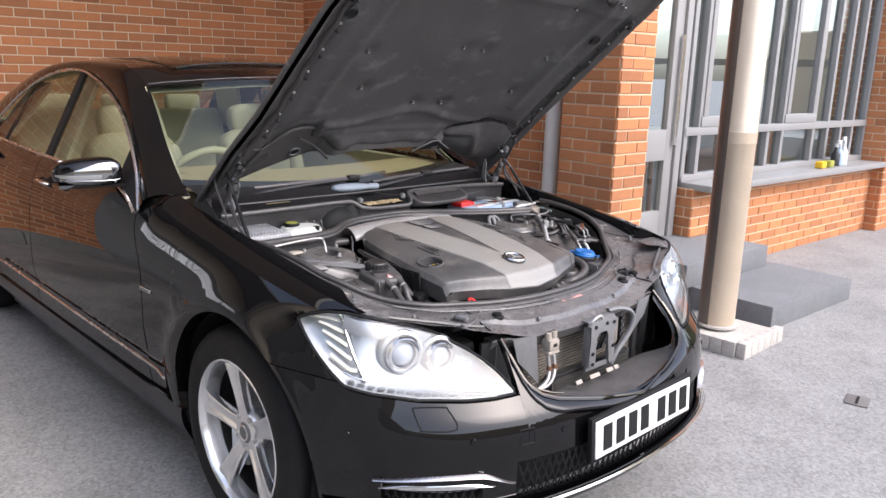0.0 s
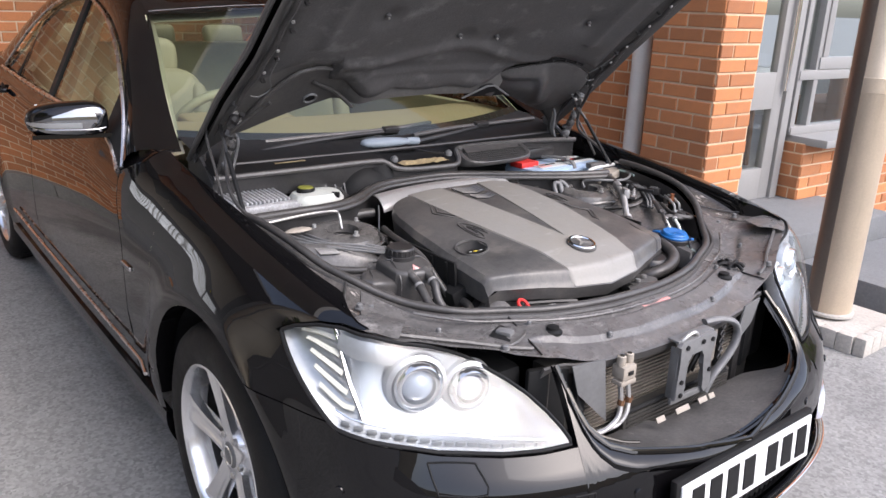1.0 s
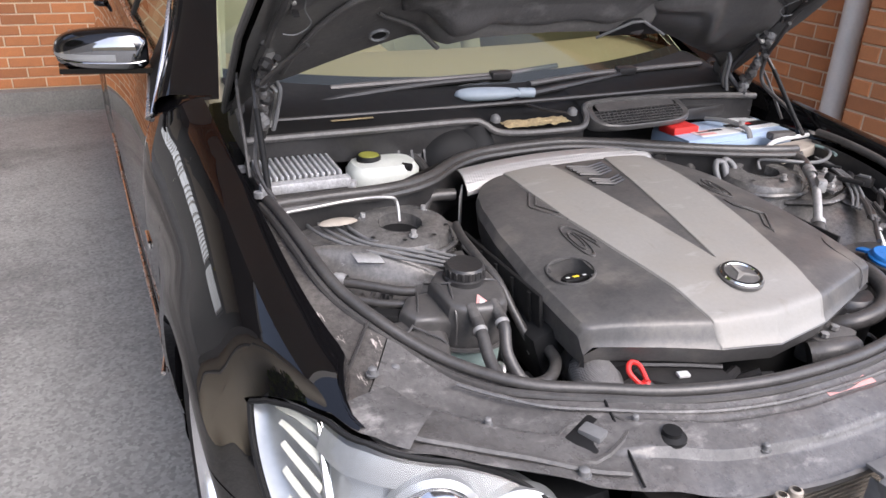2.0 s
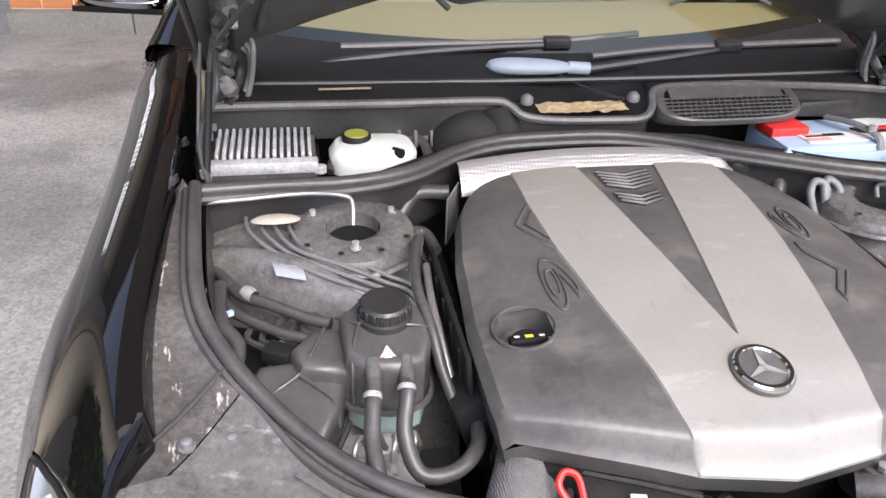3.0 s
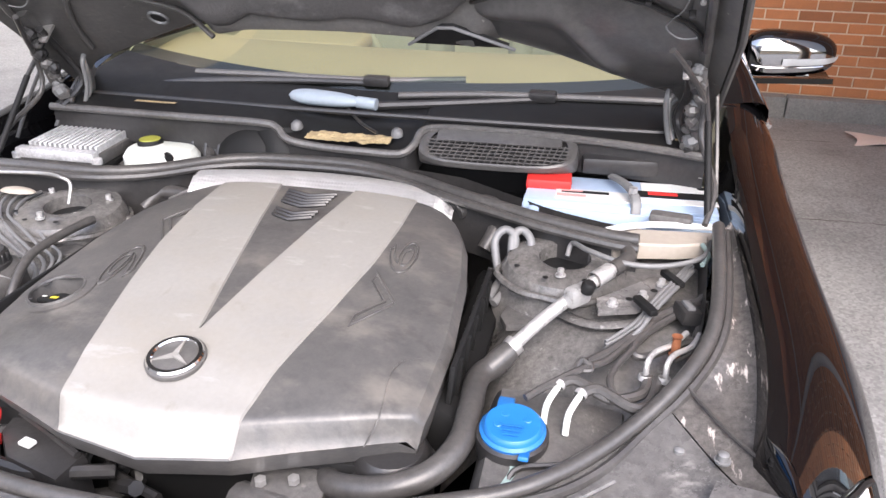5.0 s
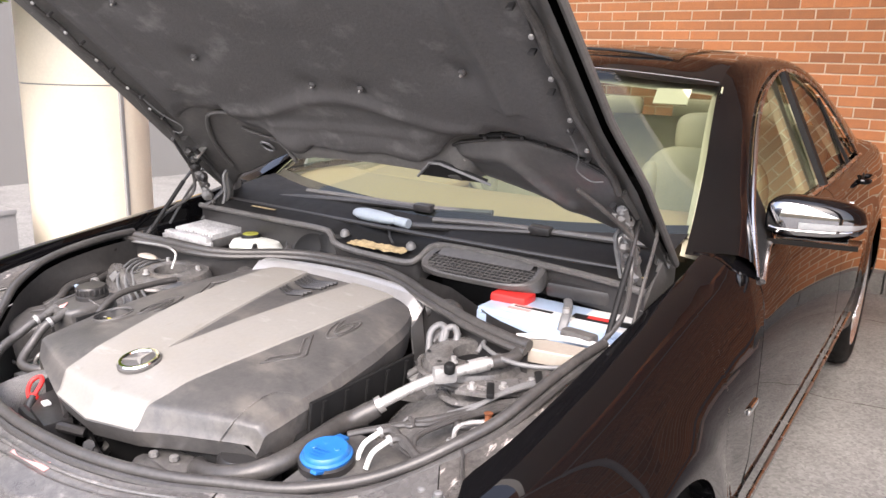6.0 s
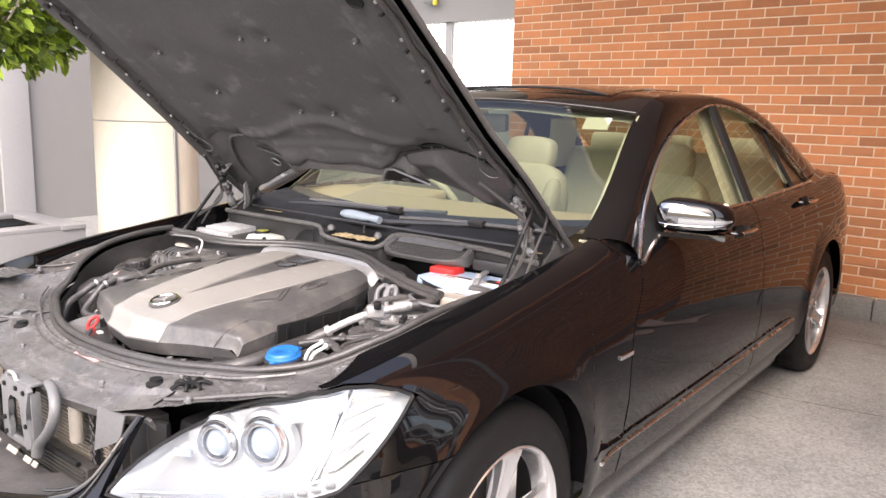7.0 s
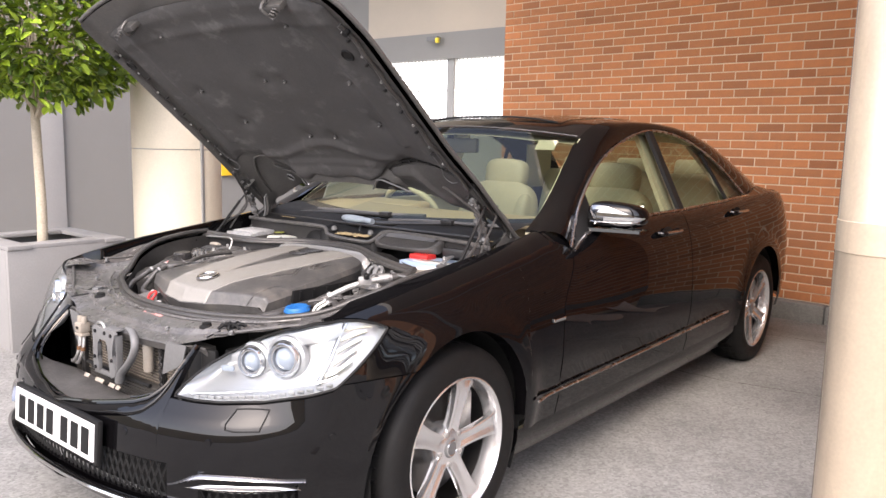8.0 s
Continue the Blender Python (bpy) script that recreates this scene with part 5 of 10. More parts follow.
def headlamp(sg):
    ss = steps(0.478, LAMP_TIP - 0.006, 48)
    mid = lambda s, v, d: skin(s, (lamp_lo(s) + 0.003) * (1 - v) + (lamp_hi(s) - 0.003) * v, sg, d)
    depth = lambda s, v: 0.006 + 0.066 * math.sin(math.pi * v) ** 0.5 * ease(0.478, 0.56, s) * (1 - 0.72 * ease(0.90, 1.15, s))
    body = add_sheet(bm_new(), lambda s, v: mid(s, v, depth(s, v)), ss, steps(0, 1, 14))
    h = part("headlamp", body, "lampwhite", CAR, "large clear swept back headlamp with two projectors")
    lens = part("lens", sheet(lambda s, v: mid(s, v, -0.001), ss, steps(0, 1, 10)), "lampglass", h)
    lens.visible_shadow = False
    rim = [mid(s, 0, 0) for s in ss] + [mid(s, 1, 0) for s in reversed(ss)]
    part("rim", tube(rim, 0.0042, 6, 0, True), "black", h)
    # two projectors in bright rings, each with a wide shell behind
    for s0, z0, r in ((0.712, 0.690, 0.034), (0.850, 0.712, 0.039)):
        c = skin(s0, z0, sg, 0.046)
        n = Vector((sg * 0.30, -0.95, 0.05)).normalized()
        part("reflector_shell", lathe([(r * 1.70, -0.012), (r * 1.62, 0.004), (r * 1.40, 0.010), (r * 1.30, 0.000)], c, n, 40), "lampwhite", h)
        part("reflector_ring", lathe([(r * 1.32, 0.000), (r * 1.28, 0.020), (r * 1.16, 0.026), (r * 1.04, 0.016), (r * 1.0, 0.018), (r * 0.92, 0.018), (r * 0.90, -0.01)], c, n, 40), "reflector", h)
        part("projector", lathe([(r * 0.92, -0.004), (r * 0.84, 0.010), (r * 0.60, 0.022), (r * 0.30, 0.029), (0, 0.031)], c, n, 32), "bulbglass", h)
    # outer sector: pale fins that slope across it, shut off by a slanting bar
    bar = lambda v: 0.925 + 0.135 * v
    for k in range(5):
        v = 0.20 + 0.145 * k
        def fin(a, w, v=v):
            s0, s1 = bar(v) + 0.012, 1.012 + 0.150 * v
            return mid(s0 + (s1 - s0) * a, v + 0.050 * (w - 0.5), 0.014 + 0.018 * (1 - a) + 0.004 * w)
        part("indicator_fin", sheet(fin, steps(0, 1, 8), [0, 1], 0.004), "amber", h, "pale frosted indicator fin")
        # grey strip draws the shadow in the gap above each fin
        part("fin_shadow_gap", sheet(lambda a, w, v=v: mid(bar(v + 0.06) + 0.012 + (0.083 + 0.013 * k) * a, v + 0.072 + 0.030 * (w - 0.5), 0.024 + 0.012 * (1 - a)), steps(0, 1, 6), [0, 1]), "greystrip", h)
    part("slanting_bar", tube([mid(bar(v), v, depth(bar(v), v) * 0.55 + 0.006) for v in steps(0.10, 0.94, 10)], 0.0065, 8, 1, flat=0.6), "reflector", h)
    # row of small lamps along the foot, below a thin ledge
    for k in range(17):
        s = 0.545 + 0.0265 * k
        d = (mid(s + 0.01, 0.06, 0.0) - mid(s - 0.01, 0.06, 0.0)).normalized()
        part("lamp_cell", box(mid(s, 0.065, 0.012), (0.019, 0.006, 0.009), turn(0, 0, math.degrees(math.atan2(d.y, d.x))), 0.002), "lampwhite", h)
    part("foot_ledge", tube([mid(s, 0.145, 0.014) for s in steps(0.52, 0.995, 14)], 0.0026, 6, 1), "reflector", h)
    part("brow", sheet(lambda s, v: mid(s, 0.72 + 0.22 * v, depth(s, 0.72 + 0.22 * v) * (0.55 - 0.25 * v)), steps(0.62, 1.03, 16), steps(0, 1, 4)), "lampwhite", h)
    # small clear side lamp inboard of the projectors
    part("side_lamp", box(skin(0.615, 0.668, sg, 0.030), (0.040, 0.010, 0.016), turn(0, 0, 22 * sg), 0.004), "bulbglass", h)
    return h


for sg in MIRRORED:
    headlamp(sg)


def fender(sg):
    bm = bm_new()
    sh = lambda s: shoulder(y_of(s))
    top = lambda s: sh(s) - 0.012 * (1 - ease(0.97, 1.12, s))
    add_strip(bm, steps(0.975, LAMP_TIP, 14), lambda s: min(lamp_hi(s) + 0.003, sh(s) - 0.004), top, 9, sg, power=2)
    add_strip(bm, steps(1.003, LAMP_TIP, 9), lambda s: 0.661, lambda s: max(0.6615, lamp_lo(s) - 0.004), 5, sg)
    add_strip(bm, steps(LAMP_TIP, S_SEAM, 6), lambda s: 0.661, lambda s: 0.788 if s < LAMP_TIP + 0.0001 else 0.79, 5, sg)
    add_strip(bm, steps(LAMP_TIP, S_SEAM, 6), lambda s: 0.797 if s < LAMP_TIP + 0.0001 else 0.79, sh, 9, sg, power=2)
    add_strip(bm, steps(S_SEAM, S_ARCH1, 30), lambda s: arch_z(y_of(s)), sh, 16, sg, power=2)
    add_strip(bm, steps(S_ARCH1, S_SHUT, 10), lambda s: 0.30, sh, 16, sg, power=2)
    bmesh.ops.remove_doubles(bm, verts=bm.verts, dist=0.002)
    lean_shut(bm, sg)
    # turn the arch lip and the top edge inwards
    f = part("front_fender", bm, "paint", CAR)
    lipb = bm_new()
    add_sheet(lipb, lambda a, v: (sg * (abs(skin(s_at_y(a), max(0.2, arch_z(a)), sg).x) - 0.05 * v), a, arch_z(a) - 0.004 * v), [-0.4049, -0.402, -0.395] + steps(-0.38, 0.36, 30) + [0.368, 0.3715], [0, 0.15, 1])
    part("arch_lip", lipb, "paint", f)
    part("top_flange", sheet(lambda s, v: skin(s, top(s), sg) + Vector((-sg * (0.005 * ease(0, .3, v) + 0.019 * v) * (0.3 + 0.7 * ease(0.97, 1.12, s)), 0, 0.001 * math.sin(v * math.pi) - (0.012 + 0.073 * ease(0.98, 1.15, s)) * ease(0.2, 1, v))), steps(0.975, S_SHUT, 40), steps(0, 1, 8)), "paint", f)
    def ledge(s, v):
        a, b = skin(s, lamp_hi(s) + 0.001, sg, 0.004), Vector((sg * (0.655 + 0.25 * (s - 0.90)), skin(s, sh(s), sg).y + 0.02, 0.812))
        return a.lerp(b, v) + Vector((0, 0, 0.004 * math.sin(v * math.pi)))
    part("lamp_ledge", sheet(ledge, steps(0.90, 1.04, 14), steps(0, 1, 6)), "panelmetal", f, "dusty black bracket above the headlamp")
    e = skin(s_at_y(0.567), 0.682, sg, -0.002)
    part("side_badge", box(e, (0.008, 0.085, 0.014), turn(0, 0, 0), 0.003), "chrome", f, "small chrome side badge")
    part("badge_inset", box(e + Vector((sg * 0.0035, 0, 0)), (0.003, 0.07, 0.007), None, 0.001), "greycover", f)
    # wheel housing
    w = bm_new()
    for x0, x1 in ((0.55, 0.885),):
        add_sheet(w, lambda a, v: (sg * (x0 + (x1 - x0) * v), 0.385 * math.cos(a), 0.345 + 0.385 * math.sin(a)), steps(-0.5, math.pi + 0.5, 24), [0, 1])
    add_box(w, (sg * 0.55, 0, 0.40), (0.02, 0.74, 0.50))
    part("wheel_housing", w, "black", f)
    return f


for sg in MIRRORED:
    fender(sg)

# doors, rear quarter, sills
S_D1, S_D2 = s_at_y(1.868), s_at_y(2.755)
BELT = lambda s: shoulder(y_of(s))


def door(sg, y0, y1, front):
    bm = bm_new()
    if front:
        add_strip(bm, steps(s_at_y(y0), s_at_y(y1), 26), lambda s: 0.30, BELT, 18, sg, power=1.6)
    else:
        ya = 3.05 - 0.405
        add_strip(bm, steps(s_at_y(y0), s_at_y(ya), 18), lambda s: 0.30, BELT, 18, sg, power=1.6)
        add_strip(bm, steps(s_at_y(ya), s_at_y(y1), 6), lambda s: arch_z(y_of(s), 3.05), BELT, 18, sg, power=1.6)
        bmesh.ops.remove_doubles(bm, verts=bm.verts, dist=0.0008)
    if front:
        lean_shut(bm, sg)
    panel_gap_fold(bm, 0.03)
    d = part("front_door" if front else "rear_door", bm, "paint", CAR)
    yh = 1.60 if front else 2.60
    zh = 0.925 if front else 0.968
    c = skin(s_at_y(yh), zh, sg)
    nx = Vector((sg, 0, 0))
    cup = part("handle_cup", weld(sheet(lambda a, r: c + nx * (0.0015 - 0.001 * r) + Vector((0, 0.062 * r * math.cos(a), 0.030 * r * math.sin(a))), steps(0, 2 * math.pi, 28), [0.0, 0.5, 0.9, 1.0])), "black", d)
    part("door_handle", tube([c + Vector((sg * 0.002, -0.105, 0.004)), c + Vector((sg * 0.030, -0.088, 0.004)), c + Vector((sg * 0.036, 0, 0.005)), c + Vector((sg * 0.030, 0.088, 0.004)), c + Vector((sg * 0.002, 0.105, 0.004))], 0.0125, 10, 6), "paint", d)
    part("handle_trim", tube([c + Vector((sg * 0.040, -0.085, 0.008)), c + Vector((sg * 0.048, 0, 0.009)), c + Vector((sg * 0.040, 0.085, 0.008))], 0.0055, 8, 6), "chrome", cup)
    return d


for sg in MIRRORED:
    door(sg, 0.612, 1.864, True)
    door(sg, 1.871, 2.752, False)


def quarter(sg):
    bm = bm_new()
    sh = lambda s: shoulder(y_of(s))
    add_strip(bm, steps(s_at_y(2.756), s_at_y(3.05 + 0.371), 24), lambda s: arch_z(y_of(s), 3.05), sh, 16, sg, power=1.7)
    add_strip(bm, steps(s_at_y(3.05 + 0.371), S_END, 44), lambda s: 0.30, sh, 16, sg, power=1.7)
    bmesh.ops.remove_doubles(bm, verts=bm.verts, dist=0.001)
    q = part("rear_quarter", bm, "paint", CAR)
    w = bm_new()
    add_sheet(w, lambda a, v: (sg * (0.70 + 0.185 * v), 3.05 + 0.385 * math.cos(a), 0.345 + 0.385 * math.sin(a)), steps(-0.5, math.pi + 0.5, 24), [0, 1])
    add_box(w, (sg * 0.70, 3.05, 0.5), (0.02, 0.9, 0.7))
    part("wheel_housing", w, "black", q)
    part("sill", sheet(lambda y, v: (sg * (0.862 + 0.035 * math.sin(v * math.pi * 0.6)), y, 0.185 + 0.115 * v), steps(0.36, 2.66, 20), steps(0, 1, 6), 0.02), "paint", q)
    return q


for sg in MIRRORED:
    quarter(sg)
    part("sill_strip", tube([skin(s_at_y(y), 0.405 + 0.012 * (y - 0.42) / 2, sg, -0.012) for y in [0.42] + steps(0.5, 2.4, 60) + [2.44]], 0.006, 8, 1, flat=1.0), "trimchrome", CAR, "thin chrome strip along the door foot")


# ---- roof, pillars and panes ----
DLO = [(0.866, 0.725, 0.930), (0.810, 0.862, 1.055), (0.768, 1.01, 1.158), (0.722, 1.20, 1.252), (0.677, 1.44, 1.326), (0.648, 1.687, 1.381), (0.637, 1.853, 1.405), (0.638, 2.05, 1.405),
       (0.647, 2.255, 1.382), (0.672, 2.44, 1.335), (0.705, 2.62, 1.262), (0.75, 2.78, 1.165), (0.798, 2.935, 1.052)]
RAIL = [(0.735, 0.605, 0.99), (0.705, 0.76, 1.06), (0.672, 0.92, 1.16), (0.640, 1.06, 1.262), (0.612, 1.20, 1.352), (0.588, 1.42, 1.428), (0.578, 1.72, 1.452), (0.576, 2.02, 1.456),
        (0.578, 2.32, 1.444), (0.588, 2.58, 1.412), (0.612, 2.86, 1.345), (0.66, 3.12, 1.24), (0.74, 3.38, 1.09)]


def on_line(pts, t):
    k = t * (len(pts) - 1)
    i = min(int(k), len(pts) - 2)
    p = [Vector(pts[max(0, min(len(pts) - 1, i + d))]) for d in (-1, 0, 1, 2)]
    u = k - i
    a, b, c, d = p
    return 0.5 * ((2 * b) + (c - a) * u + (2 * a - 5 * b + 4 * c - d) * u * u + (3 * b - a - 3 * c + d) * u ** 3)


def flip(v, sg):
    return Vector((v.x * sg, v.y, v.z))


def roof_z(y):
    return lerp(y, [1.0, 1.08, 1.25, 1.45, 1.7, 2.0, 2.3, 2.6, 2.85, 3.1], [1.372, 1.402, 1.440, 1.466, 1.482, 1.485, 1.478, 1.452, 1.412, 1.34])


def ws(u, v):
    return Vector((u * (0.712 - 0.092 * v), 0.575 + 0.125 * u * u + v * (0.485 + 0.025 * u * u), 0.975 + 0.035 * u * u + v * (0.425 - 0.075 * u * u)))


def rw(u, v):
    return Vector((u * (0.60 + 0.05 * v), 2.88 + 0.62 * v - 0.10 * u * u, 1.40 - 0.32 * v - 0.05 * u * u * (1 - v)))


def cabin_shell():
    for sg in MIRRORED:
        bm = bm_new()
        full = lambda t: 1 - ease(0.0, 0.16, t)
        add_sheet(bm, lambda t, v: flip(on_line(RAIL, t).lerp(on_line(DLO, t), v) + Vector(((0.018 + 0.026 * full(t)) * math.sin(v * math.pi) + 0.010 * v * full(t), 0, (0.012 + 0.020 * full(t)) * math.sin(v * math.pi))), sg), steps(0, 1, 72), steps(0, 1, 7))
        part("roof_pillar", bm, "paint", CAR)
        # black door-frame band behind the glass edge, and pillar posts
        for ya, yb in ((1.845, 1.905),):
            zt0 = 1.40
            part("centre_pillar", sheet(lambda v, u: (sg * (0.818 - 0.182 * v + 0.004), ya + (yb - ya) * u + 0.03 * (1 - v) - 0.01, 1.012 + (zt0 - 1.012) * v), steps(0, 1, 10), [0, 1], 0.02), "black", CAR)
        part("quarter_post", sheet(lambda v, u: (sg * (0.812 - 0.142 * v), 2.60 - 0.10 * v + 0.03 * u, 1.03 + 0.27 * v), steps(0, 1, 8), [0, 1], 0.012), "black", CAR)
        line = [flip(on_line(DLO, t), sg) for t in steps(0.0, 1, 40)]
        part("window_trim", tube([p + Vector((sg * 0.009, 0, 0.003)) for p in line], 0.0062, 8, 0, flat=1.0), "trimchrome", CAR, "chrome strip round the side windows")
        sill_z = lambda y: lerp(y, [0.733, 0.80, 0.867, 0.95, 1.06], [0.922, 0.951, 0.973, 0.991, shoulder(1.06) + 0.003])
        low = [skin(s_at_y(y), sill_z(y), sg, -0.004) for y in (0.736, 0.77, 0.80, 0.835, 0.867, 0.90, 0.95, 1.0)]
        part("belt_trim", tube(low + [skin(s_at_y(y), shoulder(y), sg) + Vector((0, 0, 0.004)) for y in steps(1.06, 2.9, 24) + [2.935]], 0.008, 8, 0), "trimchrome", CAR, "chrome strip along the window sill line")
        # black corner panel that carries the mirror
        ty = lambda y: lerp(y, [p[1] for p in DLO], [i / (len(DLO) - 1) for i in range(len(DLO))])
        part("mirror_base", sheet(lambda y, v: skin(s_at_y(y), sill_z(y), sg, -0.003).lerp(flip(on_line(DLO, ty(y)), sg) + Vector((sg * 0.001, 0, 0)), v), steps(0.742, 0.985, 12), steps(0, 1, 5), 0.004), "black", CAR, "black corner panel of the side window")
        # side panes
        def pane(y0, y1, n):
            def top(y):
                ys = [p[1] for p in DLO]
                return lerp(y, ys, [p[2] for p in DLO])
            def f(y, v):
                za, zb = 1.0, max(1.004, top(y))
                z = za + (zb - za) * v
                return (sg * (0.832 - 0.47 * (z - 1.0) - 0.012), y, z)
            g = part("side_window", sheet(f, steps(y0, y1, n), steps(0, 1, 8)), "sideglass", CAR)
            g.visible_shadow = False
        pane(0.97, 1.86, 24)
        pane(1.89, 2.53, 14)
        pane(2.55, 2.93, 8)
        # rear shoulder between quarter panel and the rear pane
        bm = bm_new()
        add_sheet(bm, lambda t, v: flip(on_line(DLO, 1).lerp(on_line(RAIL, 1), t), sg).lerp(skin(s_at_y(2.93 + 0.6 * t), shoulder(2.93 + 0.6 * t), sg), v), steps(0, 1, 10), steps(0, 1, 5))
        part("shoulder_panel", bm, "paint", CAR)
        # foot of the windscreen pillar, between pane edge and fender
        part("pillar_foot", sheet(lambda t, v: flip(on_line(RAIL, 0.12 * t), sg).lerp(skin(s_at_y(0.60 + 0.2 * t), shoulder(0.6 + 0.2 * t) - 0.002, sg), v), steps(0, 1, 8), steps(0, 1, 5)), "paint", CAR)
    roof = bm_new()
    def rf(y, u):
        ys = [p[1] for p in RAIL]
        xr, zr = lerp(y, ys, [p[0] for p in RAIL]), lerp(y, ys, [p[2] for p in RAIL])
        a = abs(u)
        return Vector((u * xr, y, zr + (roof_z(y) - zr) * (1 - a ** 2.4)))
    def rfy(w, u):
        yf, yb = 1.06 + 0.155 * u * u, 2.90 - 0.06 * u * u
        return rf(yf + (yb - yf) * w, u)
    def roof_hole(bm, x, y0, y1):
        gone = [f for f in bm.faces if abs(f.calc_center_median().x) < x and y0 < f.calc_center_median().y < y1]
        bmesh.ops.delete(bm, geom=gone, context="FACES")
        return bm
    add_sheet(roof, rfy, steps(0, 1, 60), steps(-1, 1, 40))
    roof_hole(roof, 0.40, 1.37, 2.30)
    r = part("roof", roof, "paint", CAR)
    # sunroof glass and its raised wind edge
    for y0, y1 in ((1.34, 1.82), (1.84, 2.34)):
        pane_top = part("sunroof_glass", sheet(lambda w, u: rf(y0 + (y1 - y0) * w, u * 0.74) + Vector((0, 0, 0.005)), steps(0, 1, 8), steps(-1, 1, 12)), "roofglass", r, "dark tinted sunroof pane")
        pane_top.visible_shadow = False
    part("wind_deflector", tube([rf(1.335 + 0.02 * u * u, u * 0.70) + Vector((0, 0, 0.012 * (1 - u ** 4))) for u in steps(-1, 1, 24)], 0.005, 8, 0), "black", r)
    part("roof_aerial", box((0.0, 2.70, roof_z(2.7) + 0.018), (0.05, 0.14, 0.04), turn(-6), 0.014), "white", r)
    part("roof_front_strip", tube([ws(u, 1.012) + Vector((0, 0, 0.003)) for u in steps(-0.98, 0.98, 20)], 0.0014, 6, 0), "greycover", r)
    # headlining below the roof
    part("headlining", roof_hole(sheet(lambda w, u: rfy(w, u * 0.97) - Vector((0, 0, 0.035)), steps(0.01, 0.99, 50), steps(-1, 1, 30)), 0.40, 1.37, 2.30), "lining", CAR)
    g = part("windscreen", sheet(ws, steps(-1, 1, 24), steps(0, 1, 14)), "glass", CAR)
    g.visible_shadow = False
    # inner edges of the windscreen and its printed foot
    for u0, u1 in ((-1, -0.993), (0.993, 1)):
        part("windscreen_border", sheet(lambda v, u: ws(u0 + (u1 - u0) * u, v) - Vector((0, -0.003, 0.003)), steps(0, 1, 14), [0, 1]), "lining", CAR, "cream inner edge beside the windscreen")
    part("windscreen_band", sheet(lambda u, v: ws(u, 0.075 * v) - Vector((0, -0.004, 0.004)), steps(-1, 1, 24), [0, 1]), "black", CAR, "black printed foot of the windscreen")
    g = part("rear_window", sheet(rw, steps(-1, 1, 16), steps(0, 1, 8)), "glass", CAR)
    g.visible_shadow = False
    part("boot_lid", sheet(lambda u, v: (u * (0.735 - 0.16 * v * v), 3.44 + 0.66 * v - 0.06 * u * u, 1.085 - 0.035 * v - 0.03 * u * u), steps(-1, 1, 14), steps(0, 1, 8), 0.02), "paint", CAR)
    part("underbody", box((0, 1.75, 0.235), (1.40, 4.7, 0.09), None, 0.02), "black", CAR)
    part("rear_bulkhead", box((0, 3.45, 0.65), (1.5, 0.04, 0.75)), "black", CAR)


cabin_shell()


def door_mirror(sg):
    c = Vector((0.945 if sg > 0 else -0.958, 0.960, 1.046))
    def f(a, t):
        """Shell: a runs round the section (front at pi, top at pi / 2), t from the door outwards."""
        w = -0.106 + 0.222 * t
        ca, sa = math.cos(a), math.sin(a)
        r = (abs(ca) ** 2.7 + abs(sa) ** 2.7) ** (-1 / 2.7)
        e = max(0.0, 1 - abs(1.9 * t - 0.9) ** 4.5) ** 0.5
        top = 0.062 * (1 - 0.30 * t * t) if sa > 0 else 0.050 * (1 - 0.10 * t)
        return c + Vector((sg * w, (0.058 * ca * r) * e + 0.060 * t ** 1.5 - 0.012, top * sa * r * e))
    bm = add_sheet(bm_new(), f, steps(0, 2 * math.pi, 36), steps(0, 1, 24))
    bmesh.ops.remove_doubles(bm, verts=bm.verts, dist=0.0005)
    m = part("door_mirror", bm, "paint", CAR, "black door mirror with a chrome front and indicator strip")
    lift = lambda a, t: f(a, t) + Vector((0, -0.0025, 0))
    up = lambda t: math.pi * lerp(t, [0.02, 0.4, 0.75, 0.95], [0.74, 0.78, 0.90, 0.99])
    part("mirror_front", sheet(lambda k, t: lift(up(t) + (math.pi * 1.32 - up(t)) * k, t), steps(0, 1, 18), steps(0.025, 0.93, 24)), "mirrorchrome", m, "chrome front of the mirror shell")
    part("indicator_strip", sheet(lambda t, k: f(math.pi * (1.0 + 0.10 * k), t) + Vector((0, -0.0055, 0)), steps(0.36, 0.985, 20), steps(0, 1, 4), 0.002), "lampwhite", m, "clear indicator lens")
    part("front_crease", tube([f(math.pi * 1.14, t) + Vector((0, -0.004, 0)) for t in steps(0.05, 0.95, 16)], 0.0018, 6, 0), "mirrorchrome", m)
    foot = lambda t, k: c + Vector((sg * (-0.155 + 0.262 * t), -0.056 + 0.045 * t + 0.085 * k - 0.05 * (1 - t) * (1 - k) * 0.3, -0.050 - 0.004 * math.sin(k * math.pi)))
    part("mirror_foot", sheet(foot, steps(0, 1, 14), steps(0, 1, 6), 0.013), "paint", m, "black blade below the mirror shell")
    part("mirror_glass", box(c + Vector((0, 0.075, 0)), (0.15, 0.005, 0.085), turn(0, 0, 14 * sg), 0.002), "chrome", m)
    return m


for sg in MIRRORED:
    door_mirror(sg)


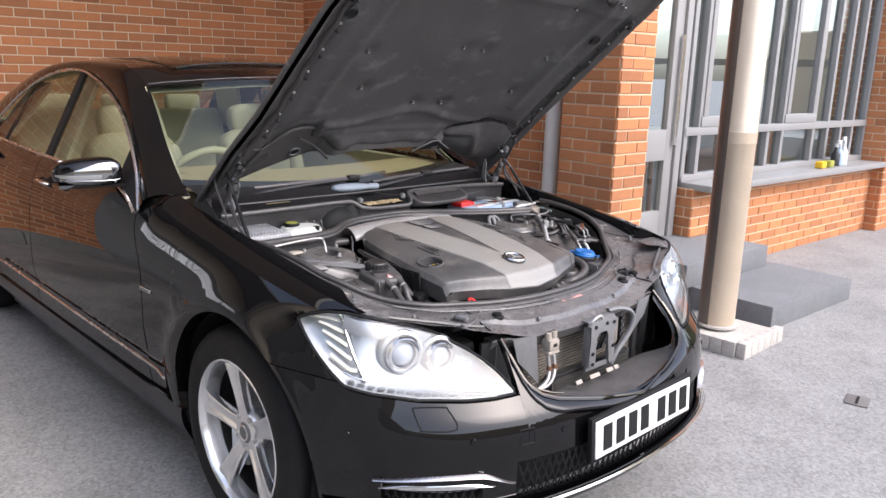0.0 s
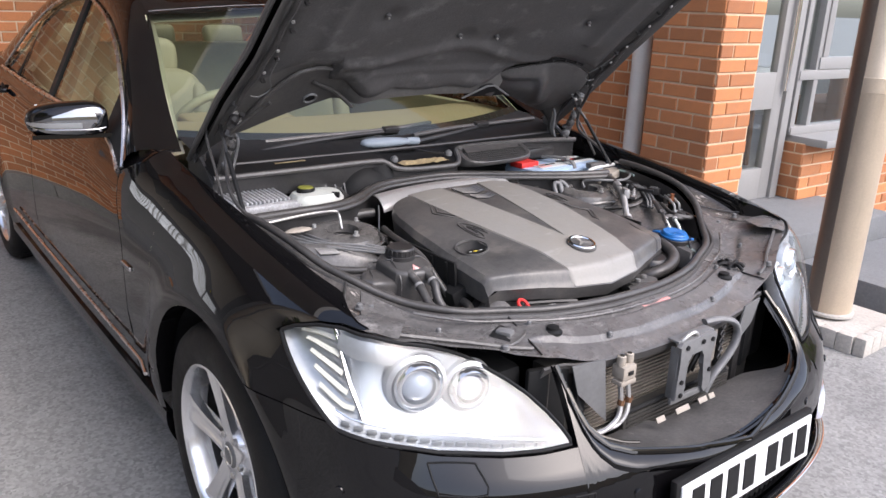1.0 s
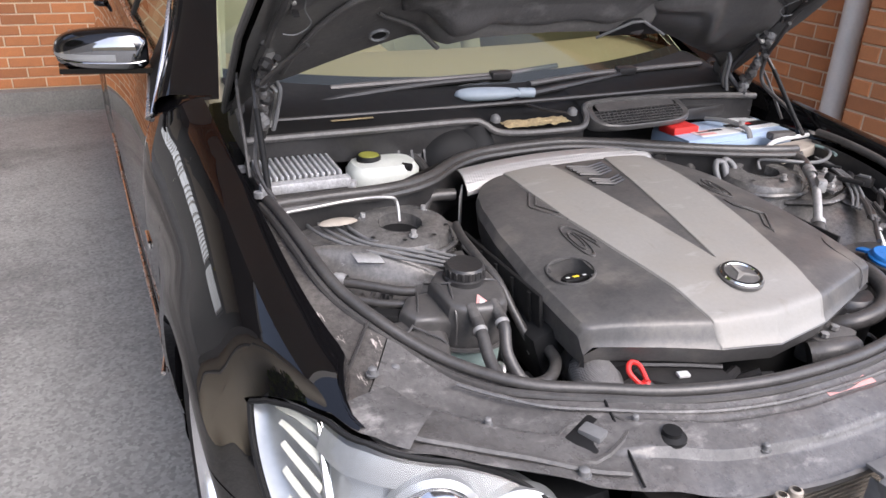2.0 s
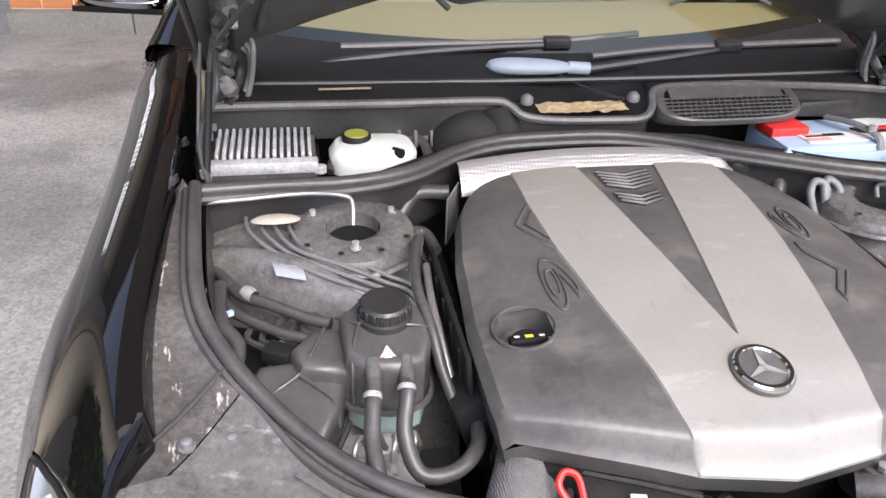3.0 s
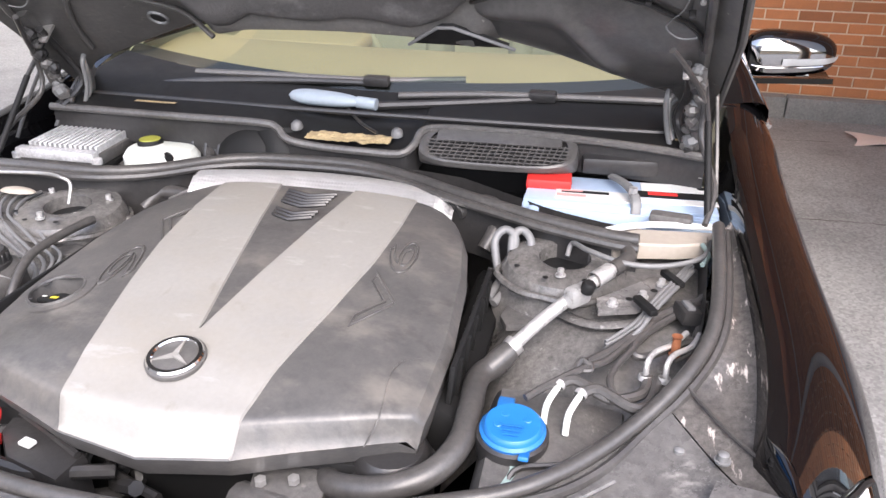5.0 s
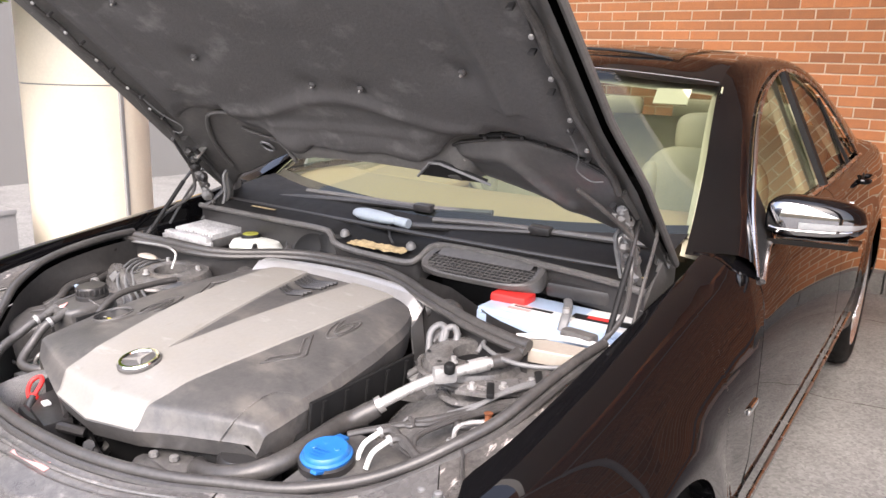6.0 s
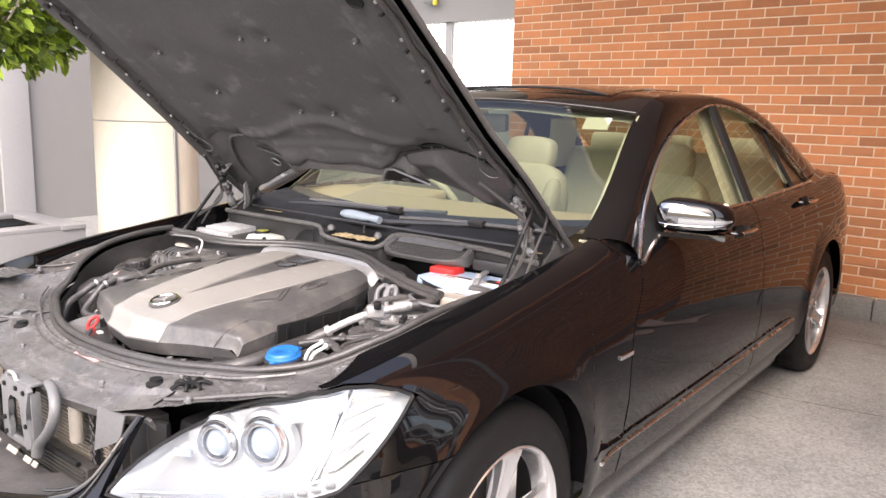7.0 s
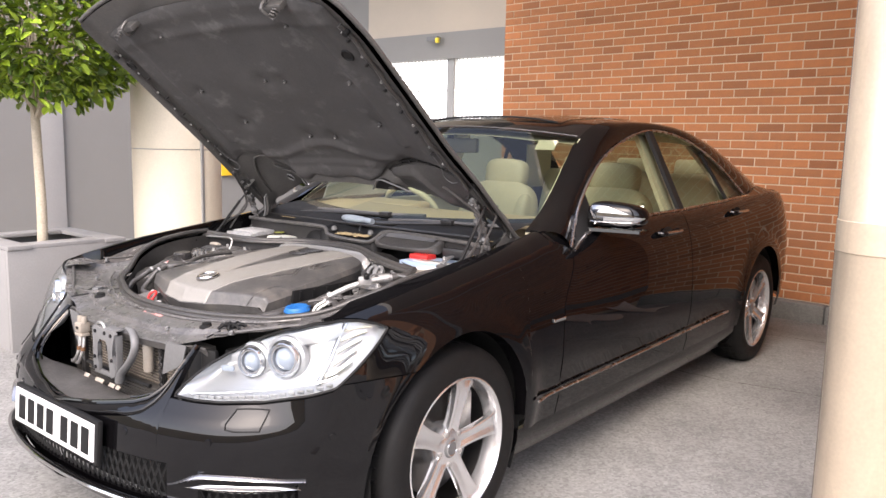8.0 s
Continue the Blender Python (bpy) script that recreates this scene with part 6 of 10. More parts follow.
# ---- wheels ----
def wheel(sg, y, spin):
    c = Vector((sg * 0.812, y, 0.338))
    out = Vector((sg, 0, 0))
    R = 0.343
    hubm = bm_new()
    prof = [(0.238, 0.085), (0.245, 0.098), (0.268, 0.104), (0.30, 0.103), (0.326, 0.092), (0.338, 0.074), (R, 0.055), (R, -0.09), (0.33, -0.115), (0.26, -0.12), (0.238, -0.1)]
    add_lathe(hubm, prof, c, out, 64)
    w = part("wheel", bm_new_rim(c, out), "alloy", CAR, "silver alloy wheel with five broad spokes")
    t = part("tyre", hubm, "tyre", w)
    grooves = bm_new()
    q = Vector((0, 0, 1)).rotation_difference(out).to_matrix()
    for k in range(56):
        a = 2 * math.pi * k / 56
        p = lambda r, aa, h: c + q @ Vector((r * math.cos(aa), r * math.sin(aa), h))
        add_tube(grooves, [p(R + 0.0005, a, 0.052), p(R + 0.0012, a + 0.02, 0.02), p(R + 0.0012, a + 0.03, -0.02)], 0.0028, 4, 0)
    part("tread_groove", grooves, "black", t)
    rings = bm_new()
    for h in (-0.045, -0.01, 0.03):
        add_lathe(rings, [(R + 0.0006, h - 0.004), (R + 0.0012, h), (R + 0.0006, h + 0.004)], c, out, 64)
    part("tread_channel", rings, "black", t)
    # spokes
    for k in range(5):
        a = spin + 2 * math.pi * k / 5
        bm = bm_new()
        def sp(r, u):
            half = lerp(r, [0.05, 0.08, 0.13, 0.20, 0.232], [0.030, 0.027, 0.028, 0.036, 0.050])
            h = lerp(r, [0.05, 0.10, 0.16, 0.212, 0.234], [0.060, 0.068, 0.076, 0.083, 0.082])
            h += 0.010 * (abs(u) ** 1.5) - 0.004 - 0.006 * max(0, abs(u) - 0.75) * 4
            return c + q @ Vector((r * math.cos(a) - half * u * math.sin(a), r * math.sin(a) + half * u * math.cos(a), h))
        add_sheet(bm, sp, steps(0.045, 0.235, 12), steps(-1, 1, 10), 0.028 * (1))
        part("spoke", bm, "alloy", w)
    hub = bm_new()
    add_lathe(hub, [(0, 0.062), (0.052, 0.062), (0.068, 0.056), (0.078, 0.035), (0.078, 0.0)], c, out, 40)
    part("hub", hub, "alloy", w)
    part("hub_cap", lathe([(0, 0.068), (0.026, 0.068), (0.031, 0.066), (0.034, 0.062)], c, out, 32), "greycover", w)
    part("cap_ring", lathe([(0.022, 0.0685), (0.0245, 0.0705), (0.027, 0.0685)], c, out, 32), "chrome", w)
    for k in range(5):
        a = spin + 2 * math.pi * (k + 0.5) / 5
        p = c + q @ Vector((0.056 * math.cos(a), 0.056 * math.sin(a), 0.05))
        part("wheel_bolt", lathe([(0.009, 0.0), (0.009, 0.014), (0.005, 0.017), (0, 0.017)], p, out, 6), "dullmetal", w)
    # added dark liner and backing: shade between the spokes put into colour
    part("rim_barrel", lathe([(0.2195, 0.035), (0.2150, -0.075)], c, out, 48), "disc", w)
    part("rim_backing", lathe([(0.165, -0.040), (0.215, -0.060)], c, out, 48), "black", w)
    part("brake_disc", lathe([(0.05, -0.0), (0.168, -0.0), (0.168, -0.03), (0.05, -0.03)], c, out, 48), "disc", w)
    part("brake_caliper", box(c + q @ Vector((0.13 * math.cos(2.2), 0.13 * math.sin(2.2), -0.005)), (0.07, 0.10, 0.16), None, 0.015), "dullmetal", w)
    return w


def bm_new_rim(c, out):
    return lathe([(0.238, 0.092), (0.242, 0.098), (0.237, 0.100), (0.230, 0.092), (0.226, 0.075), (0.221, 0.04), (0.217, -0.08), (0.238, -0.1)], c, out, 64)


# one wheel is turned a little differently from the next
wheel(-1, 0.0, math.radians(8))
wheel(1, 0.0, math.radians(26))
wheel(-1, 3.05, math.radians(40))
wheel(1, 3.05, math.radians(-10))


# ---- cabin ----
def cabin():
    part("dashboard", sheet(lambda u, v: (u * 0.70, 0.625 + 0.11 * u * u + 0.48 * v, 0.985 + 0.03 * math.sin(v * math.pi) - 0.10 * max(0, v - 0.75) * 4 * 0.5), steps(-1, 1, 18), steps(0, 1, 10), 0.05), "dash", CAR, "tan leather dashboard top")
    part("dashboard_face", box((0, 1.08, 0.82), (1.40, 0.12, 0.26), None, 0.04), "leather", CAR)
    part("instrument_hood", box((-0.37, 1.04, 0.995), (0.40, 0.16, 0.05), turn(6), 0.024, 4), "dash", CAR)
    part("cabin_floor", box((0, 2.0, 0.32), (1.5, 2.8, 0.05)), "leather_dark", CAR)
    part("centre_console", box((0, 1.6, 0.55), (0.24, 1.1, 0.30), None, 0.03), "leather", CAR)
    sw = part("steering_wheel", bmesh_torus(Vector((-0.37, 1.22, 0.93)), Vector((0, 0.85, 0.5)), 0.185, 0.017), "leather", CAR, "cream leather rimmed steering wheel")
    part("wheel_hub", box((-0.37, 1.215, 0.925), (0.15, 0.05, 0.12), turn(-30), 0.03), "leather", sw)
    def pad(c, half, power, axis_tilt=0.0):
        """Rounded cushion."""
        q = lambda a, p: math.copysign(abs(a) ** p, a)
        rot = turn(axis_tilt)
        def g(a, b):
            return Vector(c) + rot @ Vector((half[0] * q(math.cos(b), power) * q(math.sin(a), power), half[1] * q(math.cos(b), power) * q(math.cos(a), power), half[2] * q(math.sin(b), power)))
        return weld(sheet(g, steps(0, 2 * math.pi, 32), steps(-math.pi / 2, math.pi / 2, 18)))
    for sx in (-0.37, 0.37):
        s = part("front_seat", pad((sx, 1.63, 0.52), (0.265, 0.29, 0.11), 0.5), "leather", CAR, "cream leather front seat with head restraint")
        part("seat_back", pad((sx, 1.985, 0.79), (0.255, 0.085, 0.315), 0.5, -15), "leather", s)
        for d in (-1, 1):
            part("side_bolster", pad((sx + d * 0.205, 1.935, 0.77), (0.050, 0.075, 0.27), 0.7, -15), "leather", s)
        part("head_restraint", pad((sx, 2.085, 1.145), (0.145, 0.060, 0.090), 0.55, -8), "leather", s)
        for d in (-0.07, 0.07):
            part("restraint_post", tube([(sx + d, 2.08, 1.03), (sx + d, 2.085, 1.09)], 0.007, 8, 0), "chrome", s)
    r = part("rear_seat", box((0, 2.72, 0.60), (1.36, 0.55, 0.20), None, 0.06, 3), "leather", CAR, "cream leather rear bench")
    part("rear_back", box((0, 3.00, 0.88), (1.34, 0.16, 0.56), turn(-18), 0.06, 3), "leather", r)
    for sx in (-0.42, 0.0, 0.42):
        part("head_restraint", box((sx, 3.09, 1.19), (0.24, 0.08, 0.12), turn(-12), 0.035, 3), "leather", r)
    part("rear_shelf", box((0, 3.28, 1.08), (1.3, 0.42, 0.02)), "lining", CAR)
    for sg in MIRRORED:
        part("door_lining", box((sg * 0.775, 1.75, 0.72), (0.05, 2.2, 0.56), None, 0.02), "leather", CAR)
        part("centre_pillar_lining", sheet(lambda v, u: (sg * (0.775 - 0.19 * v), 1.83 + 0.13 * u, 0.96 + 0.42 * v), steps(0, 1, 8), steps(0, 1, 3), 0.02), "lining", CAR)
        part("rear_pillar_lining", sheet(lambda v, u: (sg * (0.72 - 0.16 * v), 2.84 + 0.30 * u - 0.25 * v, 1.03 + 0.30 * v), steps(0, 1, 8), steps(0, 1, 5), 0.02), "lining", CAR)
        part("front_pillar_lining", sheet(lambda t, v: flip(on_line(RAIL, 0.02 + 0.36 * t).lerp(on_line(DLO, 0.02 + 0.36 * t), 0.1 + 0.8 * v) - Vector((0.03, 0, 0.02)), sg), steps(0, 1, 12), steps(0, 1, 3)), "lining", CAR)
    part("rear_view_mirror", box((0, 1.12, 1.315), (0.23, 0.03, 0.07), None, 0.012), "leather_dark", CAR)
    part("permit_sticker", box(ws(0.80, 0.90) + Vector((0, 0.012, -0.012)), (0.10, 0.006, 0.055), turn(-40)), "lining", CAR, "pale paper permit inside the windscreen")


def bmesh_torus(c, axis, R, r, n=40, m=10):
    q = Vector((0, 0, 1)).rotation_difference(axis.normalized()).to_matrix()
    pts = [c + q @ Vector((R * math.cos(2 * math.pi * k / n), R * math.sin(2 * math.pi * k / n), 0)) for k in range(n)]
    return tube(pts, r, m, 0, True)


cabin()


# ---- bonnet, raised on its hinges ----
HOOD_O = Vector((0, 0.565, 1.005))
HOOD_A = radians(40.0)
HOOD_D = Vector((0, -math.cos(HOOD_A), math.sin(HOOD_A)))
HOOD_N = Vector((0, math.sin(HOOD_A), math.cos(HOOD_A)))


def hood_rear(u):
    """Where the rear edge lies along the bonnet: cut back round the wipers in the middle."""
    return lerp(abs(u), [0, 0.27, 0.38, 0.60, 0.80, 0.88, 0.93, 1.0], [0.240, 0.236, 0.216, 0.150, 0.088, 0.075, 0.045, 0.0])


def hood_uv(u, v, up=0.0):
    """u: -1 to 1 across, v: metres from the hinge line towards the nose, up: off the skin towards the outside."""
    w = max(0.0, v) / 1.26
    hw = lerp(w, [0, 0.25, 0.4, 0.6, 0.8, 0.9, 0.96, 1.0, 1.04], [0.737, 0.735, 0.715, 0.715, 0.713, 0.698, 0.672, 0.648, 0.61])
    crown = 0.050 * (1 - u * u) - 0.028 * abs(u) ** 6 - 0.05 * max(0.0, w - 0.75) ** 2 * 8
    return HOOD_O + Vector((u * hw, 0, 0)) + HOOD_D * v + HOOD_N * (crown + up)


def hood_nose(u):
    return 1.30 - 0.06 * abs(u) ** 3


def hood_point(u, w, up=0.0):
    a, b = hood_rear(u), hood_nose(u)
    return hood_uv(u, a + (b - a) * w, up)


def lobe_top(u):
    return lerp(u, [0.35, 0.40, 0.53, 0.667, 0.794, 0.90, 0.94], [0.305, 0.330, 0.362, 0.385, 0.374, 0.335, 0.245])


def lobe_foot(u):
    return lerp(u, [0.35, 0.40, 0.575, 0.70, 0.83, 0.90, 0.94], [0.245, 0.196, 0.158, 0.118, 0.088, 0.130, 0.225])


def lobe(u, t):
    """Bulged pressing over the hinge side, with a ridge that runs along it and turns down."""
    v = lobe_foot(u) + (lobe_top(u) - lobe_foot(u)) * t
    k = (u - 0.35) / 0.59
    bulge = max(0.0, math.sin(math.pi * t)) ** 0.55 * max(0.0, math.sin(math.pi * k)) ** 0.5
    ridge = math.exp(-((t - 0.80 + 0.55 * ease(0.35, 0.62, k)) / 0.14) ** 2) * (1 - ease(0.62, 0.72, k)) * ease(0.0, 0.1, k)
    return hood_uv(u, v, -0.020 - 0.026 * bulge - 0.014 * ridge)


def hood_depth(u, v):
    """How deep the inner pressing hangs below the skin."""
    a = abs(u)
    flange = (1 - ease(0.24, 0.33, v)) * (1 - ease(0.36, 0.46, a))
    return 0.018 + 0.048 * flange + 0.010 * ease(0.94, 0.99, a)


def bonnet():
    h = part("bonnet", sheet(lambda u, w: hood_point(u, w, 0), steps(-1, 1, 40), steps(0, 1, 34), 0.0), "paint", CAR, "raised black bonnet with dark lining underneath")
    ins = lambda u, w, k=0.0: hood_uv(u * 0.985, hood_rear(u) + 0.006 + (hood_nose(u) - hood_rear(u) - 0.015) * w, -hood_depth(u, hood_rear(u) + 0.006 + (hood_nose(u) - hood_rear(u)) * w) - k)
    part("inner_panel", sheet(ins, steps(-1, 1, 110), steps(0, 0.3, 44) + steps(0.32, 1, 30)), "hoodback", h, "black painted inner pressing of the bonnet")
    part("rear_flange", sheet(lambda u, t: hood_point(u * 0.985, 0, 0).lerp(ins(u, 0), t), steps(-1, 1, 60), steps(0, 1, 4)), "hoodback", h)
    edge = [hood_point(-1, w, -0.006) for w in steps(0, 1, 24)] + [hood_point(u, 1, -0.006) for u in steps(-0.95, 0.95, 24)] + [hood_point(1, w, -0.006) for w in reversed(steps(0, 1, 24))] + [hood_point(u, 0, -0.006) for u in reversed(steps(-0.95, 0.95, 40))]
    part("folded_edge", tube(edge, 0.008, 8, 0, True), "hoodback", h)
    for s in (-1, 1):
        part("edge_seal", tube([hood_uv(s * 0.925, v, -0.034 - 0.003 * math.sin(v * 48)) for v in steps(0.30, 1.08, 60)], 0.0085, 8, 0), "rubber", h)
    lb = part("lobe_panel", sheet(lobe, steps(0.352, 0.938, 60), steps(0, 1, 36)), "tankplastic", h, "dark glossy bulged pressing of the bonnet")
    rim = [lobe(u, 1.0) - HOOD_N * 0.004 for u in steps(0.36, 0.93, 24)]
    part("lobe_rim", tube(rim, 0.005, 8, 1, flat=0.8), "plastic", lb)
    part("lobe_duct", tube([p + HOOD_D * 0.016 for p in rim[6:19]], 0.0055, 8, 1), "black", lb)
    for k in (7, 10, 13, 16, 18):
        part("duct_clip", box(rim[k] + HOOD_D * 0.016 - HOOD_N * 0.006, (0.010, 0.010, 0.010), turn(40), 0.003), "plastic", lb)
    # flat pressing on the other side: swaged bar, round hole with a bright rim
    flat = lambda u, v, k=0.0: hood_uv(u, v, -hood_depth(u, v) - k)
    part("swage_bar", tube([flat(-0.60, 0.305, 0.002), flat(-0.57, 0.292, 0.007), flat(-0.47, 0.246, 0.008), flat(-0.385, 0.210, 0.006)], [0.006, 0.012, 0.012, 0.008], 10, 5, flat=0.7), "hoodback", h)
    hole = flat(-0.565, 0.216, 0.0015)
    part("panel_hole", lathe([(0, 0.001), (0.018, 0.001)], hole, -HOOD_N, 24), "black", h)
    part("hole_rim", lathe([(0.016, 0.0), (0.0185, 0.005), (0.022, 0.005), (0.024, 0.0)], hole, -HOOD_N, 24), "greycover", h)
    part("panel_fold", tube([flat(-0.54, 0.360, 0.004), flat(-0.60, 0.376, 0.006), flat(-0.66, 0.378, 0.006), flat(-0.715, 0.362, 0.006), flat(-0.775, 0.30, 0.006), flat(-0.82, 0.22, 0.006), flat(-0.845, 0.13, 0.005)], 0.0065, 8, 5), "hoodback", h)
    # felt lining with quilted relief, held by studs
    def rear_edge(u):
        return lerp(abs(u), [0, 0.20, 0.30, 0.38, 0.46, 0.58, 0.74, 0.82, 0.9], [0.272, 0.268, 0.290, 0.338, 0.368, 0.392, 0.398, 0.386, 0.362]) - 0.075 * ease(0.57, 0.53, -u) * ease(0.22, 0.38, -u) + 0.006 * math.sin(u * 23)
    STUDS = [(-0.478, 0.60), (-0.047, 0.502), (0.155, 0.499), (0.598, 0.59), (-0.015, 0.812), (0.132, 0.804), (-0.60, 0.79), (0.62, 0.80), (-0.50, 1.08), (0.50, 1.06)]
    def felt(u, t):
        v0, v1 = rear_edge(u), 1.20 - 0.10 * abs(u) ** 4
        v = v0 + (v1 - v0) * t
        e = min(1.0, (1 - abs(u) / 0.885) * 14, t * 18, (1 - t) * 22)
        q = noise.noise(Vector((u * 2.2, v * 3.2, 0.7))) * 0.008 + noise.noise(Vector((u * 5.0 + 3, v * 7.0, 4.2))) * 0.004
        ridge = 0.010 * math.exp(-((abs(u) - 0.70) / 0.03) ** 2) * (v > 0.5) + 0.009 * math.exp(-((v - 0.43 - 0.035 * math.cos(u * 7)) / 0.020) ** 2) * (abs(u) < 0.55) + 0.006 * math.exp(-((v - 0.355) / 0.016) ** 2) * (abs(u) < 0.4) + 0.006 * math.exp(-((v - 1.08) / 0.02) ** 2)
        dent = 0.0
        for (us, vs) in STUDS:
            dent += 0.011 * math.exp(-(((u - us) * 0.74) ** 2 + (v - vs) ** 2) / 0.0012)
        hang = 0.036 * (1 - ease(0.26, 0.37, v)) * (1 - ease(0.36, 0.48, abs(u)))
        return hood_uv(u, v, -0.020 - hang - (0.018 + q + ridge - dent) * max(0.0, e) ** 0.5)
    f = part("bonnet_lining", sheet(felt, steps(-0.885, 0.885, 110), steps(0, 1, 110)), "felt", h, "dark grey quilted insulation felt")
    for us, vs in STUDS:
        p = hood_uv(us, vs, -0.033)
        part("lining_stud", lathe([(0, 0.005), (0.007, 0.004), (0.0085, 0.001), (0.0085, -0.004)], p, -HOOD_N, 14), "felt", f)
        part("stud_pin", lathe([(0, 0.009), (0.0028, 0.0085), (0.003, 0.004)], p, -HOOD_N, 8), "dullmetal", f)
    for s in (-1, 1):
        for v in (0.40, 0.49, 0.60, 0.70, 0.80, 0.91, 1.01):
            part("edge_clip", box(hood_uv(s * 0.885, v, -0.041), (0.012, 0.016, 0.006), turn(40), 0.002), "plastic", h)
            part("edge_stud", lathe([(0, 0.005), (0.0045, 0.004), (0.005, 0)], hood_uv(s * 0.905, v + 0.04, -0.040), -HOOD_N, 8), "dullmetal", h)
        # lift-off openings near the nose
        part("lining_slot", lathe([(0, 0.001), (0.017, 0.001), (0.021, 0.005), (0.024, 0.0)], hood_uv(0.80 if s > 0 else -0.892, 0.947 if s > 0 else 0.994, -0.044), -HOOD_N, 20), "black", h)
        part("rubber_buffer", lathe([(0, 0.018), (0.010, 0.018), (0.012, 0.0)], hood_uv(s * 0.93, 1.05, -0.03), -HOOD_N, 14), "black", h)
        latch = part("latch_striker", box(hood_uv(s * 0.62, 1.165, -0.045), (0.10, 0.06, 0.02), turn(40), 0.006), "hoodback", h)
        part("striker_loop", tube([hood_uv(s * 0.60, 1.145, -0.05), hood_uv(s * 0.60, 1.15, -0.085), hood_uv(s * 0.60, 1.185, -0.085), hood_uv(s * 0.60, 1.19, -0.05)], 0.006, 8, 3), "hoodback", latch)
        part("striker_spring", tube([hood_uv(s * 0.66 + 0.012 * math.cos(k * 1.2), 1.165 + 0.010 * math.sin(k * 1.2), -0.05 - 0.0022 * k) for k in range(26)], 0.0028, 6, 0), "hoodback", latch)
        # torn edge of the lining beside the hinge
        part("lining_tear", tube([hood_uv(s * 0.90, 0.34, -0.044), hood_uv(s * 0.86, 0.335, -0.050), hood_uv(s * 0.83, 0.36, -0.048), hood_uv(s * 0.87, 0.42, -0.046), hood_uv(s * 0.885, 0.50, -0.045)], 0.0015, 6, 4), "greycover", h)
    lay = Matrix(((1, 0, 0, 0), (0, HOOD_D.y, -HOOD_N.y, 0), (0, HOOD_D.z, -HOOD_N.z, 0), (0, 0, 0, 1)))
    c = hood_uv(0.315, 0.246, -0.058)
    slot = part("panel_slot", prism([(-0.085, -0.020), (-0.022, 0.036), (0.0, 0.038), (0.10, -0.022)], -0.004, 0.008, 0.002, Matrix.Translation(c) @ lay), "black", h, "dark three-cornered opening in the bonnet pressing")
    part("slot_rim", tube([c + Vector((x, 0, 0)) + HOOD_D * y - HOOD_N * 0.009 for x, y in ((-0.095, -0.024), (-0.028, 0.041), (0.002, 0.043), (0.112, -0.024))], 0.0035, 8, 0), "greycover", slot)


bonnet()


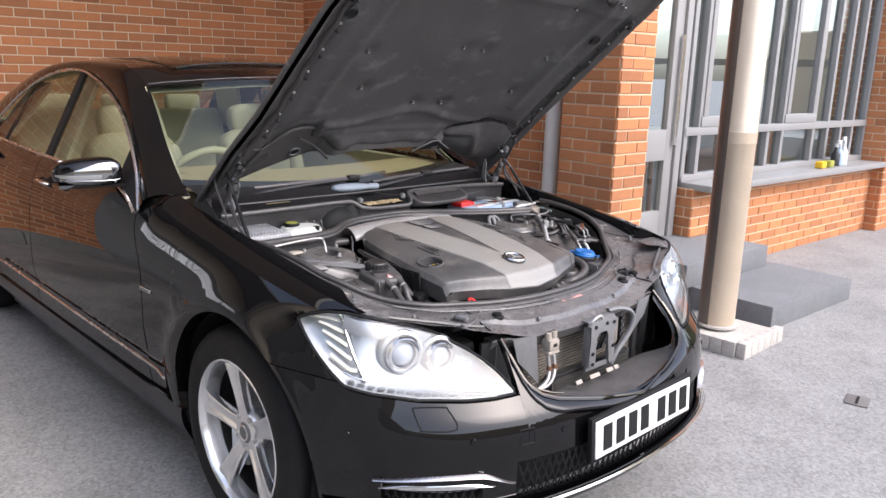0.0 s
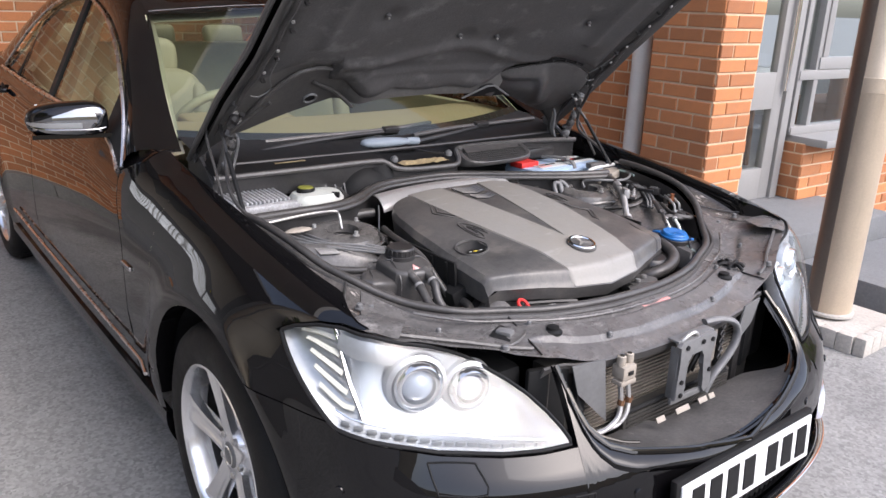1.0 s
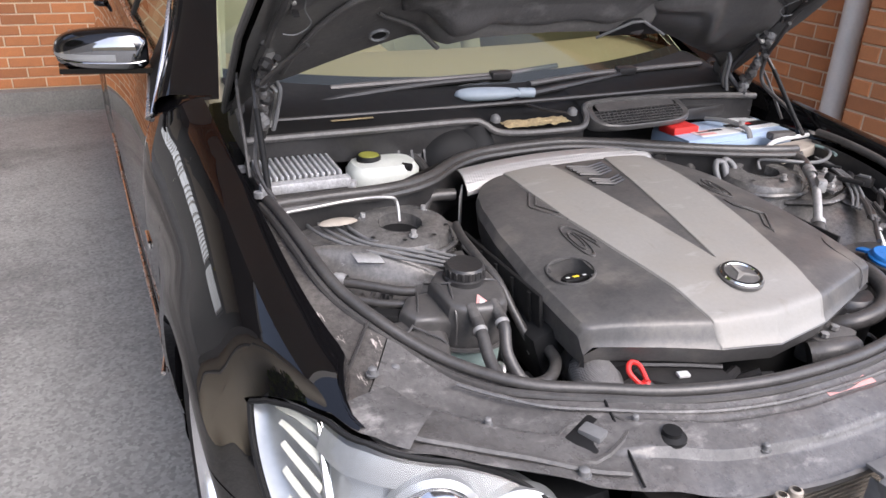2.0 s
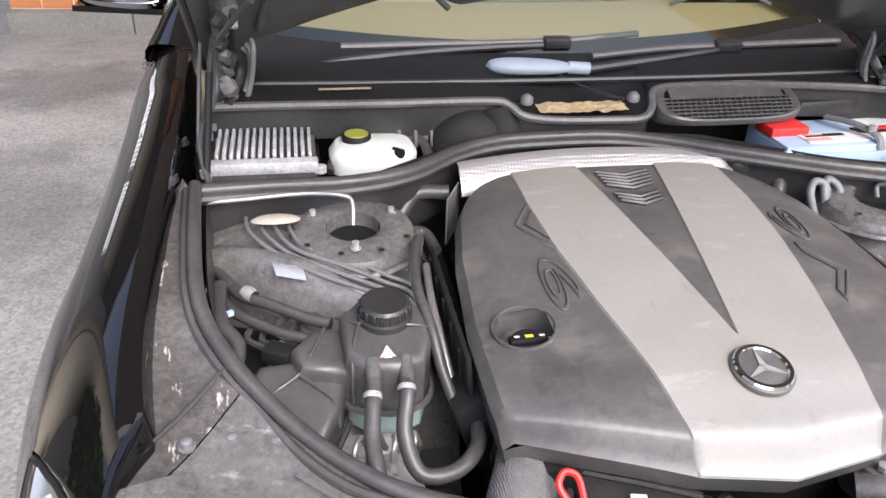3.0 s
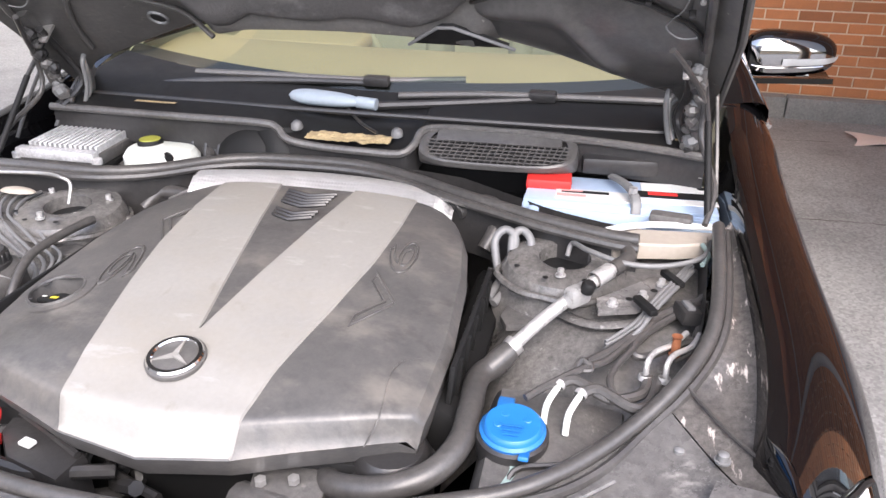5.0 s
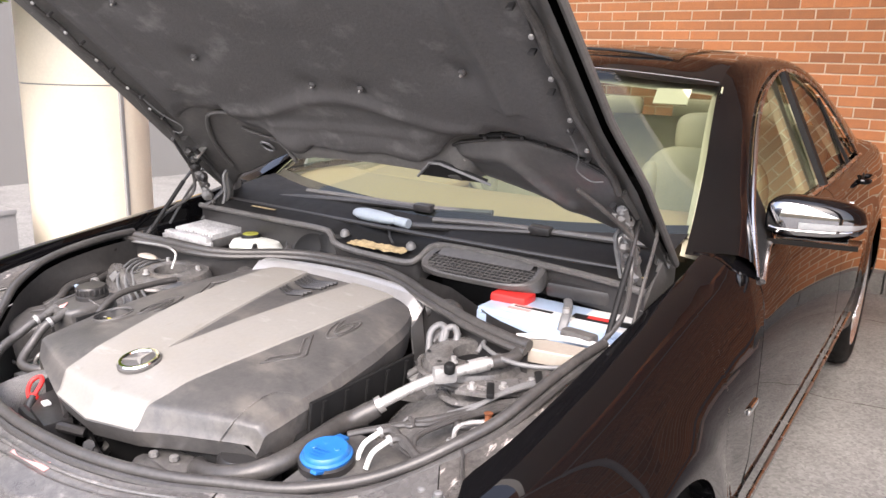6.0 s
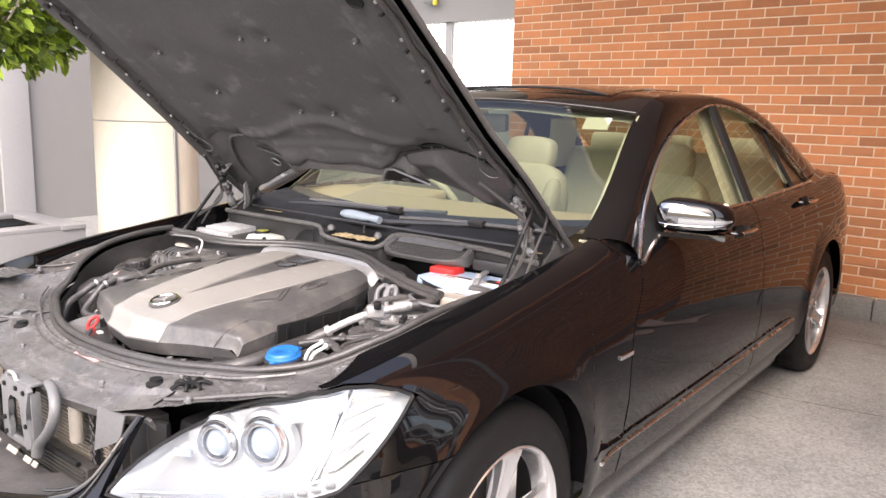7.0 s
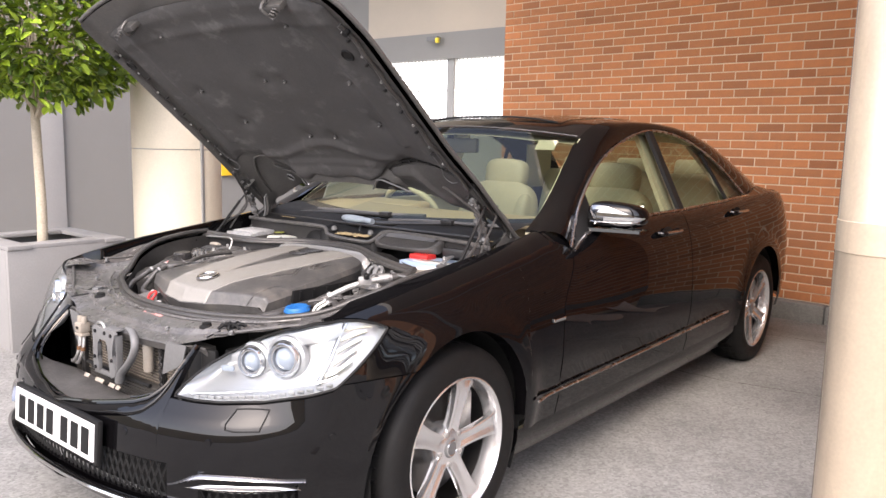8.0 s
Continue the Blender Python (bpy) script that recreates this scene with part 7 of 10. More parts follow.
def hinges():
    for s in (-1, 1):
        h = part("bonnet_hinge", tube([(s * 0.70, 0.47, 0.93), (s * 0.705, 0.53, 0.975), (s * 0.70, 0.52, 1.03), (s * 0.69, 0.42, 1.10), (s * 0.68, 0.33, 1.17)], 0.013, 8, 4, flat=1.6), "hoodback", CAR)
        part("hinge_plate", prism([(0.40, 0.90), (0.60, 0.92), (0.60, 0.97), (0.52, 1.0), (0.45, 0.95)], -0.004, 0.004, 0, Matrix(((0, 0, 1, s * 0.715), (1, 0, 0, 0), (0, 1, 0, 0), (0, 0, 0, 1)))), "hoodback", h)
        part("gas_strut", tube([(s * 0.715, 0.22, 0.895), (s * 0.705, 0.335, 1.03)], 0.0065, 10, 0), "black", h)
        part("strut_rod", tube([(s * 0.705, 0.335, 1.03), (s * 0.69, 0.43, 1.13)], 0.005, 8, 0), "plastic", h)
        part("hinge_top_plate", box(hood_uv(s * 0.905, 0.225, -0.035), (0.03, 0.05, 0.008), turn(40), 0.003), "dullmetal", h)
        rng = random.Random(11 + s)
        foot, head = Vector((s * 0.685, 0.435, 0.925)), hood_uv(s * 0.925, 0.25, -0.045)
        for k in range(4):
            a, b = foot + Vector((s * 0.011 * (k - 1.5), 0.008 * (k % 2), -0.02)), hood_uv(s * (0.865 + 0.012 * k), 0.13 - 0.012 * k, -0.040)
            bend = Vector((-s * (0.010 + 0.006 * k), 0.006 * k, 0))
            part("hinge_cable", tube([a, a.lerp(b, 0.25) + bend * 0.6, a.lerp(b, 0.55) + bend, a.lerp(b, 0.85) + bend * 0.8 + Vector((0, -0.012, 0.006)), b], 0.0052, 8, 6), ("greycover", "dullmetal", "greycover", "rubber")[k], h)
        for k in range(15):
            q = foot.lerp(head, 0.06 + 0.066 * k) + Vector((rng.uniform(-.008, .008), rng.uniform(-.008, .008), rng.uniform(-.006, .006)))
            w = rng.uniform(0.010, 0.017)
            part("hinge_knuckle", lathe([(0.003, -w), (w * 0.8, -w * 0.7), (w, 0), (w * 0.8, w * 0.7), (0.003, w)], q, (1, rng.uniform(-.9, .9), rng.uniform(-.9, .9)), 7), rng.choice(("dusty", "greycover", "hoodback", "plastic")), h, smooth=20)
        part("hinge_rail", tube([foot + Vector((s * 0.012, 0, 0)), foot.lerp(head, 0.5) + Vector((s * 0.010, 0, 0)), head], 0.010, 8, 3, flat=0.5), "hoodback", h)
        part("hinge_spring", tube([(s * 0.685, 0.40, 0.95), (s * 0.66, 0.45, 1.0), (s * 0.67, 0.42, 1.06), (s * 0.655, 0.34, 1.13)], 0.008, 8, 5), "plastic", h)
        part("washer_hose", tube([(s * 0.71, 0.20, 0.885), (s * 0.725, 0.27, 0.93), (s * 0.70, 0.36, 0.99), (s * 0.695, 0.36, 1.06), (s * 0.66, 0.30, 1.12), (s * 0.62, 0.24, 1.17)], 0.0055, 8, 6), "rubber", h)
        part("cable", tube([(s * 0.735, 0.30, 0.90), (s * 0.73, 0.36, 0.98), (s * 0.725, 0.42, 1.05), (s * 0.72, 0.44, 1.10)], 0.004, 6, 5), "rubber", h)
        for k in range(5):
            part("bolt", lathe([(0.008, 0), (0.008, 0.008), (0, 0.009)], (s * 0.708, 0.42 + 0.04 * k, 0.925 + 0.012 * k), (-s, 0, 0.1), 6), "dullmetal", h)


hinges()


# ---- engine bay: shell ----
OUTER = [(0, -0.668, 0.702), (0.15, -0.664, 0.702), (0.30, -0.640, 0.710), (0.38, -0.618, 0.728), (0.44, -0.610, 0.742), (0.505, -0.592, 0.754), (0.575, -0.555, 0.768), (0.655, -0.518, 0.784),
         (0.735, -0.475, 0.802), (0.765, -0.40, 0.820), (0.768, -0.28, 0.842), (0.768, -0.15, 0.866), (0.768, 0.0, 0.886), (0.768, 0.12, 0.898), (0.768, 0.25, 0.905)]
INNER = [(0, -0.512, 0.752), (0.10, -0.508, 0.752), (0.20, -0.492, 0.753), (0.29, -0.466, 0.754), (0.372, -0.431, 0.757), (0.455, -0.396, 0.761), (0.508, -0.363, 0.768), (0.560, -0.316, 0.777), (0.608, -0.268, 0.796),
         (0.651, -0.220, 0.822), (0.686, -0.160, 0.844), (0.704, -0.100, 0.864), (0.714, -0.010, 0.880), (0.722, 0.090, 0.889), (0.728, 0.170, 0.890)]


def bay_shell():
    bm = bm_new()
    ledge = []
    for s in MIRRORED:
        def f(t, v):
            a, b = flip(on_line(INNER, t), s), flip(on_line(OUTER, t), s)
            p = a.lerp(b, v)
            dip = -0.014 * math.sin(v * math.pi) * ease(0.25, 0.45, t) + (0.007 * ease(0.30, 0.36, v) - 0.012 * ease(0.62, 0.68, v)) * (1 - ease(0.22, 0.32, t)) + 0.006 * ease(0.45, 0.52, v) * ease(0.34, 0.38, t) * (1 - ease(0.52, 0.56, t))
            return p + Vector((0, 0, dip + 0.004 * noise.noise(p * 9)))
        add_sheet(bm, f, steps(0, 0.62, 56), steps(0, 1, 40))
        ledge.append(sheet(f, steps(0.622, 1, 26), steps(0, 1, 12)))
    weld(bm)
    sp = part("front_crossmember", bm, "panelmetal", CAR, "dusty black lock panel round the front of the engine bay")
    for side in ledge:
        part("fender_ledge", side, "scuffed", CAR, "scratched black inner ledge of the front wing")
    # drop of its front edge above the radiator
    part("crossmember_lip", sheet(lambda x, v: Vector((x, lerp(abs(x), [0, .15, .30, .38, .42], [-0.668, -.664, -.640, -.612, -.61]) + 0.012 * v, 0.703 + 0.004 * (abs(x) > .35) - 0.024 * v)), steps(-0.42, 0.42, 30), steps(0, 1, 4), 0.006), "dusty", sp)
    for s in MIRRORED:
        # seal all round
        part("bay_seal", tube([flip(Vector(p), s) + Vector((0, 0, 0.008)) for p in INNER], 0.0105, 10, 5, flat=0.9), "rubber", CAR, "thick black rubber seal round the engine bay")
        part("seal_lip", tube([flip(Vector(p), s) + Vector((s * 0.014 if i > 5 else 0, -0.013 if i <= 7 else 0, -0.002)) for i, p in enumerate(INNER)], 0.0075, 8, 5), "rubber", CAR)
        # inner apron from the seal down into the bay
        part("inner_apron", sheet(lambda t, v: flip(on_line(INNER, 0.30 + 0.70 * t), s) + Vector((-s * (0.10 * v * v + 0.015), 0.03 * v * (1 - t), -0.012 - 0.36 * v)), steps(0, 1, 24), steps(0, 1, 8)), "paint_inner", CAR)
    part("bay_front", sheet(lambda x, v: Vector((x, lerp(abs(x), [0, .1, .2, .3, .45], [-.50, -.497, -.48, -.455, -.38]), 0.748 - 0.4 * v)), steps(-0.45, 0.45, 20), [0, 1]), "black", CAR)
    part("bay_floor", box((0, -0.05, 0.40), (1.44, 1.05, 0.04)), "black", CAR)
    part("bulkhead", sheet(lambda x, v: Vector((x, lerp(abs(x), [0, .1, .25, .35, .45, .57, .72], [.40, .398, .365, .30, .232, .187, .172]) + 0.004, 0.872 - 0.5 * v)), steps(-0.72, 0.72, 40), [0, 1]), "paint_inner", CAR)
    part("cowl_box", box((0, 0.53, 0.60), (1.46, 0.06, 0.60)), "black", CAR)
    part("cowl_floor", sheet(lambda x, v: Vector((x, lerp(abs(x), [0, .1, .25, .35, .45, .57, .72], [.40, .398, .365, .30, .232, .187, .172]) * (1 - v) + 0.52 * v, 0.80)), steps(-0.73, 0.73, 30), [0, 1]), "black", CAR)
    # cross seal in front of the cowl
    cross = [(-0.735, 0.168, 0.888), (-0.61, 0.185, 0.884), (-0.48, 0.190, 0.883), (-0.373, 0.228, 0.882), (-0.277, 0.305, 0.883), (-0.20, 0.342, 0.884), (-0.129, 0.352, 0.885), (0.0, 0.354, 0.886),
             (0.083, 0.342, 0.885), (0.17, 0.305, 0.884), (0.252, 0.258, 0.883), (0.35, 0.208, 0.882), (0.441, 0.165, 0.881), (0.547, 0.128, 0.880), (0.60, 0.118, 0.880)]
    part("cross_seal", tube(cross, 0.0115, 10, 6, flat=1.0), "rubber", CAR, "thick rubber seal across the rear of the engine bay")
    part("cross_seal_lip", tube([Vector(p) + Vector((0, -0.016, -0.008)) for p in cross], 0.008, 8, 6), "rubber", CAR)
    part("cross_seal_wall", sheet(lambda t, v: on_line(cross, t) + Vector((0, -0.004, -0.012 - 0.10 * v)), steps(0, 1, 40), [0, 1]), "plastic", CAR)
    # details on the lock panel
    def at(x, y, z, dz=0.004):
        return Vector((x, y, z + dz))
    for s in MIRRORED:
        for x, y, z, r in ((0.50, -0.575, 0.752, 0.012), (0.57, -0.44, 0.757, 0.009), (0.655, -0.305, 0.783, 0.011), (0.70, -0.33, 0.805, 0.011), (0.36, -0.50, 0.745, 0.009), (0.20, -0.60, 0.718, 0.009)):
            r *= 0.6
            part("panel_bolt", lathe([(r * 1.4, 0.0), (r * 1.5, 0.003), (r, 0.003), (r, 0.011), (r * 0.6, 0.013), (0, 0.013)], at(s * x, y, z), (0, 0, 1), 12), "greycover", sp)
        for x, y, z, sx, sy in ((0.571, -0.395, 0.752, 0.055, 0.018), (0.61, -0.40, 0.762, 0.032, 0.045), (0.50, -0.50, 0.728, 0.022, 0.015), (0.635, -0.36, 0.768, 0.012, 0.012), (0.585, -0.47, 0.757, 0.018, 0.010)):
            part("panel_hole", prism([(sx / 2 * math.copysign(abs(math.cos(a)) ** 0.6, math.cos(a)), sy / 2 * math.copysign(abs(math.sin(a)) ** 0.6, math.sin(a))) for a in steps(0, 5.95, 17)], 0, 0.002, 0, Matrix.Translation(at(s * x, y, z, -0.001)) @ pose(0, 0, 0, 8, -8 * s, 35 * s)), "black", sp)
        part("rubber_stop", lathe([(0.022, 0), (0.022, 0.006), (0.014, 0.010), (0.014, 0.016), (0, 0.017)], at(s * 0.33, -0.545, 0.738), (0, 0, 1), 20), "black", sp)
        part("edge_rib", tube([flip(on_line(OUTER, t), s) + Vector((-s * 0.02, 0.02, 0.004)) for t in steps(0.30, 0.62, 12)], 0.005, 6, 2), "dusty", sp)
        part("ledge_seam", tube([flip(on_line(INNER, 0.66).lerp(on_line(OUTER, 0.66), v), s) + Vector((0, 0.0, 0.002 - 0.010 * math.sin(v * math.pi))) for v in steps(0.05, 0.95, 10)], 0.0025, 6, 0), "rubber", sp)
    # bonnet catch sunk into the panel
    s = -1
    c = at(s * 0.436, -0.503, 0.742)
    k = part("bonnet_catch", box(c, (0.075, 0.055, 0.012), turn(6, 0, -28 * s), 0.005), "black", sp, "black bonnet catch in the lock panel")
    part("catch_jaw", box(c + Vector((0, 0, 0.008)), (0.026, 0.036, 0.012), turn(0, 0, -28 * s), 0.004), "greycover", k)
    part("catch_rim", tube([c + Matrix.Rotation(radians(-28 * s), 3, "Z") @ Vector((x, y, 0.004)) for x, y in ((-.05, -.03), (.045, -.034), (.055, .02), (.02, .036), (-.05, .03))], 0.004, 6, 3, True), "dusty", k)
    for sgn in MIRRORED:
        part("panel_seam", tube([flip(on_line(INNER, 0.285).lerp(on_line(OUTER, 0.27), v), sgn) + Vector((0, 0, 0.001)) for v in steps(0.05, 0.98, 12)], 0.0022, 6, 0), "black", sp)
        part("panel_rib", tube([flip(on_line(INNER, t).lerp(on_line(OUTER, t), 0.22), sgn) + Vector((0, 0, 0.004)) for t in steps(0.0, 0.5, 24)], 0.0035, 6, 0), "panelmetal", sp)
    # black star shaped clip over the catch on the other side
    star = Vector((0.412, -0.512, 0.752))
    clip = part("star_clip", lathe([(0, 0.010), (0.013, 0.009), (0.016, 0.004), (0.016, -0.006)], star, (0, -0.1, 1), 14), "black", sp, "black star shaped plastic clip")
    for a in range(7):
        d = Vector((math.cos(a * 0.9), math.sin(a * 0.9), 0.0))
        part("clip_finger", tube([star + d * 0.010 + Vector((0, 0, 0.004)), star + d * 0.026 + Vector((0, 0, 0.010)), star + d * (0.036 + 0.008 * (a % 2)) + Vector((0, 0, 0.001))], 0.0048, 6, 3), "black", clip)
    part("warning_label", box((0.03, -0.542, 0.7415), (0.105, 0.026, 0.0016), turn(9)), "pink", sp, "small faded red label")
    for k in range(4):
        part("label_bar", box((0.0 + 0.022 * k, -0.5425, 0.7428), (0.013, 0.011, 0.001), turn(9)), "pink", sp)
    part("paper_label", box((0.255, -0.548, 0.7345), (0.07, 0.04, 0.0014), turn(9, 0, 12)), "dullmetal", sp)
    for k in range(4):
        part("label_bar", box((0.255, -0.563 + 0.01 * k, 0.733 + 0.0016 * k), (0.055, 0.003, 0.001), turn(9, 0, 12)), "greycover", sp)
    for s in MIRRORED:
        part("yellow_label", prism([(-0.009, -0.008), (0.009, -0.008), (0, 0.010)], 0, 0.0015, 0, Matrix.Translation((s * 0.548, -0.42, 0.7535)) @ pose(0, 0, 0, 8, 0, 30 * s)), "yellow", sp)


bay_shell()


# ---- radiator pack seen through the empty grille opening ----
def radiator():
    r = part("radiator", box((0.0, -0.585, 0.53), (0.80, 0.05, 0.34)), "radiator", CAR, "dusty finned radiator and condenser")
    for k in range(34):
        part("cooling_fin", box((0.0, -0.6125, 0.372 + 0.0096 * k), (0.60, 0.006, 0.0038)), "condenser" if k > 13 else "radiator", r)
    for x in (-0.31, 0.31):
        part("end_tank", box((x, -0.605, 0.53), (0.03, 0.05, 0.33), None, 0.008), "plastic", r)
    part("lower_cooler", box((0.02, -0.645, 0.49), (0.42, 0.03, 0.12), None, 0.004), "radiator", r)
    for k in range(11):
        part("cooler_fin", box((0.02, -0.6615, 0.438 + 0.0102 * k), (0.40, 0.005, 0.0035)), "radiator", r)
    part("cooler_bracket", tube([(-0.20, -0.665, 0.555), (0.20, -0.665, 0.555)], 0.006, 8, 0), "black", r)
    for s in MIRRORED:
        part("air_guide", sheet(lambda u, v: (s * (0.250 + 0.090 * u + 0.025 * v), -0.652 + 0.012 * u, 0.600 + 0.108 * v + (0.045 * u * (1 - v) if s > 0 else 0.09 * (u - 0.6) * (1 - v))), steps(0, 1, 8), steps(0, 1, 6), 0.004), "greycover", r, "grey plastic air guide")
        part("guide_gap", box((s * 0.395, -0.60, 0.60), (0.10, 0.02, 0.20), turn(0, 0, 18 * s), 0.01), "black", r)
        part("lamp_backing", box((s * 0.50, -0.50, 0.58), (0.14, 0.12, 0.24), None, 0.02), "black", r)
    # latch support: grey pressed bracket with two waisted arms
    up = Matrix(((1, 0, 0, 0.035), (0, 0, -1, -0.70), (0, 1, 0, 0), (0, 0, 0, 1)))
    b = part("latch_bracket", prism([(-0.11, 0.565), (-0.074, 0.565), (-0.071, 0.596), (-0.08, 0.615), (-0.071, 0.638), (-0.076, 0.659), (-0.062, 0.677), (-0.021, 0.677), (-0.009, 0.659), (-0.015, 0.636), (-0.004, 0.617), (-0.007, 0.591), (0.002, 0.57), (0.004, 0.552), (0.032, 0.565), (0.029, 0.607), (0.013, 0.63), (0.021, 0.659), (0.034, 0.701), (0.023, 0.712), (-0.102, 0.712), (-0.112, 0.701), (-0.101, 0.659), (-0.107, 0.617)], -0.004, 0.008, 0.004, up), "greycover", CAR, "grey pressed steel latch support bracket")
    part("bracket_foot", box((-0.008, -0.697, 0.560), (0.14, 0.010, 0.016), None, 0.004), "greycover", b)
    part("bracket_flange", box((-0.005, -0.684, 0.711), (0.14, 0.030, 0.006), None, 0.002), "greycover", b)
    for sx in (-0.105, 0.030):
        part("arm_fold", box((0.035 + sx, -0.690, 0.63), (0.004, 0.022, 0.13), None, 0.001), "greycover", b)
    for x, z in ((-0.05, 0.696), (0.01, 0.698), (0.048, 0.695), (-0.058, 0.61), (0.050, 0.615), (-0.055, 0.575)):
        part("bracket_bolt", lathe([(0.006, 0), (0.006, 0.005), (0, 0.006)], (x, -0.707, z), (0, -1, 0), 8), "black", b)
    part("receiver_drier", lathe([(0, -0.050), (0.014, -0.048), (0.016, -0.040), (0.016, 0.040), (0.014, 0.048), (0, 0.050)], (0.150, -0.640, 0.635), (0, 0, 1), 16), "beige", CAR, "pale upright receiver bottle in front of the condenser")
    lat = part("fan_strut", box((0.212, -0.628, 0.60), (0.020, 0.010, 0.17), None, 0.002), "black", CAR, "black lattice strut in front of the condenser")
    for k in range(7):
        part("strut_rung", tube([(0.203, -0.636, 0.53 + 0.022 * k), (0.221, -0.636, 0.552 + 0.022 * k)], 0.0025, 5, 0), "plastic", lat)
        part("strut_rung", tube([(0.221, -0.636, 0.53 + 0.022 * k), (0.203, -0.636, 0.552 + 0.022 * k)], 0.0025, 5, 0), "plastic", lat)
    part("top_pipe", tube([(-0.065, -0.69, 0.700), (-0.045, -0.70, 0.722), (-0.015, -0.70, 0.724), (0.0, -0.70, 0.705)], 0.005, 8, 5), "dullmetal", CAR)
    part("latch_stay", tube([(0.075, -0.664, 0.716), (0.120, -0.676, 0.718), (0.160, -0.690, 0.706), (0.174, -0.697, 0.680), (0.160, -0.700, 0.645), (0.125, -0.699, 0.610), (0.088, -0.697, 0.580), (0.066, -0.694, 0.545)], [0.011, 0.014, 0.015, 0.014], 12, 6, flat=0.7), "greycover", CAR, "bent grey stay beside the latch bracket")
    c = part("hose_coupling", box((-0.222, -0.668, 0.672), (0.046, 0.036, 0.034), None, 0.007), "beige", CAR, "pale dirty coupling block with two pipes")
    part("coupling_cap", box((-0.222, -0.670, 0.648), (0.052, 0.030, 0.012), None, 0.004), "beige", c)
    part("coupling_slot", box((-0.222, -0.687, 0.672), (0.016, 0.004, 0.010), None, 0.002), "black", c)
    for d in (-0.013, 0.013):
        part("coupling_neck", lathe([(0.0095, 0), (0.0105, 0.010), (0.0095, 0.022), (0.006, 0.024)], (-0.222 + d, -0.668, 0.687), (0, 0, 1), 12), "beige", c)
        part("coupling_pipe", tube([(-0.222 + d, -0.670, 0.645), (-0.219 + d, -0.676, 0.60), (-0.230 + d, -0.682, 0.568), (-0.258 + d * 1.3, -0.678, 0.545), (-0.300 + d, -0.665, 0.535)], 0.006, 8, 6), "dullmetal", c)
        part("pipe_nut", lathe([(0.0085, -0.007), (0.0085, 0.007)], (-0.2185 + d, -0.677, 0.600), (0.05, -0.1, 1), 8), "rusty", c)
    # clips and dark wiring between the bracket and the panel
    for x, z in ((-0.01, 0.648), (0.012, 0.642), (0.03, 0.652)):
        part("bracket_wire", tube([(x, -0.672, 0.70), (x + 0.012, -0.69, 0.672), (x - 0.006, -0.688, z - 0.012), (x + 0.008, -0.672, 0.60)], 0.0045, 6, 5), "black", CAR)
    # pale tabs on the tray edge
    for x, w in ((-0.118, 0.030), (-0.035, 0.050), (0.045, 0.034), (0.082, 0.022)):
        part("tray_tab", box((x, -0.708, 0.533), (w, 0.003, 0.013), turn(-35), 0.001), "beige", CAR, "pale plastic tab on the tray edge")


radiator()


# ---- engine cover ----
def cov_y(x):
    a = abs(x)
    back = 0.212 - 1.1 * max(0.0, a - 0.20) ** 2 * 4
    front = lerp(a, [0, 0.118, 0.24, 0.335, 0.4], [-0.432, -0.417, -0.374, -0.334, -0.30])
    return back, front


def cov_half(v):
    return lerp(v, [0, 0.04, 0.12, 0.30, 0.6, 0.85, 1.0], [0.262, 0.296, 0.318, 0.338, 0.350, 0.346, 0.336])


FOLD = 0.90


def cov(x, v, up=0.0):
    """x across, v from the rear edge (0) over the fold (0.9) to the front edge (1)."""
    b, f = cov_y(x)
    a = min(1.0, abs(x) / cov_half(v))
    vf = 0.958 + 0.022 * a ** 1.6
    t = v / FOLD * vf if v < FOLD else vf + (v - FOLD) / (1 - FOLD) * (1 - vf)
    y = b + (f - b) * t
    z = lerp(y, [-0.45, -0.36, -0.315, -0.24, -0.1, 0.06, 0.215], [0.795, 0.815, 0.829, 0.840, 0.857, 0.872, 0.882])
    z -= 0.022 * a ** 4 + 0.004 * a * a
    d = max(0.0, v - FOLD + 0.02) / (1 - FOLD + 0.02)
    z -= (0.042 - 0.016 * a) * ease(0, 1, d) + 0.014 * ease(0.965, 1.0, a)
    return Vector((x, y, z + up))


def cov_at(x, y):
    """Height of the cover's top at a place in plan."""
    lo, hi = 0.0, FOLD
    for _ in range(22):
        m = (lo + hi) / 2
        if cov(x, m).y > y:
            lo = m
        else:
            hi = m
    return cov(x, lo).z


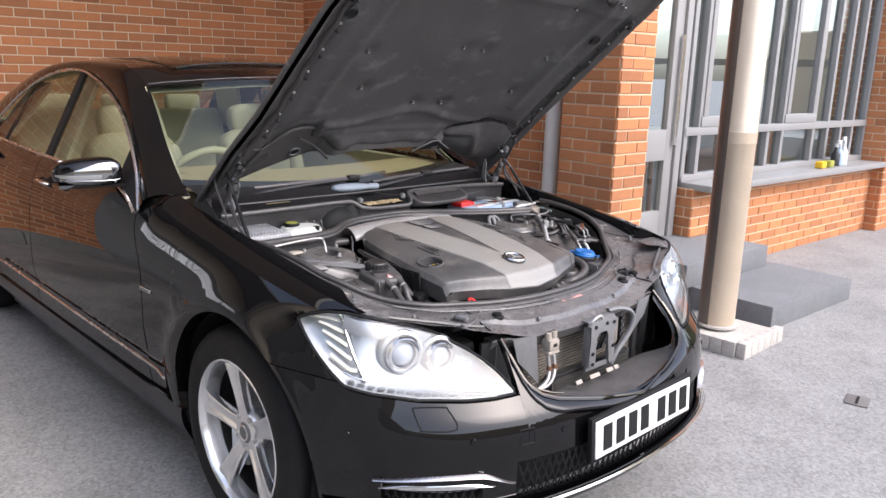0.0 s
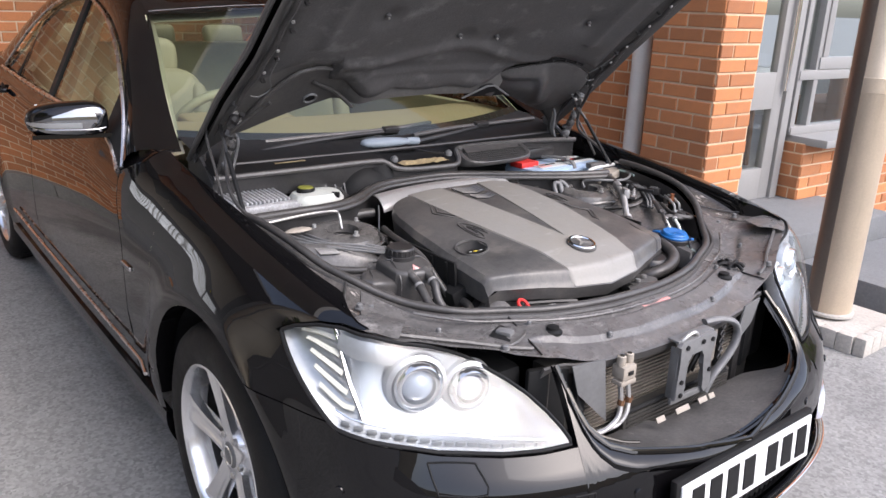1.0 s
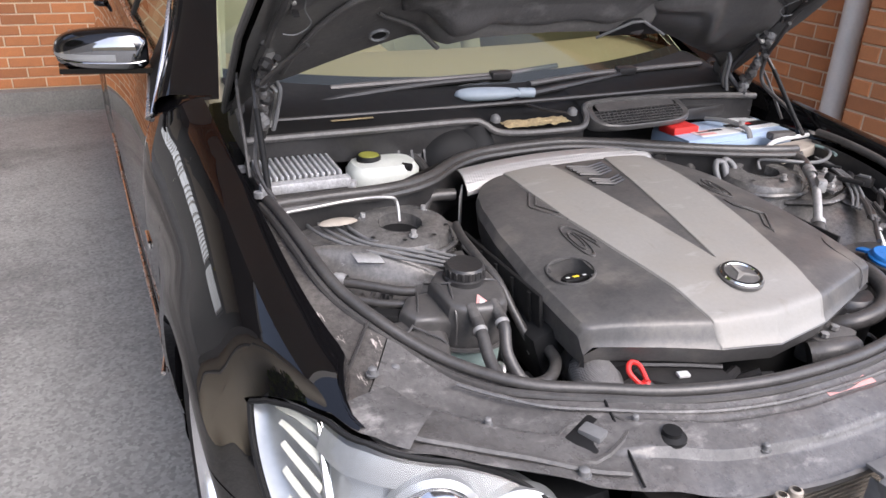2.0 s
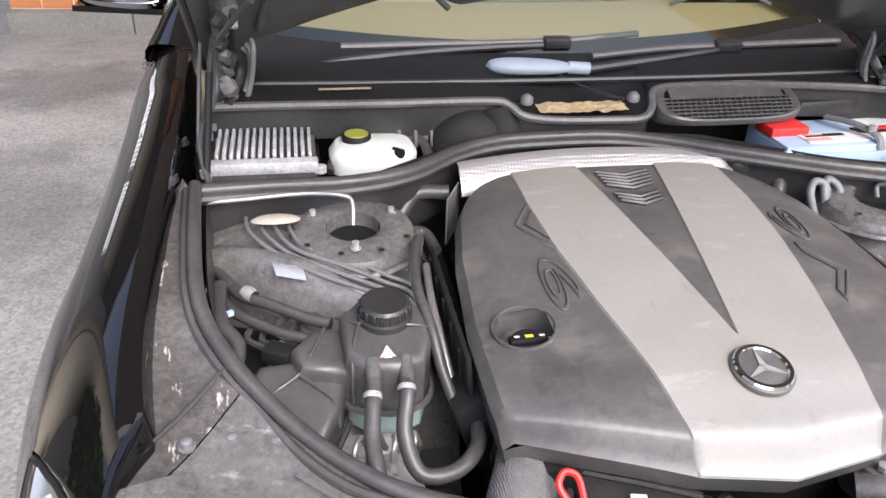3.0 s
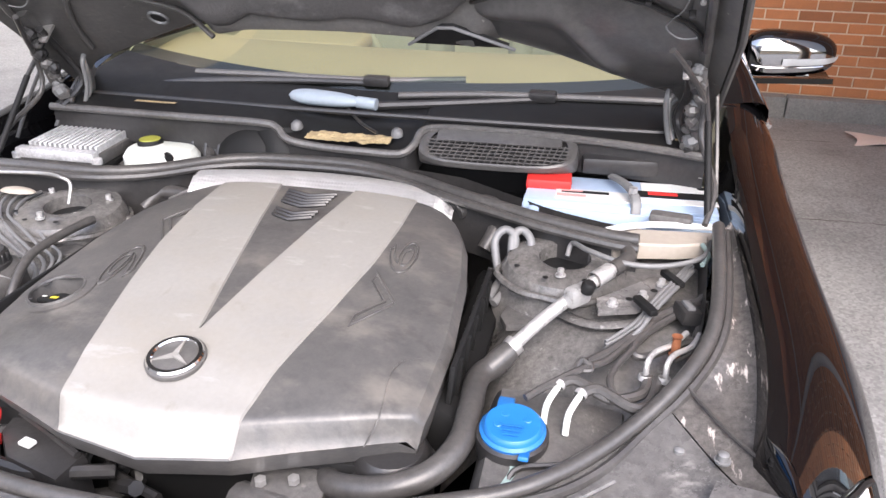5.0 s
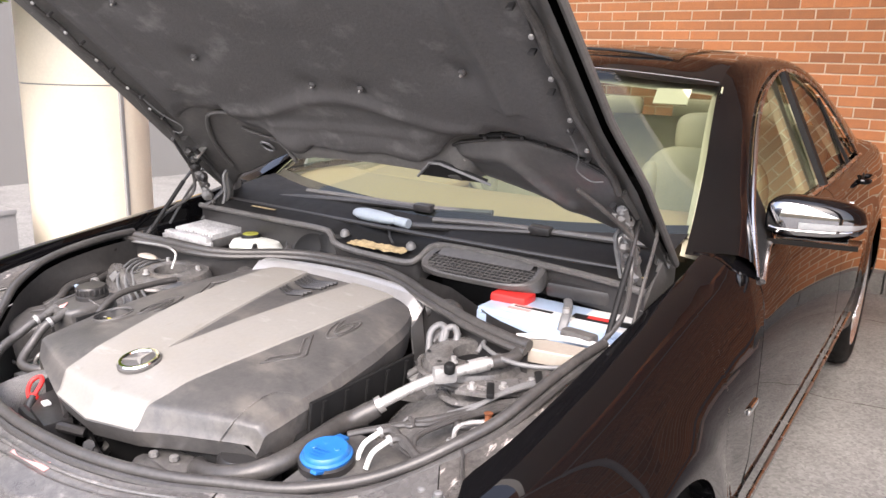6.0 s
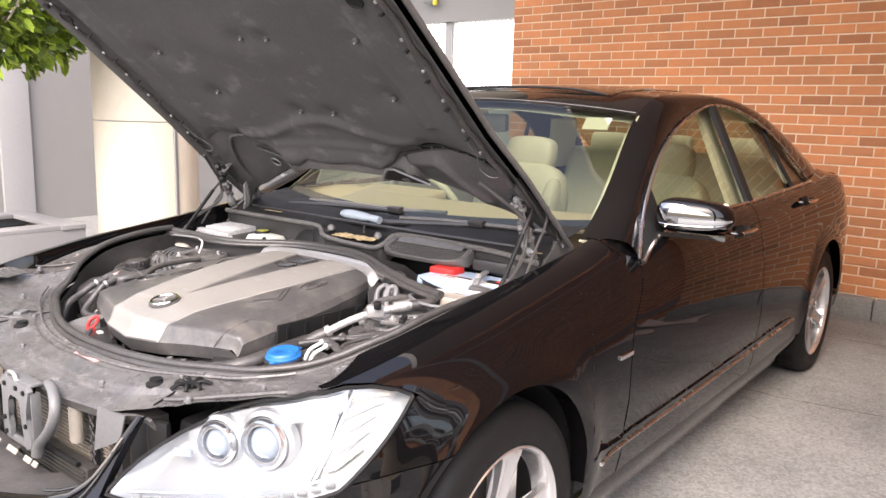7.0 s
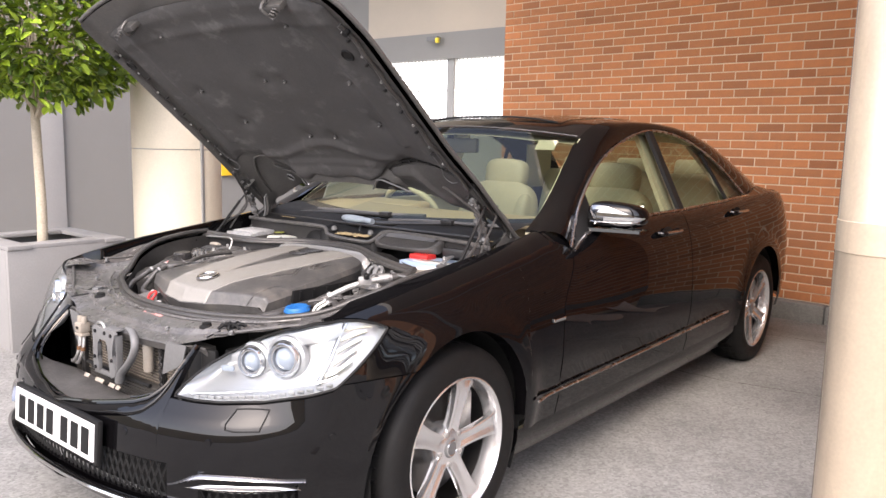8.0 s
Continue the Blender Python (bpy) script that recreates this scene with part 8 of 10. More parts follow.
def engine_cover():
    V = [0, 0.01, 0.03] + steps(0.06, 0.86, 26) + [0.87, 0.88, 0.89, 0.90, 0.91, 0.92, 0.93, 0.95, 0.97, 1.0]
    o = cov(-0.277, 0.640, 0.0)
    top = sheet(lambda v, u: cov(u * cov_half(v), v), V, steps(-1, -0.965, 2) + steps(-0.94, 0.94, 60) + steps(0.965, 1, 2))
    bmesh.ops.delete(top, geom=[f for f in top.faces if (f.calc_center_median() - o).length < 0.040], context="FACES")
    c = part("engine_cover", top, "cover", CAR, "dusty dark grey engine cover with silver bands")
    skirt = bm_new()
    for s in MIRRORED:
        add_sheet(skirt, lambda v, w: cov(s * cov_half(v), v) + Vector((-s * 0.01 * w, 0, -0.055 * w)), V, [0, 1])
    add_sheet(skirt, lambda u, w: cov(u * cov_half(1), 1.0) + Vector((0, 0.015 * w, -0.035 * w)), steps(-1, 1, 30), [0, 1])
    add_sheet(skirt, lambda u, w: cov(u * cov_half(0), 0.0) + Vector((0, -0.01 * w, -0.06 * w)), steps(-1, 1, 20), [0, 1])
    part("cover_skirt", skirt, "cover", c)
    def inner(v):
        return max(0.0, 0.074 * (1 - v / 0.673))
    def outer(v):
        return lerp(v, [0, 0.19, 0.38, 0.57, 0.76, 0.87, 0.9, 1.0], [0.196, 0.197, 0.188, 0.168, 0.142, 0.130, 0.127, 0.121])
    for s in MIRRORED:
        part("silver_band", sheet(lambda v, w: cov(s * (inner(v) + (outer(v) - inner(v)) * w), min(v, 0.999), 0.0035 - 0.004 * (w > 0.99) - 0.004 * (w < 0.01) * (inner(v) > 0.002)), V, [0, 0.012] + steps(0.1, 0.9, 8) + [0.985, 1]), "silver", c, "silver painted band")
    # louvres in the dark V
    for g0, n in ((0.052, 5), (0.165, 3)):
        for k in range(n):
            v = g0 + 0.017 * k
            hw = inner(v) * 0.70
            part("louvre", tube([cov(-hw, v - 0.012, 0.004), cov(0, v + 0.010, 0.004), cov(hw, v - 0.012, 0.004)], 0.0038, 6, 0), "plastic", c)
    # round badge: dark disc, bright ring, three plain bars
    p = cov(0, 0.771, 0.005)
    n = Vector((0, -0.17, 1)).normalized()
    e = part("cover_badge", lathe([(0.041, -0.004), (0.041, 0.002), (0.037, 0.005), (0, 0.004)], p, n, 40), "hoodback", c, "round dark grey badge with a plain silver device")
    part("badge_ring", lathe([(0.0298, 0.0052), (0.0315, 0.0078), (0.0365, 0.0078), (0.0385, 0.0048)], p, n, 40), "chrome", e)
    q = Vector((0, 0, 1)).rotation_difference(n).to_matrix().to_4x4()
    for k in range(3):
        part("badge_bar", prism([(-0.0048, 0), (0, 0.0305), (0.0048, 0)], 0.0045, 0.0068, 0, Matrix.Translation(p) @ q @ pose(0, 0, 0, 0, 0, 120 * k)), "silver", e)
    # oil filler bowl sunk into the cover
    n = Vector((-0.12, -0.10, 1)).normalized()
    collar = sheet(lambda a, r: Vector((o.x + r * math.cos(a), o.y + r * math.sin(a), cov_at(o.x + r * math.cos(a), o.y + r * math.sin(a)) + 0.0012)), steps(0, 2 * math.pi, 40), [0.043, 0.046, 0.052, 0.060])
    rec = part("filler_recess", collar, "cover", c)
    part("recess_ring", lathe([(0.0405, 0.0), (0.0415, 0.003), (0.0445, 0.003), (0.0455, 0.0)], o, n, 40), "cover", rec)
    part("recess_wall", lathe([(0.0420, 0.002), (0.041, -0.014), (0.037, -0.036), (0.0, -0.040)], o, n, 36), "cover", rec)
    p = o + Vector((0.004, -0.012, -0.014))
    cap = part("filler_cap", lathe([(0.025, -0.020), (0.026, -0.004), (0.023, 0.0), (0, 0.0)], p, (-0.05, -0.15, 1), 28), "black", rec, "black filler cap with yellow mark")
    part("filler_grip", box(p + Vector((0.0, 0.0, 0.003)), (0.054, 0.017, 0.009), turn(-8, 0, 4), 0.004), "black", cap)
    part("filler_mark", box(p + Vector((0.0, 0.0, 0.0084)), (0.011, 0.006, 0.0008), turn(-8, 0, 4)), "yellow", cap)
    for dx in (-0.017, 0.018):
        part("filler_mark", box(p + Vector((dx, 0.0, 0.0084)), (0.007, 0.004, 0.0008), turn(-8, 0, 4)), "white", cap)
    # moulded lettering on both sides, in outline
    for s in MIRRORED:
        cu = bpy.data.curves.new("lettering", "FONT")
        cu.body, cu.size, cu.extrude, cu.fill_mode = "V6", 0.066, 0.0008, "NONE"
        cu.bevel_depth, cu.bevel_resolution, cu.space_character = 0.0011, 1, 1.05
        tmp = bpy.data.objects.new("lettering", cu)
        scene.collection.objects.link(tmp)
        bpy.context.view_layer.update()
        me = bpy.data.meshes.new_from_object(tmp.evaluated_get(bpy.context.evaluated_depsgraph_get()))
        bpy.data.objects.remove(tmp)
        me.materials.clear()
        me.materials.append(M["tankplastic"])
        ob = new("lettering", me)
        for v in me.vertices:
            x, y = v.co.x * (3.4 if s > 0 else 4.0), v.co.y
            px, py = (0.247 - y, -0.195 + x) if s > 0 else (-0.228 + y, 0.12 - x)
            v.co = Vector((px, py, cov_at(px, py) + 0.0012 + v.co.z))
        adopt(ob, c)
    # raised edge on the outer front corner
    part("cover_seam", tube([cov(0.275, 1.0, -0.002), cov(0.29, 0.9, 0.001), cov(0.285, 0.78, 0.001), cov(0.30, 0.72, 0.0005), cov(0.34, 0.68, 0.0)], 0.0012, 6, 4), "cover", c)


engine_cover()


def heat_shield():
    bow = lambda u: 0.036 * math.sin(u * math.pi)
    drop = lambda u: 0.004 * abs(2 * u - 1) ** 3 + 0.022 * ease(0.95, 1.0, u)
    h = part("heat_shield", sheet(lambda u, v: Vector((-0.280 + 0.535 * u, 0.244 + 0.030 * v + bow(u), 0.874 + 0.005 * math.sin(v * 2.2) - drop(u))), steps(0, 1, 60), steps(0, 1, 6), 0.003), "brightfoil", CAR, "silver heat shield behind the engine cover")
    part("dimpled_edge", sheet(lambda u, v: Vector((-0.282 + 0.540 * u, 0.245 - 0.034 * math.sin(v * 1.5) + bow(u), 0.874 - 0.036 * v - drop(u))), steps(0, 1, 60), steps(0, 1, 8), 0.003), "foil", h, "dimpled front edge of the heat shield")
    part("shield_side", sheet(lambda u, v: Vector((0.252 + 0.018 * u + 0.012 * v, 0.250 - 0.065 * u, 0.838 - 0.095 * v - 0.015 * u)), steps(0, 1, 8), steps(0, 1, 10), 0.003), "foil", h, "dimpled end of the heat shield")
    part("shield_side", sheet(lambda u, v: Vector((-0.280 - 0.03 * u, 0.240 - 0.05 * u, 0.850 - 0.09 * v - 0.01 * u)), steps(0, 1, 6), steps(0, 1, 8), 0.003), "foil", h)


heat_shield()


# ---- things in the bay ----
def strut_towers():
    for s in MIRRORED:
        c = Vector((s * 0.482, 0.112, 0.828))
        bm = lathe([(0.042, -0.02), (0.044, 0.012), (0.052, 0.016), (0.075, 0.014), (0.098, 0.006), (0.106, -0.008), (0.108, -0.03), (0.125, -0.06), (0.15, -0.14), (0.17, -0.3)], c, (0, -0.06, 1), 48)
        t = part("strut_tower", bm, "baypaint", CAR, "dusty domed suspension tower")
        part("strut_hole", lathe([(0, -0.012), (0.043, -0.012)], c, (0, -0.06, 1), 28), "black", t)
        part("strut_nut", lathe([(0.010, -0.022), (0.010, -0.014), (0, -0.013)], c + Vector((0.008, 0.006, 0)), (0, -0.06, 1), 6), "baypaint", t)
        part("tower_flange", tube([c + Vector((0.112 * math.cos(a) + 0.004 * math.sin(5 * a), 0.112 * math.sin(a) + 0.004 * math.cos(7 * a), -0.022 - 0.007 * math.sin(a))) for a in steps(0, 6.1, 36)], 0.006, 6, 0, True), "baypaint", t)
        for k in range(9):
            a = 0.3 + 0.69 * k
            part("tower_hole", lathe([(0, 0.0), (0.005, 0.0)], c + Vector((0.092 * math.cos(a), 0.092 * math.sin(a), 0.0085 - 0.0055 * math.sin(a))), (0.05, -0.06, 1), 10), "black", t)
        for k in range(3):
            a = 0.5 + 2.094 * k
            part("tower_bolt", lathe([(0.009, 0), (0.009, 0.003), (0.0055, 0.003), (0.0055, 0.013), (0, 0.014)], c + Vector((0.075 * math.cos(a), 0.075 * math.sin(a), 0.012)), (0, 0, 1), 8), "whitemetal", t)
        # the sloping wheelhouse beside and before it
        def f(u, v):
            x = 0.34 + 0.375 * u
            y = 0.20 - 0.42 * v
            if s < 0:
                y = 0.20 - 0.40 * v
            z = 0.832 - 1.5 * max(0.0, 0.60 - x) ** 2 - 2.2 * max(0.0, x - 0.62) ** 2 - 0.045 * v - 0.16 * max(0.0, v - 0.5) ** 1.5 - 0.28 * max(0, 0.18 - u) + 0.006 * noise.noise(Vector((x * 8, y * 8, s)))
            if s < 0:
                d = -0.05 + 0.45 * (x - 0.50) - y
                z += 0.022 * math.exp(-((d + 0.045) / 0.03) ** 2) - 0.105 * ease(-0.035, 0.045, d) - 0.5 * max(0, d - 0.04) * ease(0.62, 0.52, x) if x > 0.4 else -0.1 * ease(-0.03, 0.04, d)
            return Vector((s * x, y, z))
        w = part("wheelhouse", sheet(f, steps(0, 1, 36), steps(0, 1, 60)), "baypaint", CAR)
        if s < 0:
            continue
        rib = part("wheelhouse_rib", tube([f(0.35, 0.45) + Vector((0, 0, 0.006)), f(0.55, 0.6) + Vector((0, 0, 0.012)), f(0.85, 0.5) + Vector((0, 0, 0.006))], 0.012, 8, 5, flat=0.5), "baypaint", w)
        part("wheelhouse_plug", lathe([(0.020, 0), (0.020, 0.004), (0.014, 0.007), (0.005, 0.006), (0, 0.009)], f(0.69, 0.62) + Vector((0, 0, 0.004)), (s * -0.1, -0.3, 1), 20), "rubber", w)


strut_towers()


def fins_unit():
    o = Vector((-0.625, 0.362, 0.868))
    u = part("control_unit", box(o, (0.185, 0.18, 0.026), turn(3), 0.005), "dusty", CAR, "finned cast aluminium control unit")
    for k in range(14):
        part("unit_fin", box(o + Vector((-0.081 + 0.0125 * k, 0.012, 0.020)), (0.0062, 0.150, 0.020), turn(3, 0, 0), 0.0015, 1), "finmetal", u)
    part("unit_front", box(o + Vector((0, -0.082, 0.010)), (0.19, 0.024, 0.022), turn(3), 0.004), "finmetal", u)
    part("unit_back", box(o + Vector((0, 0.088, 0.012)), (0.15, 0.014, 0.022), turn(3), 0.004), "finmetal", u)
    part("unit_label", box(o + Vector((0.01, 0.068, 0.0315)), (0.09, 0.018, 0.002), turn(3)), "beige", u)
    part("unit_base", box(o + Vector((0, -0.02, -0.028)), (0.20, 0.20, 0.028), turn(3), 0.006), "black", u)
    for dx, dy in ((-0.098, -0.085), (0.098, -0.085), (-0.098, 0.085), (0.098, 0.085)):
        part("unit_lug", lathe([(0.011, 0), (0.011, 0.012), (0.005, 0.014), (0, 0.014)], o + Vector((dx, dy, -0.004)), (0, 0, 1), 12), "finmetal", u)
    part("unit_plug", box(o + Vector((0.06, -0.112, -0.016)), (0.07, 0.02, 0.02), None, 0.004), "plastic", u)


fins_unit()


def brake_reservoir():
    c = Vector((-0.425, 0.362, 0.828))
    def f(a, t):
        r = lerp(t, [0, 0.1, 0.6, 0.85, 1.0], [0.85, 0.98, 1.0, 0.86, 0.0])
        return c + Vector((0.083 * r * math.copysign(abs(math.cos(a)) ** 0.7, math.cos(a)), 0.055 * r * math.copysign(abs(math.sin(a)) ** 0.7, math.sin(a)), 0.062 * min(1, t * 1.05)))
    b = part("brake_reservoir", weld(sheet(f, steps(0, 2 * math.pi, 36), [0, 0.1, 0.3, 0.6, 0.75, 0.85, 0.93, 1.0])), "tank", CAR, "translucent white brake fluid reservoir")
    p = Vector((-0.455, 0.370, 0.882))
    part("reservoir_cap", lathe([(0.027, -0.006), (0.028, 0.012), (0.025, 0.016), (0, 0.016)], p, (0, 0, 1), 24), "black", b)
    part("cap_top", lathe([(0.0, 0.0175), (0.022, 0.0175), (0.023, 0.016)], p, (0, 0, 1), 24), "yellowcap", b)
    part("sensor_plug", tube([c + Vector((0.035, -0.035, 0.05)), c + Vector((0.05, -0.05, 0.05))], 0.009, 8, 0), "black", b)
    part("reservoir_hose", tube([(-0.51, 0.33, 0.84), (-0.47, 0.40, 0.875), (-0.40, 0.425, 0.885), (-0.33, 0.40, 0.87), (-0.315, 0.35, 0.84)], 0.010, 8, 6), "rubber", b)
    bo = part("brake_booster", lathe([(0.0, 0.10), (0.07, 0.09), (0.11, 0.05), (0.12, 0.0), (0.11, -0.05)], (-0.22, 0.455, 0.83), (0, -1, 0.15), 32), "black", CAR, "round black brake booster")


brake_reservoir()


def battery():
    b = part("battery", box((0.565, 0.345, 0.80), (0.36, 0.15, 0.142), None, 0.006), "paleblue", CAR, "pale blue car battery with red terminal cover")
    part("battery_top", box((0.565, 0.345, 0.873), (0.355, 0.145, 0.008), None, 0.002), "paleblue", b)
    part("terminal_cover", box((0.427, 0.362, 0.884), (0.088, 0.062, 0.022), turn(0, 0, 3), 0.006), "red", b, "red plastic terminal cover")
    part("white_label", box((0.52, 0.315, 0.8782), (0.15, 0.05, 0.002), turn(0, 0, 2)), "white", b)
    part("label_bar", box((0.475, 0.303, 0.880), (0.055, 0.013, 0.001), turn(0, 0, 2)), "pink", b)
    part("label_bar", box((0.50, 0.325, 0.880), (0.09, 0.012, 0.001), turn(0, 0, 2)), "black", b)
    part("label_bar", box((0.475, 0.326, 0.8806), (0.04, 0.006, 0.001), turn(0, 0, 2)), "pink", b)
    part("white_label", box((0.665, 0.392, 0.8782), (0.12, 0.042, 0.002), turn(0, 0, 4)), "white", b)
    part("black_label", box((0.66, 0.352, 0.8782), (0.15, 0.030, 0.002), turn(0, 0, 4)), "black", b)
    part("label_bar", box((0.645, 0.352, 0.880), (0.055, 0.014, 0.001), turn(0, 0, 4)), "red", b)
    part("white_label", box((0.67, 0.318, 0.8782), (0.15, 0.024, 0.002), turn(0, 0, 4)), "white", b)
    part("terminal_clamp", tube([(0.548, 0.395, 0.892), (0.57, 0.35, 0.897), (0.585, 0.315, 0.895), (0.595, 0.28, 0.885), (0.595, 0.262, 0.85)], 0.010, 8, 5, flat=0.6), "greycover", b)
    part("clamp_bolt", lathe([(0.008, 0), (0.008, 0.014), (0, 0.016)], (0.588, 0.30, 0.893), (0, 0, 1), 8), "dullmetal", b)
    part("vent_plug", lathe([(0.009, 0), (0.009, 0.002), (0, 0.0022)], (0.72, 0.40, 0.878), (0, 0, 1), 14), "black", b)
    part("battery_ledge", box((0.57, 0.262, 0.83), (0.34, 0.010, 0.075), None, 0.003), "paleblue", b)
    # bracket with pale rail over the seal end
    br = part("seal_bracket", prism([(0.545, 0.155), (0.60, 0.19), (0.735, 0.205), (0.745, 0.165), (0.66, 0.135), (0.56, 0.115)], 0.845, 0.872, 0.005), "beige", CAR, "pale dirty bracket at the end of the seal")
    part("bracket_lip", tube([(0.545, 0.165, 0.873), (0.62, 0.20, 0.877), (0.74, 0.208, 0.879)], 0.006, 8, 4), "white", br)
    part("bracket_knob", lathe([(0.014, 0), (0.016, 0.014), (0.010, 0.018), (0, 0.019)], (0.575, 0.13, 0.868), (0, -0.2, 1), 14), "greycover", br)
    part("cover_cap", box((0.655, 0.222, 0.882), (0.075, 0.032, 0.022), turn(0, 0, -8), 0.009), "dusty", br)


battery()


def coolant_tank():
    def tilted(c, rx, ry=0):
        return Matrix.Translation(c) @ pose(0, 0, 0, rx, ry, 0) @ Matrix.Translation(-Vector(c))
    main = [(-0.403, -0.105), (-0.435, -0.082), (-0.495, -0.088), (-0.520, -0.115), (-0.516, -0.195), (-0.490, -0.217), (-0.448, -0.224), (-0.414, -0.210), (-0.400, -0.175)]
    side = [(-0.500, -0.100), (-0.562, -0.114), (-0.588, -0.150), (-0.575, -0.186), (-0.510, -0.196)]
    lobe = [(-0.510, -0.168), (-0.585, -0.144), (-0.632, -0.152), (-0.650, -0.190), (-0.615, -0.262), (-0.552, -0.286), (-0.526, -0.230)]
    t = part("coolant_tank", prism(main, 0.738, 0.824, 0.016, tilted((-0.46, -0.15, 0.80), 7), 4), "tankplastic", CAR, "dusty black coolant expansion tank with a ribbed cap")
    part("tank_shoulder", prism(side, 0.725, 0.800, 0.016, tilted((-0.55, -0.15, 0.78), 6, 6), 4), "tankplastic", t)
    part("tank_lobe", prism(lobe, 0.690, 0.772, 0.018, tilted((-0.58, -0.19, 0.76), 10, 4), 4), "tankplastic", t)
    inset = lambda poly, k: [(sum(q[0] for q in poly) / len(poly) * (1 - k) + x * k, sum(q[1] for q in poly) / len(poly) * (1 - k) + y * k) for x, y in poly]
    part("tank_base", prism(inset(main, 0.95), 0.690, 0.738, 0.010, tilted((-0.46, -0.15, 0.80), 7)), "greentank", t, "murky green lower half of the tank")
    part("lobe_base", prism(inset(lobe, 0.95), 0.640, 0.692, 0.010, tilted((-0.58, -0.19, 0.76), 10, 4)), "greentank", t)
    for poly, z, m in ((main, 0.739, tilted((-0.46, -0.15, 0.80), 7)), (lobe, 0.692, tilted((-0.58, -0.19, 0.76), 10, 4))):
        part("tank_flange", tube([m @ Vector((x, y, z)) for x, y in inset(poly, 1.05)], 0.0045, 6, 3, True), "tankplastic", t)
    for pts in ([(-0.524, -0.108, 0.815), (-0.495, -0.145, 0.829), (-0.425, -0.155, 0.828), (-0.400, -0.145, 0.815)], [(-0.495, -0.145, 0.829), (-0.505, -0.185, 0.818), (-0.508, -0.208, 0.795), (-0.508, -0.208, 0.745)],
                [(-0.640, -0.205, 0.752), (-0.606, -0.203, 0.774), (-0.575, -0.182, 0.783), (-0.56, -0.165, 0.800), (-0.54, -0.115, 0.804)], [(-0.578, -0.184, 0.782), (-0.556, -0.202, 0.775), (-0.533, -0.222, 0.764), (-0.528, -0.235, 0.73)]):
        part("tank_seam", tube(pts, 0.0022, 6, 5), "tankplastic", t)
    p = Vector((-0.458, -0.130, 0.830))
    cap = part("tank_cap", lathe([(0.038, -0.006), (0.038, 0.003), (0.0345, 0.005), (0.0345, 0.020), (0.031, 0.024), (0.022, 0.0235), (0, 0.0225)], p, (0, -0.05, 1), 36), "plastic", t, "black ribbed screw cap")
    for k in range(18):
        a = 2 * math.pi * k / 18
        part("cap_rib", box(p + Vector((0.0352 * math.cos(a), 0.0352 * math.sin(a), 0.012)), (0.003, 0.005, 0.015), turn(0, 0, math.degrees(a)), 0.001, 1), "plastic", cap)
    part("warning_triangle", prism([(-0.014, -0.008), (0.014, -0.008), (0, 0.016)], 0, 0.0015, 0, Matrix.Translation((-0.462, -0.205, 0.8165)) @ pose(0, 0, 0, 22, 0, 0)), "pink", t)
    part("warning_mark", prism([(-0.005, -0.004), (0.005, -0.004), (0, 0.005)], 0, 0.001, 0, Matrix.Translation((-0.462, -0.2055, 0.8182)) @ pose(0, 0, 0, 22, 0, 0)), "white", t)
    for (x, pts) in ((-0.483, [(-0.483, -0.232, 0.80), (-0.487, -0.262, 0.788), (-0.492, -0.30, 0.765), (-0.488, -0.345, 0.74), (-0.478, -0.37, 0.69), (-0.47, -0.38, 0.62)]),
                     (-0.440, [(-0.440, -0.228, 0.80), (-0.443, -0.255, 0.79), (-0.450, -0.285, 0.755), (-0.435, -0.322, 0.722), (-0.39, -0.318, 0.715), (-0.355, -0.285, 0.72), (-0.343, -0.23, 0.72), (-0.32, -0.17, 0.70)])):
        part("coolant_hose", tube(pts, 0.0105, 10, 7), "rubber", t)
        part("hose_clip", lathe([(0.0118, -0.004), (0.0125, 0), (0.0118, 0.004)], Vector(pts[1]) + Vector((0, 0.008, 0.004)), Vector(pts[1]) - Vector(pts[0]), 16), "whitemetal", t)
        part("hose_nozzle", tube([(x, -0.205, 0.812), (x, -0.24, 0.797)], 0.010, 10, 0), "dusty", t)


coolant_tank()


